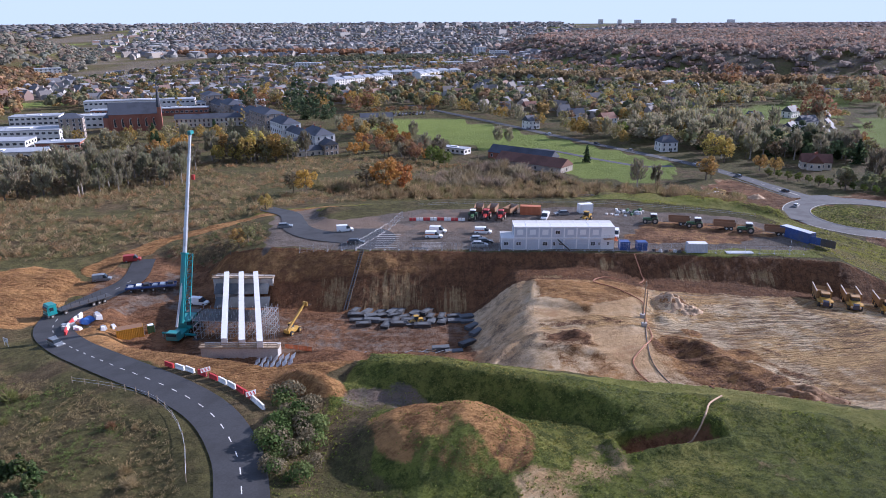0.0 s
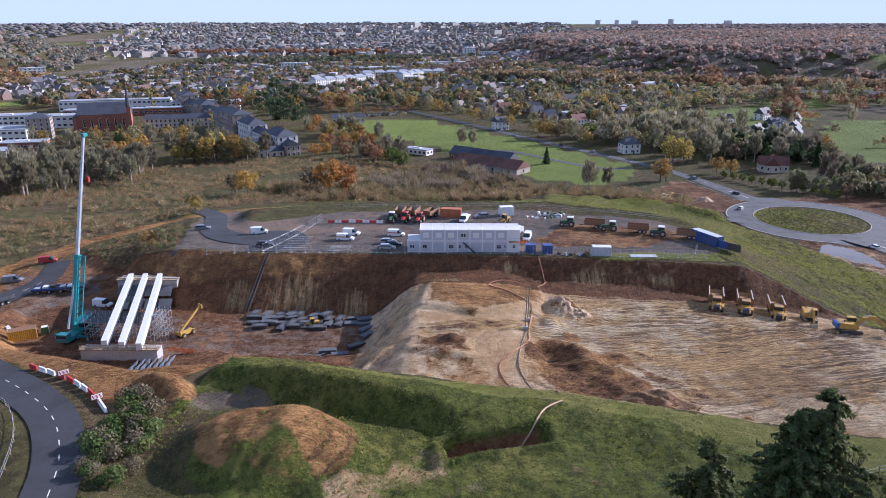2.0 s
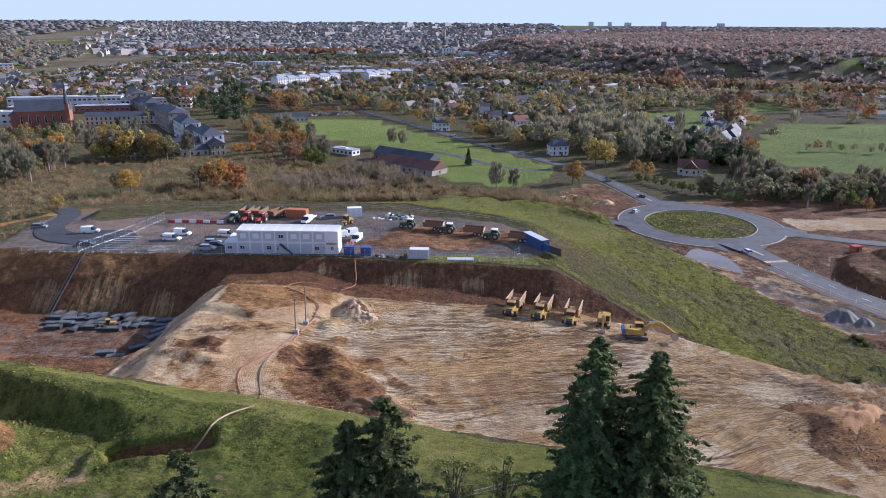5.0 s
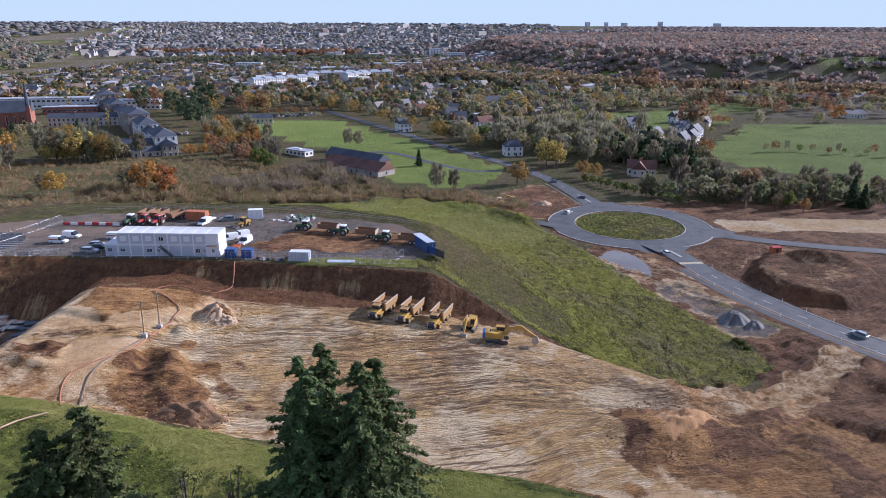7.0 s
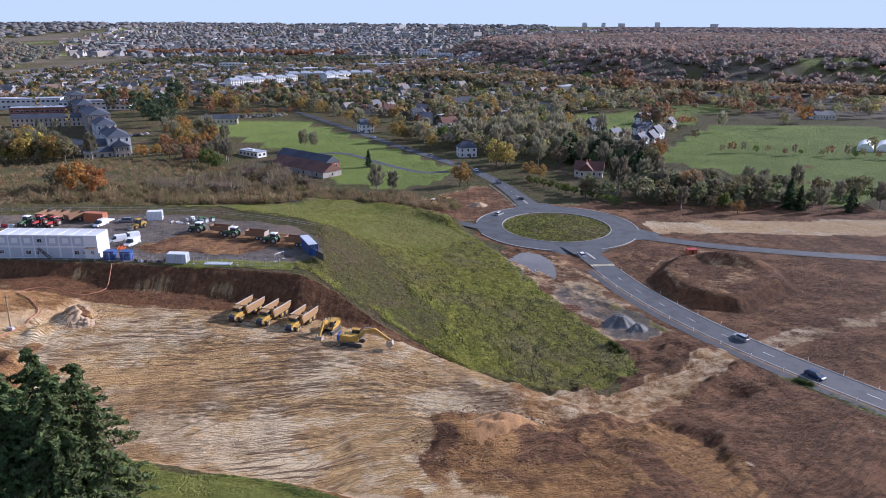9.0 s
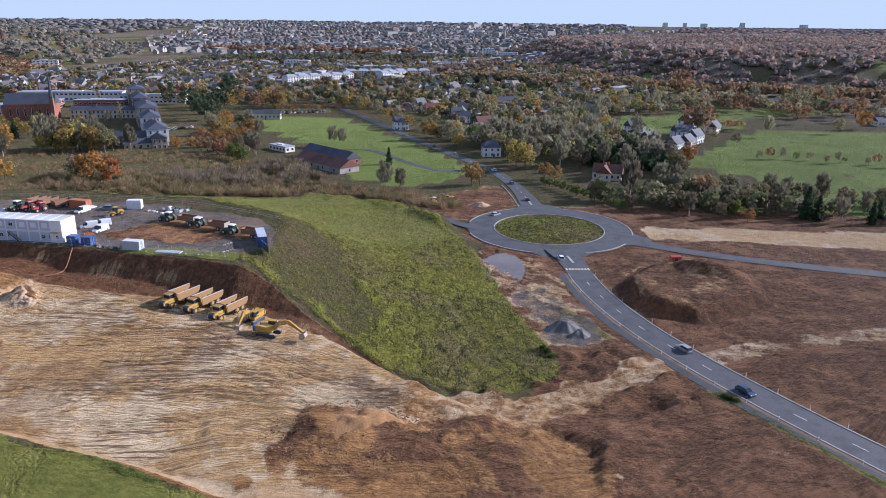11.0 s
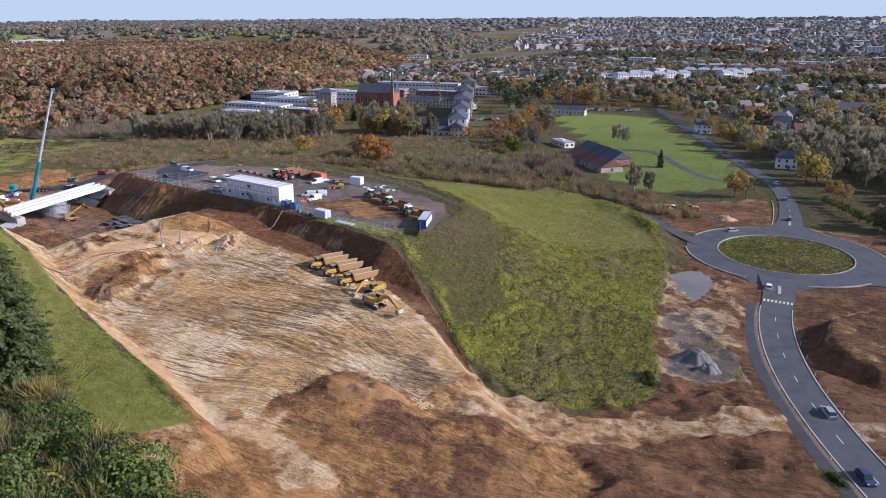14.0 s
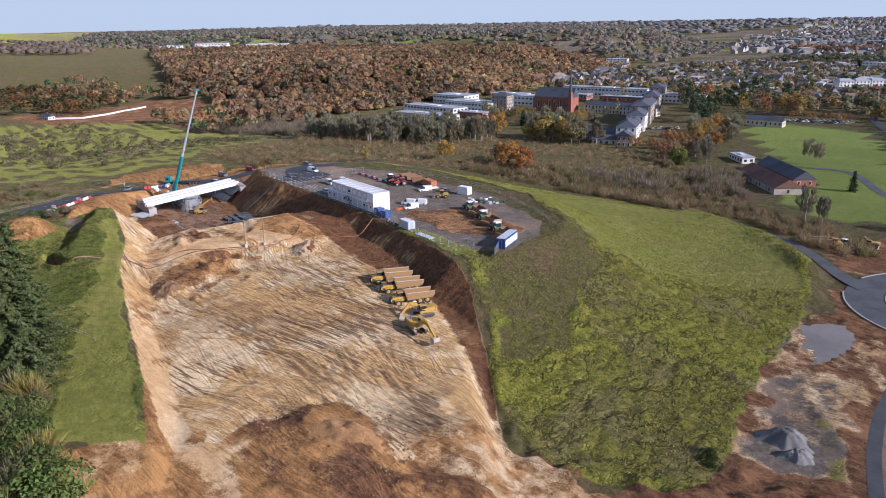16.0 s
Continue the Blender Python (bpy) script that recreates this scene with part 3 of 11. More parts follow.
EAST_WORKS = [(152, 128), (160, 138), (158, 165), (148, 196), (142, 215), (146, 244), (134, 268), (140, 320), (190, 330), (320, 330), (330, 60), (190, 40), (150, 84), (150, 110)]
SAND_STRIP = [(202, 290), (240, 297), (300, 303), (330, 300), (310, 279), (250, 275), (206, 273)]
WORKS_NORTH = [(108, 300), (112, 318), (124, 344), (142, 366), (150, 350), (154, 325), (152, 306), (138, 290), (130, 286)]
WEST_SOIL = [(-125, 180), (-104, 181), (-96, 178), (-92, 168), (-94, 152), (-100, 132), (-96, 126), (-125, 140)]
SITE_WEST = [(-90, 152), (-88, 178), (-72, 176), (-60, 174), (-20, 160), (8, 155), (12, 140), (10, 122), (-16, 118), (-34, 122), (-54, 126), (-66, 127), (-80, 143)]
ORANGE_WEST = [(-88, 143), (-72, 128), (-60, 118), (-48, 111), (-36, 104), (-27, 97), (-20, 100), (-18, 112), (-30, 119), (-50, 125), (-66, 132), (-74, 144)]
RAMP = [(136, 113), (146, 115), (157, 119.5), (165, 127), (177, 139), (193.7, 157), (195, 161), (191, 163), (172.5, 145.5), (158.5, 136), (150, 132.8), (136, 129)]
MUD_OVAL = [(46, 181), (52, 194), (66, 198), (82, 193), (86, 184), (74, 177), (56, 176)]
ENTRY = [(-47, 172), (-52, 196), (-56, 226), (-44, 228), (-38, 205), (-30, 176)]
TRACK_N = [(-96, 182), (-84, 204), (-66, 219), (-46, 232), (-20, 240), (0, 244)]


def zones(x, y):
    n = len(x)
    warp = 2.2 * np.sin(x * 0.31 + 1.7 * np.sin(y * 0.17)) + 1.3 * np.sin(y * 0.53 + 1.1 * np.sin(x * 0.41)) + 0.8 * np.sin(x * 0.9 + y * 0.7)
    w = np.zeros((n, 8))

    def lay(kind, mask):
        w[:] *= (1 - mask)[:, None]
        w[:, kind] += mask

    def inside(poly, soft=2.5, rag=0.5):
        return sm((inside_depth(x, y, poly) + rag * warp) / soft + 0.5)

    def along(line, half, soft=1.5):
        d, _ = line_distance(x, y, line)
        return sm((half - d + 0.25 * warp) / soft + 0.5)

    r = np.hypot(x - 40, y - 190)
    lay(0, 0.75 * sm((-220 - x) / 60) * sm((x + 520) / 60) * sm((y - 150) / 40) * sm((360 - y) / 60) * sm(0.5 + 0.3 * warp))
    lay(0, sm((-420 - x) / 80) * sm((y - 500) / 60) * sm((900 - y) / 90))
    lay(0, 0.85 * inside([(-500, 165), (-430, 240), (-300, 262), (-215, 262), (-150, 205), (-120, 120), (-150, 70), (-440, 90)], 20, 3.0) * sm(0.75 + 0.25 * warp))
    lay(7, 0.85 * inside([(-570, 140), (-470, 172), (-415, 250), (-400, 300), (-500, 318), (-566, 282), (-552, 222)], 10, 1.5))
    town = sm((np.hypot(x + 100, y) - 640) / 120) * sm((y - 560) / 120)
    patch = 0.5 + 0.5 * np.sin(x * 0.021 + 2 * np.sin(y * 0.013)) * np.sin(y * 0.017 + 1.5 * np.sin(x * 0.011))
    lay(6, 0.55 * town * sm((patch - 0.35) / 0.2))
    lay(0, 0.6 * town * sm((0.42 - patch) / 0.2))
    for f in (FIELD_NORTH, FIELD_EAST, FIELD_FAR):
        lay(0, inside(f, 3, 0.15))
    lay(7, inside(EAST_WORKS))
    lay(2, 0.07 * inside(EAST_WORKS) * sm(0.1 + 0.6 * np.sin(x * 0.08 + y * 0.05 + 2 * np.sin(y * 0.05)) * np.sin(y * 0.09 - x * 0.03)))
    lay(5, 0.34 * inside(EAST_WORKS) * sm(0.45 + 0.35 * np.sin(x * 0.13 + 2 * np.sin(y * 0.07)) * np.sin(y * 0.11 + 1.7 * np.sin(x * 0.09)) + 0.12 * warp))
    lay(1, inside(HILL, 2.5, 0.35))
    w *= (1 - 0.62 * inside([(97, 165), (86, 180), (60, 224), (84, 219), (106, 199), (116, 178), (124, 173), (122, 150)], 2.5, 0.9))[:, None]
    lay(0, inside([(-40, 216), (0, 228), (39, 226), (78, 217), (98, 208), (107, 214), (126, 242), (131, 258), (104, 290), (60, 300), (0, 264)], 3, 0.6) * 0.92)
    lay(1, inside(SOUTH_GRASS, 3, 0.5))
    tufty = np.sin(x * 0.23 + 2.3 * np.sin(y * 0.16)) * np.sin(y * 0.27 + 1.9 * np.sin(x * 0.13)) + 0.4 * np.sin(x * 0.61 + y * 0.53)
    lay(0, 0.55 * inside(SOUTH_GRASS, 3, 0.5) * sm(tufty * 0.8 + 0.2))
    lay(0, inside([(-4, 107), (12, 105), (28, 103.4), (48, 97.4), (70, 91), (93, 86), (116, 81.5), (125, 80.5), (116, 70), (102, 73), (80, 80.5), (66, 85.5), (50, 91), (30, 98), (10, 101.5)], 1.5, 0.3))
    lay(5, inside([(125, 81.5), (115, 70), (110, 56), (135, 48), (165, 70), (142, 79)], 2, 0.5))
    lay(2, 0.5 * inside([(126, 82), (118, 73), (124, 68), (140, 72), (142, 79)], 4, 1.2))
    lay(6, 0.7 * inside([(-19, 100.5), (-9, 101), (-1, 96.5), (-2, 93), (-8, 93.5), (-15, 95.5)], 2.5, 0.6))
    lay(7, 0.55 * inside([(-3, 96), (3, 94), (8, 86), (11, 78), (14, 72), (6, 68), (4, 76), (6, 82), (1, 91)], 4, 0.9))
    lay(2, 0.35 * inside([(-4, 64), (8, 64), (16, 74), (22, 80), (14, 81), (4, 74)], 3, 0.9))
    lay(6, 0.5 * inside([(0, 94), (5, 90), (10, 80), (8, 76), (4, 88)], 3, 0.9))
    lay(2, 0.3 * inside([(12, 80), (24, 81), (44, 82), (48, 79), (24, 77), (4, 64), (-2, 64), (6, 74)], 4, 1.1))
    lay(7, 0.95 * sm(0.5 - np.maximum(np.abs((x - 29.6) * 0.976 + (y - 85.4) * 0.218) - 6.8, np.abs((y - 85.4) * 0.976 - (x - 29.6) * 0.218) - 1.7) / 1.0))
    w *= (1 - 0.6 * inside([(-27, 58), (-23, 96), (-9, 93), (-8, 78), (2, 70), (-2, 58)], 4, 1.2))[:, None]
    lay(5, 0.95 * sm((bump(x, y, -0.5, 83.8, 13, 8.5, -0.2) - 0.30) / 0.25 + 0.06 * warp))
    lay(1, 0.6 * inside([(-6, 80), (-2, 80.5), (3, 80), (7, 79.5), (6, 75), (0, 73), (-5, 74)], 2, 0.9))
    w *= (1 - 0.7 * inside([(-11, 90), (-17, 91), (-19, 84), (-17, 75), (-8, 75.5), (-7.5, 82)], 2, 0.9))[:, None]
    lay(5, 0.9 * sm((bump(x, y, -22.5, 102.5, 7.5, 3.6, -0.6) - 0.3) / 0.3))
    d = inside_depth(x, y, PIT)
    lay(3, sm(d / 1.5 + 0.5))
    south = np.interp(x, [60, 80, 106, 117, 128, 140], [94.5, 89.8, 85.2, 83.4, 83.6, 86.5])
    edge = y - south + 0.10 * warp
    lay(5, sm((x - 100) / 12) * sm((170 - x) / 8) * sm((1.0 - edge) / 2 + 0.5) * sm(d / 1.5 + 0.7))
    lay(5, 0.6 * sm((x - 56) / 8) * sm((146 - x) / 8) * sm((8 - edge) / 6) * sm(d / 1.5 + 0.5) * sm((edge + 1) / 2))
    lay(2, sm((x - 74) / 8) * sm((144 - x) / 5) * sm((edge - 0.2) / 1.2 + 0.5) * sm((4.2 - edge) / 1.4 + 0.5) * sm(1.25 + 0.3 * warp))
    lay(7, inside([(140, 100), (146, 90), (140, 82), (140, 60), (170, 50), (215, 100), (206, 140), (196, 156), (160, 138), (150, 126), (144, 114)], 3, 0.8))
    lay(7, 0.38 * inside([(121, 99), (126, 110), (132, 116), (140, 114), (146, 106), (140, 97), (130, 95)], 5, 1.6))
    lay(5, 0.75 * inside([(140, 96), (144, 112), (154, 118), (164, 122), (176, 118), (172, 84), (150, 86)], 5, 0.8))
    lay(7, 0.8 * inside([(120, 98), (124, 108), (133, 114), (146, 110), (158, 113), (163, 108), (166, 92), (148, 84), (136, 87), (124, 92)], 4, 1.2))
    lay(5, 0.45 * inside([(120, 98), (124, 108), (133, 114), (146, 110), (163, 108), (160, 92), (136, 87), (124, 92)], 4, 1.4) * sm(0.5 + 0.5 * warp))
    lay(5, 0.9 * inside([(126, 101), (128.5, 109), (135, 113), (144, 109.5), (141, 101), (132, 100)], 2, 0.8) * sm(0.8 + 0.4 * warp))
    lay(5, 0.6 * inside([(132, 96), (142, 104), (150, 98), (156, 90), (165, 88), (160, 70), (135, 70), (124, 82)], 5, 1.3))
    lay(2, 0.45 * inside([(128, 92), (131, 91), (140, 87), (147, 85), (138, 80), (126, 84)], 2, 0.9))
    lay(7, 0.6 * sm((2.0 - np.abs(inside_depth(x, y, RAMP) + 1.5)) / 2 + 0.3) * sm((x - 142) / 6) * sm(0.8 + 0.3 * warp))
    lay(5, inside(RAMP, 1.5, 0.3) * sm((x - 132) / 12))
    lay(2, 0.85 * inside(RAMP, 2, 0.4) * sm((x - 134) / 14))
    lay(5, 0.42 * inside(RAMP, 2, 0.4) * sm((x - 134) / 14))
    lay(2, inside(PIT_SAND, 3, 0.5))
    lay(5, 0.5 * inside([(12, 111), (16, 122), (26, 124), (34, 116), (46, 118), (46, 105), (30, 107)], 5, 1.5))
    lay(7, 0.42 * inside([(4, 136), (14, 133), (24, 134), (38, 133), (38, 129), (24, 127), (10, 128), (2, 131)], 3, 0.9))
    lay(7, 0.6 * inside([(16, 120), (19, 123), (26, 124), (26, 121), (20, 119)], 1.5, 0.3))
    for hx, hy, hr in ((57, 103.5, 7), (47, 119, 5), (47.5, 146, 3.6), (51, 112, 4)):
        lay(5, 0.85 * sm((hr - np.hypot(x - hx, (y - hy) * 1.3) + 0.8 * warp) / 3))
        lay(7, 0.6 * sm((hr * 0.8 - np.hypot(x - hx - 1, (y - hy + 1.5) * 1.3) + 0.8 * warp) / 2.5))
    lay(2, inside([(18, 157), (46, 156), (43, 141), (29, 136.5), (16, 141)], 2, 0.4))
    lay(5, 0.72 * inside([(20, 158), (42, 160), (43.5, 152), (40, 144), (28, 138), (17, 142)], 3, 0.6))
    lay(3, 0.85 * along([(-2, 125), (8, 126.5), (22, 131), (40, 133.4), (56, 132)], 2.6))
    lay(7, 0.5 * along([(-2, 125), (8, 126.5), (22, 131), (40, 133.4)], 1.2))
    lay(7, 0.75 * along([(5, 116), (10.5, 122.6), (17, 124.3), (25, 124.9)], 1.5))
    lay(5, 0.9 * inside([(38, 127.5), (47, 128), (55, 122), (60, 108), (66, 100), (54, 102), (46, 107), (40, 117)], 2.5, 1.2))
    lay(7, 0.55 * inside([(40, 127), (48, 126), (56, 118), (62, 106), (54, 104), (46, 112), (41, 119)], 3, 1.8))
    z = nature(x, y)
    north_face = sm(d / 1.5 + 0.5) * sm((np.interp(x, [70, 105, 140], [17, 9, 2.5]) - d) / 4) * sm((152 - x) / 10) * sm((y - np.interp(x, [90, 155], [147, 118])) / 6)
    lay(4, north_face)
    lay(7, inside(SITE_WEST, 3, 0.5) * sm((13 - x) / 6))
    lay(6, 0.45 * inside([(-60, 140), (-40, 154), (0, 156), (8, 140), (4, 132), (-30, 131), (-50, 132)], 8, 1.0))
    lay(4, north_face * sm((30 - x) / 10))
    lay(5, 0.5 * north_face * sm((20 - x) / 30) * sm((y - 162) / 4))
    bank = sm(d / 1.5 + 0.5) * sm((x - 3) / 3) * sm((19 - x) / 4) * sm((y - 112) / 6) * sm((157 - y) / 4)
    lay(7, bank * 0.9)
    lay(2, bank * 0.7)
    lay(6, bank * 0.3)
    lay(7, 0.8 * inside([(-92, 150), (-94, 182), (-80, 190), (-62, 186), (-58, 172), (-64, 150)], 5, 1.2))
    lay(6, 0.45 * inside([(-88, 150), (-90, 176), (-70, 178), (-62, 160)], 6, 1.2))
    lay(5, inside(ORANGE_WEST, 3, 0.5))
    lay(5, inside(WEST_SOIL, 3, 0.7))
    lay(5, along(TRACK_N, 3.5))
    lay(6, inside(ENTRY, 2, 0.3))
    lay(6, inside(COMPOUND, 2, 0.2))
    lay(7, 0.9 * inside(MUD_OVAL, 3, 0.5))
    lay(5, 0.35 * inside(MUD_OVAL, 3, 1.5))
    lay(0, inside([(56, 168), (84, 166), (90, 164), (88, 170), (82, 172), (58, 171)], 2, 0.3))
    lay(2, inside(SAND_STRIP, 1.5, 0.15))
    for line, half in (([(204, 165), (218, 173), (231, 179.5), (241, 183.5), (280, 198)], 3.4), ([(196, 186), (190, 206), (192, 226), (204, 244), (230, 250)], 1.8), ([(166, 114), (178, 121), (190, 123), (205, 122), (216, 118)], 1.3), ([(165, 120), (181, 125), (197, 125.5), (212, 122)], 0.9), ([(172, 106), (186, 114), (202, 114)], 1.1)):
        lay(2, (0.34 if half > 3 else 0.24) * along(line, half, 1.5))
    lay(0, 0.85 * along([(199, 148), (205.7, 139.2), (211.8, 131.9), (218, 120), (224, 106)], 1.5, 1.6))
    lay(1, 0.8 * along([(171, 187), (176, 180), (180, 172)], 1.6, 1.5))
    lay(1, 0.8 * along([(163, 161), (166, 158)], 2.0, 1.5))
    lay(4, 0.9 * bump(x, y, 186, 139.5, 4.2, 3.0, 0.5))
    lay(7, inside(WORKS_NORTH, 4, 0.8))
    lay(2, 0.25 * inside(WORKS_NORTH, 4, 0.8) * sm(0.5 + 0.4 * warp))
    for line in ([(267, 446), (304, 522), (332, 592)], [(289, 324), (330, 418), (376, 512)], [(303, 436), (366, 428), (430, 420)]):
        lay(7, 0.6 * along(line, 1.2, 1.5))
    lay(2, 0.18 * sm((inside_depth(x, y, MOUND_EAST) - 5) / 3) * sm(0.55 + 0.3 * warp))
    # dark soil round the mound's rim puts the slopes' shade into the colour
    lay(4, 0.8 * sm(inside_depth(x, y, MOUND_EAST) / 1.5 + 0.8) * sm((5.5 - inside_depth(x, y, MOUND_EAST)) / 2.0))
    lay(2, inside([(144, 236), (160, 236), (168, 214), (176, 190), (184, 172), (174, 160), (162, 168), (154, 190), (146, 206)], 5, 1.2) * 0.3)
    lay(6, inside([(152, 196), (160, 206), (170, 200), (178, 186), (182, 172), (174, 164), (164, 170), (160, 184)], 6, 1.6) * 0.6)
    lay(3, 0.5 * inside([(156, 206), (162, 214), (168, 206), (176, 188), (170, 180), (162, 194)], 4, 1.0) * 0.5)
    r = np.hypot(x - HUB[0], y - HUB[1])
    lay(1, sm((21.2 - r) / 1.0 + 0.5))
    return w


gx, gy = spread(-4850, 4850, -98, 216, 0.6), spread(-420, 4900, 62, 240, 0.6)
X, Y = np.meshgrid(gx, gy)
X, Y = X.ravel(), Y.ravel()
Z = height(X, Y)
near = (X > -140) & (X < 300) & (Y > 30) & (Y < 340)


def lattice(x, y, size, seed):
    """Smooth random swell between -1 and 1, about one lump to each stretch of the given size."""
    rng = np.random.RandomState(seed)
    grid = rng.uniform(-1, 1, (97, 97))
    c, q = math.cos(0.6 + seed), math.sin(0.6 + seed)
    u, v = (x * c - y * q) / size + 1000.0, (x * q + y * c) / size + 1000.0
    i, j = np.floor(u).astype(int), np.floor(v).astype(int)
    f, g = u - i, v - j
    f, g = f * f * (3 - 2 * f), g * g * (3 - 2 * g)
    i0, i1, j0, j1 = i % 97, (i + 1) % 97, j % 97, (j + 1) % 97
    return (grid[i0, j0] * (1 - f) + grid[i1, j0] * f) * (1 - g) + (grid[i0, j1] * (1 - f) + grid[i1, j1] * f) * g


def rough_ground(x, y):
    """Unevenness of tilled, driven and grown ground."""
    return 0.16 * lattice(x, y, 7.0, 1) + 0.10 * lattice(x, y, 2.8, 2)


W = zones(X, Y)
calm = np.full(len(X), 1.0)
for road in TRACKS:
    calm *= sm((line_distance(X, Y, [tuple(p[:2]) for p in road[::3]] + [tuple(road[-1][:2])])[0] - 8.5) / 3)
calm *= sm((np.hypot(X - HUB[0], Y - HUB[1]) - 36) / 3) * (1 - sm(inside_depth(X, Y, COMPOUND) / 3))
grain = np.random.RandomState(3).rand(len(X)) - 0.5
Z = Z + near * calm * (rough_ground(X, Y) + grain * (0.10 + 0.24 * W[:, 1] + 0.26 * W[:, 7] + 0.16 * W[:, 0] + 0.24 * W[:, 5] + 0.30 * W[:, 4] + 0.06 * W[:, 3]))

churn = W[:, 7] + W[:, 5]
Z = Z + near * calm * (churn * (0.20 * np.abs(lattice(X, Y, 2.2, 3)) + 0.22 * lattice(X, Y, 5.0, 4)) + W[:, 1] * (0.22 * lattice(X, Y, 1.9, 5) + 0.25 * lattice(X, Y, 4.5, 6)))


def wheel_ruts(x, y):
    """Ruts of single machines: how deep the ground is pressed, and how plainly the mark shows."""
    rng = np.random.RandomState(21)
    routes = []
    for k in range(26):   # across the pit floor and out by the ramp
        y0 = rng.uniform(98, 150)
        ym = 108 + (y0 - 98) * 0.62 + rng.uniform(-7, 7)
        yn = 112 + (y0 - 98) * 0.34 + rng.uniform(-4, 4)
        routes.append([(rng.uniform(46, 78), y0), (96 + rng.uniform(-6, 6), ym), (122, yn), (143 + rng.uniform(-3, 3), 122 + rng.uniform(-3.5, 3.5)), (166, 141 + rng.uniform(-2, 2)), (189, 157 + rng.uniform(-2, 2))])
    for k in range(16):   # arcs in front of the parked machines
        a, r = rng.uniform(0.95, 1.5), rng.uniform(16, 36)
        cx, cy = 58 + rng.uniform(-6, 30), 112 + rng.uniform(-8, 8)
        routes.append([(cx + r * math.cos(a + f), cy + r * math.sin(a + f)) for f in np.linspace(0, rng.uniform(0.6, 1.3), 7)])
    for k in range(22):   # short passes every way
        cx, cy, a, ln = rng.uniform(58, 128), rng.uniform(98, 140), rng.normal(0.5, 0.7), rng.uniform(8, 24)
        routes.append([(cx + math.cos(a + b * 0.12) * ln * b / 2, cy + math.sin(a + b * 0.12) * ln * b / 2) for b in (-1, -0.4, 0.3, 1)])
    for k in range(9):   # tipping fan south of the ramp
        routes.append([(143 + k * 1.7, 106 + k * 0.7), (147 + k * 1.7, 98 + k * 0.5), (150 + k * 1.9, 88), (151 + k * 2.0, 78)])
    for k in range(9):   # long passes over the brown flat
        o = rng.uniform(-12, 14)
        routes.append([(162 + o * 0.5, 92 - o * 0.6), (176 + o * 0.6, 108 - o * 0.7), (190 + o * 0.7, 126 - o * 0.7), (204 + o * 0.6, 140 - o * 0.7)])
    routes += [[(190, 240), (196, 222), (206, 206), (222, 198), (240, 196)], [(196, 176), (214, 184), (236, 190), (262, 200)], [(150, 232), (156, 208), (164, 186), (176, 168)], [(146, 238), (152, 214), (160, 192)],
               [(4, 66), (8, 74), (14, 80), (26, 81.5)], [(-2, 66), (4, 75), (9, 82), (6, 90)]]
    depth, mark = np.zeros(len(x)), np.zeros(len(x))
    for route in routes:
        p = smooth_line(route, 3.0)
        gauge, show = rng.uniform(0.9, 1.3), rng.uniform(0.45, 1.0)
        sel = np.nonzero((x > p[:, 0].min() - 4) & (x < p[:, 0].max() + 4) & (y > p[:, 1].min() - 4) & (y < p[:, 1].max() + 4))[0]
        d, u = line_distance(x[sel], y[sel], [tuple(q) for q in p])
        fade = sm(u / 2.0) * sm((len(p) - 1 - u) / 2.0) * (0.6 + 0.4 * np.sin(u * 0.8 + gauge * 9))
        off = np.abs(d - gauge)
        rut = np.exp(-(off / 0.38) ** 2) * fade * show
        depth[sel] += 0.10 * np.exp(-((off - 0.75) / 0.35) ** 2) * fade * show - 0.16 * rut
        mark[sel] = np.maximum(mark[sel], rut)
    return np.clip(depth, -0.35, 0.3), mark


pressed, rut_mark = wheel_ruts(X, Y)
rut_mark *= 1 - 0.7 * sm(inside_depth(X, Y, RAMP) / 2 + 0.5) * sm((X - 136) / 8)   # the ramp is graded smooth
bare = W[:, 2] + W[:, 3] + W[:, 5] + W[:, 7]
Z = Z + near * calm * bare * pressed
berm = np.abs(inside_depth(X, Y, RAMP) + 0.9)   # windrows along the haul ramp, and a sump beside it
Z = Z + near * calm * sm((X - 144) / 8) * 0.75 * np.exp(-(berm / 1.0) ** 2) * (0.8 + 0.4 * lattice(X, Y, 2.6, 7)) - 1.5 * bump(X, Y, 186, 139.5, 4.2, 3.0, 0.5)
nx, ny = len(gx), len(gy)
i = (np.arange(ny - 1)[:, None] * nx + np.arange(nx - 1)[None]).ravel()
faces = np.stack([i, i + 1, i + 1 + nx, i + nx], 1)
me = bpy.data.meshes.new("ground")
me.vertices.add(len(X))
me.vertices.foreach_set("co", np.stack([X, Y, Z], 1).ravel())
me.loops.add(faces.size)
me.loops.foreach_set("vertex_index", faces.ravel())
me.polygons.add(len(faces))
me.polygons.foreach_set("loop_start", np.arange(len(faces)) * 4)
me.polygons.foreach_set("loop_total", np.full(len(faces), 4))
me.update()
cover = W / np.maximum(1 - W.sum(1, keepdims=True) + np.cumsum(W, 1), 1e-3)   # share of each kind over those laid before it
cover = np.clip(np.where(W < 0.004, 0, cover), 0, 1)
for key, cols in (("zones_a", W[:, :4]), ("zones_b", W[:, 4:]), ("cover_a", cover[:, :4]), ("cover_b", cover[:, 4:])):
    me.attributes.new(key, "FLOAT_COLOR", "POINT").data.foreach_set("color", np.ascontiguousarray(cols).ravel())
streak = np.zeros(len(X))
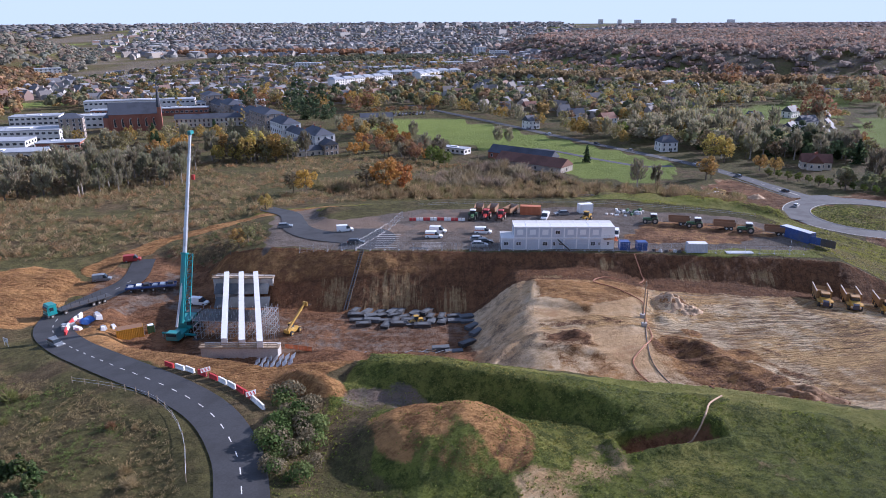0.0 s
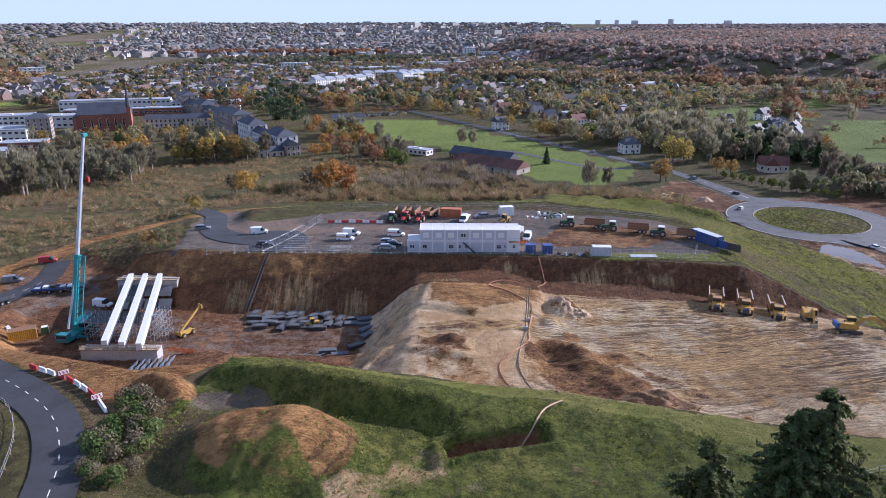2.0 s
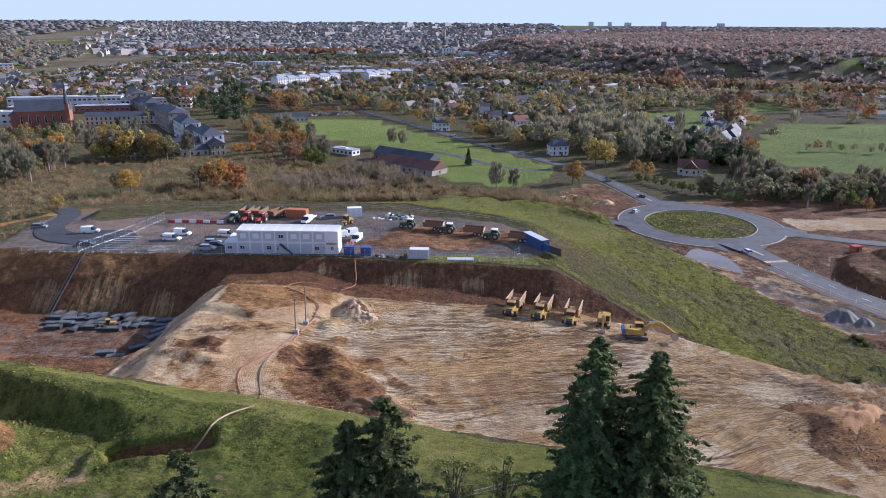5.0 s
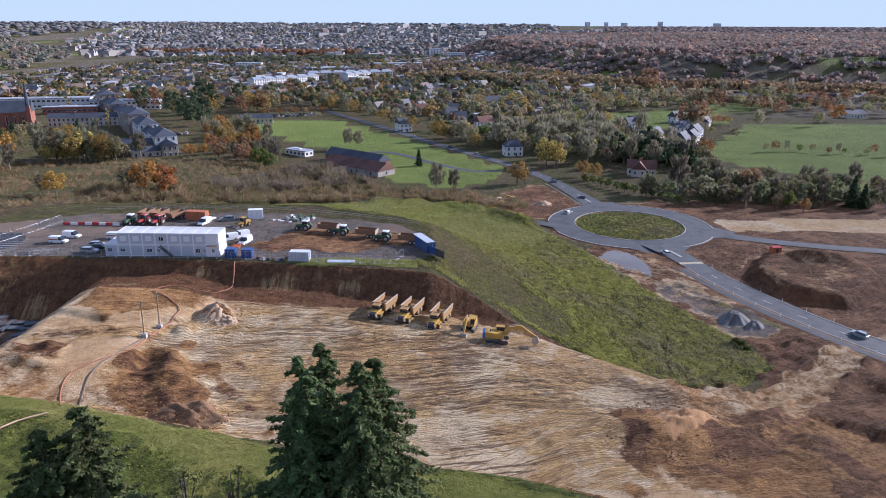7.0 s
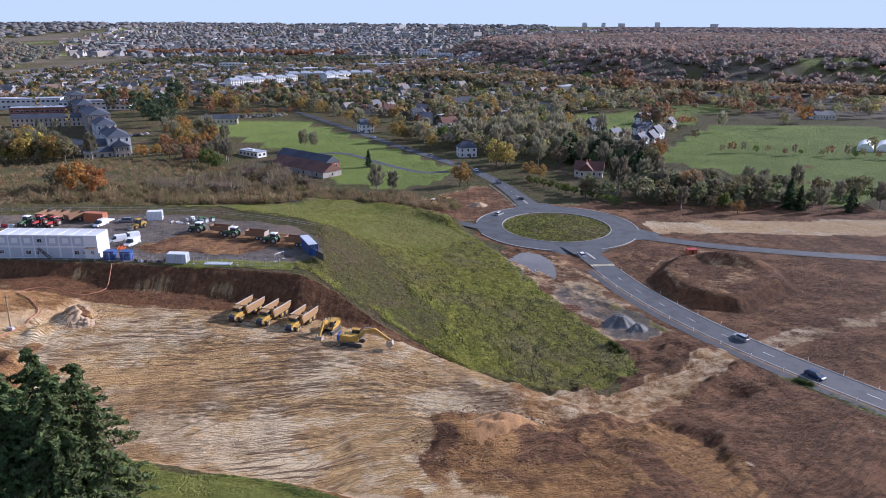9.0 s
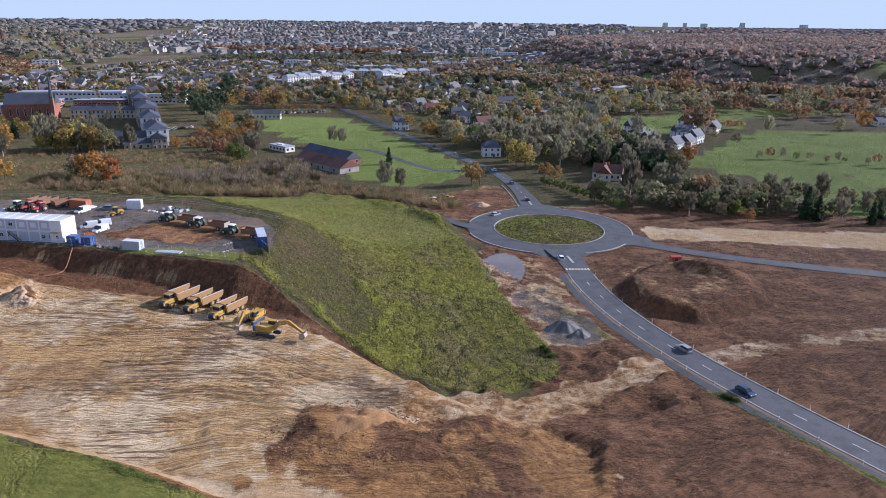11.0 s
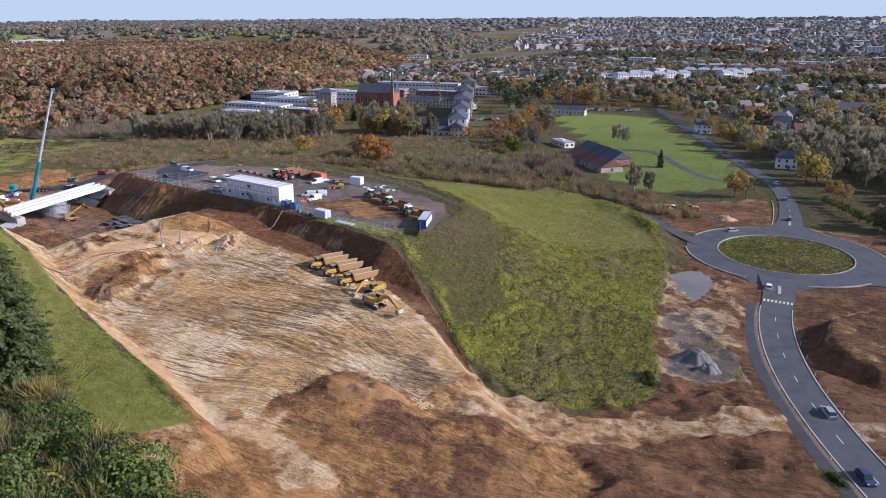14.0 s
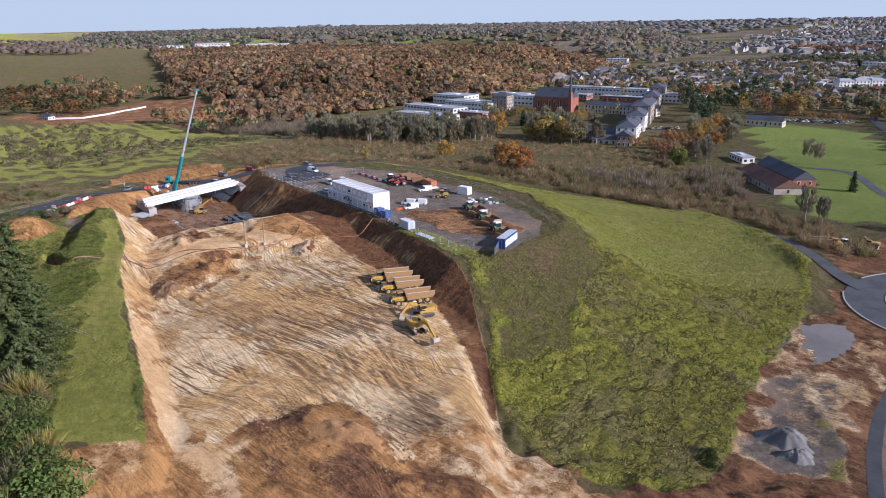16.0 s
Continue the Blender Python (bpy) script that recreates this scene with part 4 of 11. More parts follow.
for cx, cy, rx, ry in ((-28, 160.5, 5, 4), (-14, 160, 9, 5.5), (0.5, 158.5, 4, 3.5), (23, 158, 5, 2), (57, 163, 5, 2.6), (74, 161, 4, 2), (38, 166.5, 2, 1.6), (98, 150, 3, 2), (112, 148, 5, 2)):
    streak = np.maximum(streak, bump(X, Y, cx, cy, rx, ry))
me.attributes.new("streaks", "FLOAT", "POINT").data.foreach_set("value", streak)
me.attributes.new("wheel_ruts", "FLOAT", "POINT").data.foreach_set("value", rut_mark * np.clip(bare, 0, 1))
me.materials.append(M_GROUND)
me.polygons.foreach_set("use_smooth", np.ones(len(faces), bool))
ground = tagged(new("ground", me), "open ground of grass, mud, sand and scrub", "ground", kind="structure")


def ground_z(x, y):
    return float(height(np.array([x]), np.array([y]))[0])


# ---- roads ----
def ribbon(name, line, offset_l, offset_r, lift, material, label="", kind="structure", parent=None, thick=0.0):
    """A strip along a line, between two offsets to its left (offsets in metres, or None for the line's own half width)."""
    bm = bmesh.new()
    p = np.asarray(line)
    t = np.gradient(p[:, :2], axis=0)
    t /= np.linalg.norm(t, axis=1)[:, None]
    nrm = np.stack([-t[:, 1], t[:, 0]], 1)
    rows = []
    for k in range(len(p)):
        hw = p[k, 3]
        l, r = (hw if offset_l is None else offset_l), (-hw if offset_r is None else offset_r)
        a, b = p[k, :2] + nrm[k] * l, p[k, :2] + nrm[k] * r
        z = p[k, 2] + lift
        row = [bm.verts.new((*a, z)), bm.verts.new((*b, z))]
        if thick:
            row += [bm.verts.new((*b, z - thick)), bm.verts.new((*a, z - thick))]
        rows.append(row)
    for q, r in zip(rows, rows[1:]):
        n = len(q)
        for j in range(n if thick else 1):
            bm.faces.new((q[j], q[(j + 1) % n], r[(j + 1) % n], r[j]))
    if thick:
        bm.faces.new(rows[0][::-1])
        bm.faces.new(rows[-1])
    bmesh.ops.recalc_face_normals(bm, faces=bm.faces)
    data = bpy.data.meshes.new(name)
    bm.to_mesh(data)
    bm.free()
    data.materials.append(material)
    ob = new(name, data)
    if parent:
        ob.parent = parent
        if label:
            ob["label"] = label
    else:
        tagged(ob, label, name.split(".")[0].replace("_", " "), kind=kind)
    return ob


def shifted(line, off):
    """A copy of a road line moved sideways."""
    p = np.array(line)
    t = np.gradient(p[:, :2], axis=0)
    t /= np.linalg.norm(t, axis=1)[:, None]
    p[:, 0] += -t[:, 1] * off
    p[:, 1] += t[:, 0] * off
    return p


def ring(name, r0, r1, z0, z1, material, label="", parent=None, n=120):
    """A flat or raised ring round the hub."""
    bm = bmesh.new()
    rows = []
    for k in range(n):
        a = 2 * math.pi * k / n
        c, s = math.cos(a), math.sin(a)
        prof = [(r0, z0), (r0, z1), (r1, z1), (r1, z0)] if z1 > z0 else [(r0, z0), (r1, z0)]
        rows.append([bm.verts.new((HUB[0] + c * r, HUB[1] + s * r, HUB[2] + z)) for r, z in prof])
    for k in range(n):
        q, r = rows[k], rows[(k + 1) % n]
        for j in range(len(q) - 1):
            bm.faces.new((q[j], q[j + 1], r[j + 1], r[j]))
    bmesh.ops.recalc_face_normals(bm, faces=bm.faces)
    data = bpy.data.meshes.new(name)
    bm.to_mesh(data)
    bm.free()
    data.materials.append(material)
    ob = new(name, data)
    if parent:
        ob.parent = parent
        if label:
            ob["label"] = label
    else:
        tagged(ob, label, name.replace("_", " "), kind="structure")
    return ob


ribbon("road", ROAD_WEST, None, None, 0.05, M_OLD_ASPHALT, "worn grey asphalt country road in a curve")
ribbon("road", ROAD_EAST, None, None, 0.05, M_ASPHALT, "grey asphalt road leaving the roundabout")
ribbon("road", ROAD_NORTH, None, None, 0.05, M_ASPHALT, "grey asphalt road towards the town")
ribbon("road", ROAD_SIDE, None, None, 0.05, M_ASPHALT, "narrow grey asphalt side road")
ribbon("road", ROAD_STUB, None, None, 0.05, M_ASPHALT, "narrow grey asphalt lane off the roundabout")
ring("roundabout", 21.4, 31.5, 0.07, 0.07, M_ASPHALT, "grey asphalt ring of a large roundabout")
# ---- building helpers ----
RNG = np.random.RandomState(11)


def part(name, bm, material, parent=None, label=""):
    """Links a bmesh as one mesh object under a thing or under a part."""
    if isinstance(bm, bmesh.types.BMesh):
        bmesh.ops.recalc_face_normals(bm, faces=bm.faces)
        data = bpy.data.meshes.new(name)
        bm.to_mesh(data)
        bm.free()
    else:
        data = bm
    if not data.materials:
        data.materials.append(material)
    ob = new(name, data)
    if parent:
        ob.parent = parent
    if label:
        ob["label"] = label
    return ob


def thing(name, label, category, m=None, group="", kind=""):
    """An Empty at a thing's base, to hold its parts."""
    ob = tagged(new(name), label, category, group, kind)
    ob.empty_display_size = 0.3
    if m is not None:
        ob.matrix_world = m
    return ob


def box(bm, x0, y0, z0, x1, y1, z1, m=None, taper=0.0):
    """A block between two corners; taper draws its top in."""
    v = []
    for z, k in ((z0, 0.0), (z1, taper)):
        for x, y in ((x0 + k, y0 + k), (x1 - k, y0 + k), (x1 - k, y1 - k), (x0 + k, y1 - k)):
            p = Vector((x, y, z))
            v.append(bm.verts.new(m @ p if m else p))
    for f in ((3, 2, 1, 0), (4, 5, 6, 7), (0, 1, 5, 4), (1, 2, 6, 5), (2, 3, 7, 6), (3, 0, 4, 7)):
        bm.faces.new([v[k] for k in f])
    return bm


def slab(bm, outline, y0, y1, m=None):
    """A plate: an outline in x and z drawn out from y0 to y1."""
    a = [Vector((x, y0, z)) for x, z in outline]
    b = [Vector((x, y1, z)) for x, z in outline]
    if m:
        a, b = [m @ p for p in a], [m @ p for p in b]
    a, b = [bm.verts.new(p) for p in a], [bm.verts.new(p) for p in b]
    n = len(a)
    bm.faces.new(a)
    bm.faces.new(b[::-1])
    for k in range(n):
        bm.faces.new((a[k], b[k], b[(k + 1) % n], a[(k + 1) % n]))
    return bm


def tube(bm, a, b, r0, r1=None, n=8):
    """A round bar from a to b."""
    a, b = Vector(a), Vector(b)
    r1 = r0 if r1 is None else r1
    w = (b - a).normalized()
    u = w.orthogonal().normalized()
    v = w.cross(u)
    ra, rb = [], []
    for k in range(n):
        d = u * math.cos(2 * math.pi * k / n) + v * math.sin(2 * math.pi * k / n)
        ra.append(bm.verts.new(a + d * r0))
        rb.append(bm.verts.new(b + d * r1))
    for k in range(n):
        bm.faces.new((ra[k], ra[(k + 1) % n], rb[(k + 1) % n], rb[k]))
    bm.faces.new(ra[::-1])
    bm.faces.new(rb)
    return bm


def bar(bm, a, b, w, h):
    """A square bar from a to b."""
    a, b = Vector(a), Vector(b)
    d = (b - a).normalized()
    side = d.cross(Vector((0, 0, 1)))
    side = side.normalized() if side.length > 1e-4 else Vector((1, 0, 0))
    up = side.cross(d)
    v = []
    for p in (a, b):
        for i, j in ((-1, -1), (1, -1), (1, 1), (-1, 1)):
            v.append(bm.verts.new(p + side * (i * w / 2) + up * (j * h / 2)))
    for f in ((3, 2, 1, 0), (4, 5, 6, 7), (0, 1, 5, 4), (1, 2, 6, 5), (2, 3, 7, 6), (3, 0, 4, 7)):
        bm.faces.new([v[k] for k in f])
    return bm


def pipe(bm, points, r, n=6):
    pts = [Vector(p) for p in points]
    rows = []
    for k, p in enumerate(pts):
        w = (pts[min(k + 1, len(pts) - 1)] - pts[max(k - 1, 0)]).normalized()
        u = w.cross(Vector((0, 0, 1)))
        u = u.normalized() if u.length > 1e-4 else Vector((1, 0, 0))
        v = w.cross(u)
        rows.append([bm.verts.new(p + (u * math.cos(2 * math.pi * j / n) + v * math.sin(2 * math.pi * j / n)) * r) for j in range(n)])
    for p, q in zip(rows, rows[1:]):
        for j in range(n):
            bm.faces.new((p[j], p[(j + 1) % n], q[(j + 1) % n], q[j]))
    bm.faces.new(rows[0][::-1])
    bm.faces.new(rows[-1])
    return bm


def disc(bm, x, y, z, r, w, n=18, hub=0.0):
    """A wheel-like drum on the y axis, with rounded shoulders."""
    prof = [(-w / 2, r * 0.86), (-w * 0.36, r), (w * 0.36, r), (w / 2, r * 0.86)]
    rows = []
    for dy, rr in prof:
        rows.append([bm.verts.new((x + math.cos(2 * math.pi * k / n) * rr, y + dy, z + math.sin(2 * math.pi * k / n) * rr)) for k in range(n)])
    for p, q in zip(rows, rows[1:]):
        for k in range(n):
            bm.faces.new((p[k], p[(k + 1) % n], q[(k + 1) % n], q[k]))
    bm.faces.new(rows[0])
    bm.faces.new(rows[-1][::-1])
    return bm


def at_ground(x, y, turn=0.0, dz=0.0):
    """A pose on the ground at x, y, turned about the upright."""
    return pose(x, y, ground_z(x, y) + dz, 0, 0, turn)


# ---- foliage made of small blades ----
def blades(name, centres, normals, sizes, tints, material, aspect=1.0, rng=RNG, ragged=0.35):
    """One mesh of many small four-cornered leaves or sprays, each with its own tint."""
    c, n = np.asarray(centres, float), np.asarray(normals, float)
    n = n / (np.linalg.norm(n, axis=1)[:, None] + 1e-9)
    k = len(c)
    r = rng.normal(size=(k, 3))
    u = np.cross(n, r)
    u /= np.linalg.norm(u, axis=1)[:, None] + 1e-9
    v = np.cross(n, u)
    s = np.asarray(sizes, float)[:, None] * 0.5
    q = np.stack([c - u * s * aspect - v * s * 0.5, c + u * s * 0.3 - v * s, c + u * s * aspect + v * s * 0.4, c - u * s * 0.2 + v * s], 1)
    q += rng.uniform(-ragged, ragged, q.shape) * s[:, None]
    data = bpy.data.meshes.new(name)
    data.vertices.add(k * 4)
    data.vertices.foreach_set("co", q.ravel())
    data.loops.add(k * 4)
    data.loops.foreach_set("vertex_index", np.arange(k * 4))
    data.polygons.add(k)
    data.polygons.foreach_set("loop_start", np.arange(k) * 4)
    data.polygons.foreach_set("loop_total", np.full(k, 4))
    data.update()
    col = np.ones((k, 4, 4))
    col[:, :, :3] = np.asarray(tints)[:, None, :]
    data.attributes.new("tint", "FLOAT_COLOR", "POINT").data.foreach_set("color", col.ravel())
    data.materials.append(material)
    return data


def sprays(name, feet, tips, widths, tints, material, rng=RNG):
    """One mesh of many thin tapered twigs, each from a foot to a tip."""
    a, b = np.asarray(feet, float), np.asarray(tips, float)
    k = len(a)
    side = np.cross(b - a, rng.normal(size=(k, 3)))
    side = side / (np.linalg.norm(side, axis=1)[:, None] + 1e-9) * np.asarray(widths, float)[:, None]
    m = a + (b - a) * rng.uniform(0.45, 0.7, (k, 1))
    q = np.stack([a - side * 0.15, m - side * 0.6, b, m + side * 0.5], 1)
    data = bpy.data.meshes.new(name)
    data.vertices.add(k * 4)
    data.vertices.foreach_set("co", q.ravel())
    data.loops.add(k * 4)
    data.loops.foreach_set("vertex_index", np.arange(k * 4))
    data.polygons.add(k)
    data.polygons.foreach_set("loop_start", np.arange(k) * 4)
    data.polygons.foreach_set("loop_total", np.full(k, 4))
    data.update()
    col = np.ones((k, 4, 4))
    col[:, :, :3] = np.asarray(tints)[:, None, :]
    data.attributes.new("tint", "FLOAT_COLOR", "POINT").data.foreach_set("color", col.ravel())
    data.materials.append(material)
    return data


def leaf_material(name, vary=0.0, spread_by=0.8):
    m, nt, bsdf = nodes_of(name)
    a = nt.nodes.new("ShaderNodeAttribute")
    a.attribute_name = "tint"
    geo = nt.nodes.new("ShaderNodeNewGeometry")
    hue = nt.nodes.new("ShaderNodeHueSaturation")
    val = math_node(nt, "MULTIPLY_ADD", geo.outputs["Random Per Island"], spread_by, 1 - spread_by / 2)
    if vary:
        info = nt.nodes.new("ShaderNodeObjectInfo")
        nt.links.new(math_node(nt, "MULTIPLY_ADD", info.outputs["Random"], 0.05, 0.475), hue.inputs["Hue"])
        val = math_node(nt, "MULTIPLY", val, math_node(nt, "MULTIPLY_ADD", info.outputs["Random"], vary, 1 - vary / 2))
    nt.links.new(val, hue.inputs["Value"])
    nt.links.new(a.outputs["Color"], hue.inputs["Color"])
    nt.links.new(hue.outputs[0], bsdf.inputs["Base Color"])
    bsdf.inputs["Roughness"].default_value = 0.8
    bsdf.inputs["Specular IOR Level"].default_value = 0.2
    # thin leaves let light through
    glow = nt.nodes.new("ShaderNodeBsdfTranslucent")
    nt.links.new(hue.outputs[0], glow.inputs[0])
    both = nt.nodes.new("ShaderNodeMixShader")
    both.inputs[0].default_value = 0.42
    nt.links.new(bsdf.outputs[0], both.inputs[1])
    nt.links.new(glow.outputs[0], both.inputs[2])
    nt.links.new(both.outputs[0], nt.nodes["Material Output"].inputs[0])
    return m


M_LEAF = leaf_material("foliage", 0.4, 0.35)
M_MASS_LEAF = leaf_material("mass_foliage", 0.0, 0.22)
M_FAR_LEAF = leaf_material("distant_foliage", 0.0, 0.15)
M_BARK = mat("bark", (0.16, 0.13, 0.10), (0.10, 0.08, 0.06), 0.9, scale=2.0, bump_by=0.4)
M_PALE_BARK = mat("pale_bark", (0.34, 0.31, 0.27), (0.24, 0.21, 0.18), 0.9, scale=2.0, bump_by=0.4)


def sphere_points(n, rng=RNG):
    v = rng.normal(size=(n, 3))
    return v / np.linalg.norm(v, axis=1)[:, None]


def leafy_tree(label, tint, height_m=12.0, width=9.0, n=620, leaf=0.75, seed=1, bare=0.0, name="tree", trunk=0.18, slim=False, twig=None):
    """A tapered trunk with limbs and a crown of many leaf clumps in uneven lobes."""
    rng = np.random.RandomState(seed)
    ob = thing(name, label, "tree")
    bm = bmesh.new()
    fork = height_m * (0.12 if slim else rng.uniform(0.22, 0.3))
    base_r = height_m * 0.022 + 0.05
    tube(bm, (0, 0, -0.5), (0, 0, fork), base_r * 1.2, base_r * 0.85, 7)
    lobes = []
    count = rng.randint(8, 12)
    for k in range(count):
        a = 2.4 * k + rng.uniform(-0.5, 0.5)
        f = k / (count - 1)
        reach = width * 0.5 * (0.25 + 0.48 * math.sin(math.pi * (0.15 + 0.75 * f)))
        z = fork + (height_m - fork) * (0.18 + 0.70 * f)
        c = np.array([math.cos(a) * reach, math.sin(a) * reach, z])
        r = width * rng.uniform(0.17, 0.27) * (1.0 - 0.3 * f)
        lobes.append((c, r))
        start = (0, 0, fork * 0.8 + (z - fork) * 0.35)
        tube(bm, start, tuple(c), base_r * 0.45, 0.03, 5)
        for j in range(3):
            e = c + sphere_points(1, rng)[0] * r * 0.9
            tube(bm, tuple(0.4 * np.array(start) + 0.6 * c), tuple(e), base_r * 0.2, 0.015, 4)
    tube(bm, (0, 0, fork), (rng.uniform(-0.3, 0.3), rng.uniform(-0.3, 0.3), height_m * 0.93), base_r * 0.8, 0.03, 6)
    part("trunk", bm, M_PALE_BARK if bare > 0.5 else M_BARK, ob)
    cs, ns = [], []
    for c, r in lobes:
        m = int(n / count)
        d = sphere_points(m, rng)
        rad = r * rng.uniform(0.55, 1.12, m) ** 0.6
        cs.append(c + d * rad[:, None] * np.array([1, 1, 0.85]))
        ns.append(d + rng.normal(0, 0.5, d.shape))
    cs, ns = np.vstack(cs), np.vstack(ns)
    t = np.array(tint) * rng.uniform(0.82, 1.2, (len(cs), 1)) * (1 + rng.normal(0, 0.05, (len(cs), 3)))
    if twig:
        pick = rng.rand(len(cs)) < 0.45
        t[pick] = np.array(twig) * rng.uniform(0.7, 1.2, (pick.sum(), 1))
    if bare:
        foot = cs * np.array([0.72, 0.72, 1.0]) - np.array([0, 0, 1]) * rng.uniform(0.8, 2.2, (len(cs), 1)) * leaf * 1.6
        tip = cs + np.array([0, 0, 1]) * rng.uniform(0.3, 1.4, (len(cs), 1)) + rng.normal(0, 0.35, cs.shape)
        part("crown", sprays("crown", foot, tip, leaf * rng.uniform(0.25, 0.7, len(cs)), np.clip(t, 0, 1), M_LEAF, rng), M_LEAF, ob)
        return ob
    part("crown", blades("crown", cs, ns, leaf * rng.uniform(0.6, 1.3, len(cs)), np.clip(t, 0, 1), M_LEAF, 1.0, rng), M_LEAF, ob)
    return ob


def conifer(label, tint, height_m=16.0, width=6.0, n=900, leaf=0.8, seed=1, name="conifer"):
    """A straight trunk with drooping whorls of needle sprays."""
    rng = np.random.RandomState(seed)
    ob = thing(name, label, "tree")
    bm = bmesh.new()
    tube(bm, (0, 0, -0.5), (0, 0, height_m * 0.97), height_m * 0.016 + 0.05, 0.02, 7)
    cs, ns = [], []
    whorls = int(height_m * 1.6)
    for k in range(whorls):
        f = (k + 0.5) / whorls
        z = height_m * (0.06 + 0.92 * f)
        reach = width * 0.5 * min(1.0, (1 - f) * 1.1) ** (0.62 if name == 'spruce' else 0.75) * rng.uniform(0.7, 1.15) + 0.15
        for j in range(6 if f < 0.8 else 4):
            a = 2 * math.pi * j / 6 + rng.uniform(-0.4, 0.4) + k
            ln = reach * rng.uniform(0.5, 1.25)
            tip = np.array([math.cos(a) * ln, math.sin(a) * ln, z - ln * rng.uniform(0.1, 0.35)])
            tube(bm, (0, 0, z), tuple(tip), 0.035, 0.01, 3)
            m = max(3, int(n / whorls / 6 * (0.5 + ln / width * 2)))
            u = rng.uniform(0.2, 1.05, m)
            p = np.array([0, 0, z]) + (tip - [0, 0, z]) * u[:, None]
            side = np.array([-math.sin(a), math.cos(a), 0])
            p = p + side * (rng.uniform(-0.5, 0.5, m) * ln * (0.42 if name == "spruce" else 0.6) * (1.15 - u))[:, None] - np.array([0, 0, 1]) * rng.uniform(0, 0.3, m)[:, None]
            cs.append(p)
            ns.append(np.array([math.cos(a) * 0.5, math.sin(a) * 0.5, 0.8]) + rng.normal(0, 0.45, (m, 3)))
    part("trunk", bm, M_BARK, ob)
    cs, ns = np.vstack(cs), np.vstack(ns)
    t = np.array(tint) * rng.uniform(0.6, 1.4, (len(cs), 1)) * (1 + rng.normal(0, 0.08, (len(cs), 3)))
    part("crown", blades("crown", cs, ns, leaf * rng.uniform(0.6, 1.3, len(cs)), np.clip(t, 0, 1), M_LEAF, 2.4 if name == "spruce" else 1.5, rng), M_LEAF, ob)
    return ob


def canopy(name, label, xs, ys, sizes, tints, per, category, leaf=0.35, rng=RNG, lift=0.55, z=None, aspect=1.0, tall=1.0, material=None):
    """Many crowns or bushes as one mass: every one a dome of leaf clumps with its own tint."""
    xs, ys, sizes, tints = map(np.asarray, (xs, ys, sizes, tints))
    z = height(xs, ys) if z is None else z
    n = len(xs)
    d = sphere_points(n * per, rng)
    d[:, 2] = np.abs(d[:, 2]) * 1.1 - 0.25
    rad = np.repeat(sizes, per) * 0.5 * rng.uniform(0.75, 1.1, n * per)
    c = np.stack([np.repeat(xs, per), np.repeat(ys, per), np.repeat(z + sizes * lift * tall, per)], 1) + d * rad[:, None] * np.array([1, 1, 0.85 * tall])
    t = np.repeat(tints, per, 0) * rng.uniform(0.8, 1.2, (n * per, 1))
    face = d + rng.normal(0, 0.4, d.shape)
    if material is not None and material.name == 'distant_foliage':
        face = face * 0.7 + np.array([0, 0, 0.6])
    elif name == 'forest':
        face = face * 0.7 + np.array([0, 0, 0.6])
    data = blades(name, c, face, np.repeat(sizes, per) * leaf * rng.uniform(0.6, 1.3, n * per), np.clip(t, 0, 1), material or M_MASS_LEAF, aspect, rng)
    return tagged(new(name, data), label, category, kind="stuff")
def shrubs(name, label, xs, ys, sizes, tints, per, category, rng=RNG, tall=1.0, width=0.07):
    """Leafless or thin-leaved bushes as one mass: fans of twigs that rise from each foot."""
    xs, ys, sizes, tints = map(np.asarray, (xs, ys, sizes, tints))
    n, per, width = len(xs), int(per * 2.2), width * 0.5
    sz = np.repeat(sizes, per)
    d = sphere_points(n * per, rng)
    d[:, 2] = np.abs(d[:, 2]) * 0.9 + 0.12
    foot = np.stack([np.repeat(xs, per), np.repeat(ys, per), np.repeat(height(xs, ys), per) - 0.05], 1)
    reach = sz * 0.5 * rng.uniform(0.45, 1.1, n * per)
    start = foot + d * (reach * rng.uniform(0.25, 0.8, n * per))[:, None] * np.array([0.95, 0.95, 1.1 * tall])
    tip = foot + d * reach[:, None] * np.array([1, 1, 1.25 * tall]) + rng.normal(0, 0.09, d.shape) * sz[:, None]
    t = np.repeat(tints, per, 0) * rng.uniform(0.75, 1.25, (n * per, 1))
    return tagged(new(name, sprays(name, start, tip, sz * width * rng.uniform(0.6, 1.5, n * per), np.clip(t, 0, 1), M_MASS_LEAF, rng)), label, category, kind="stuff")


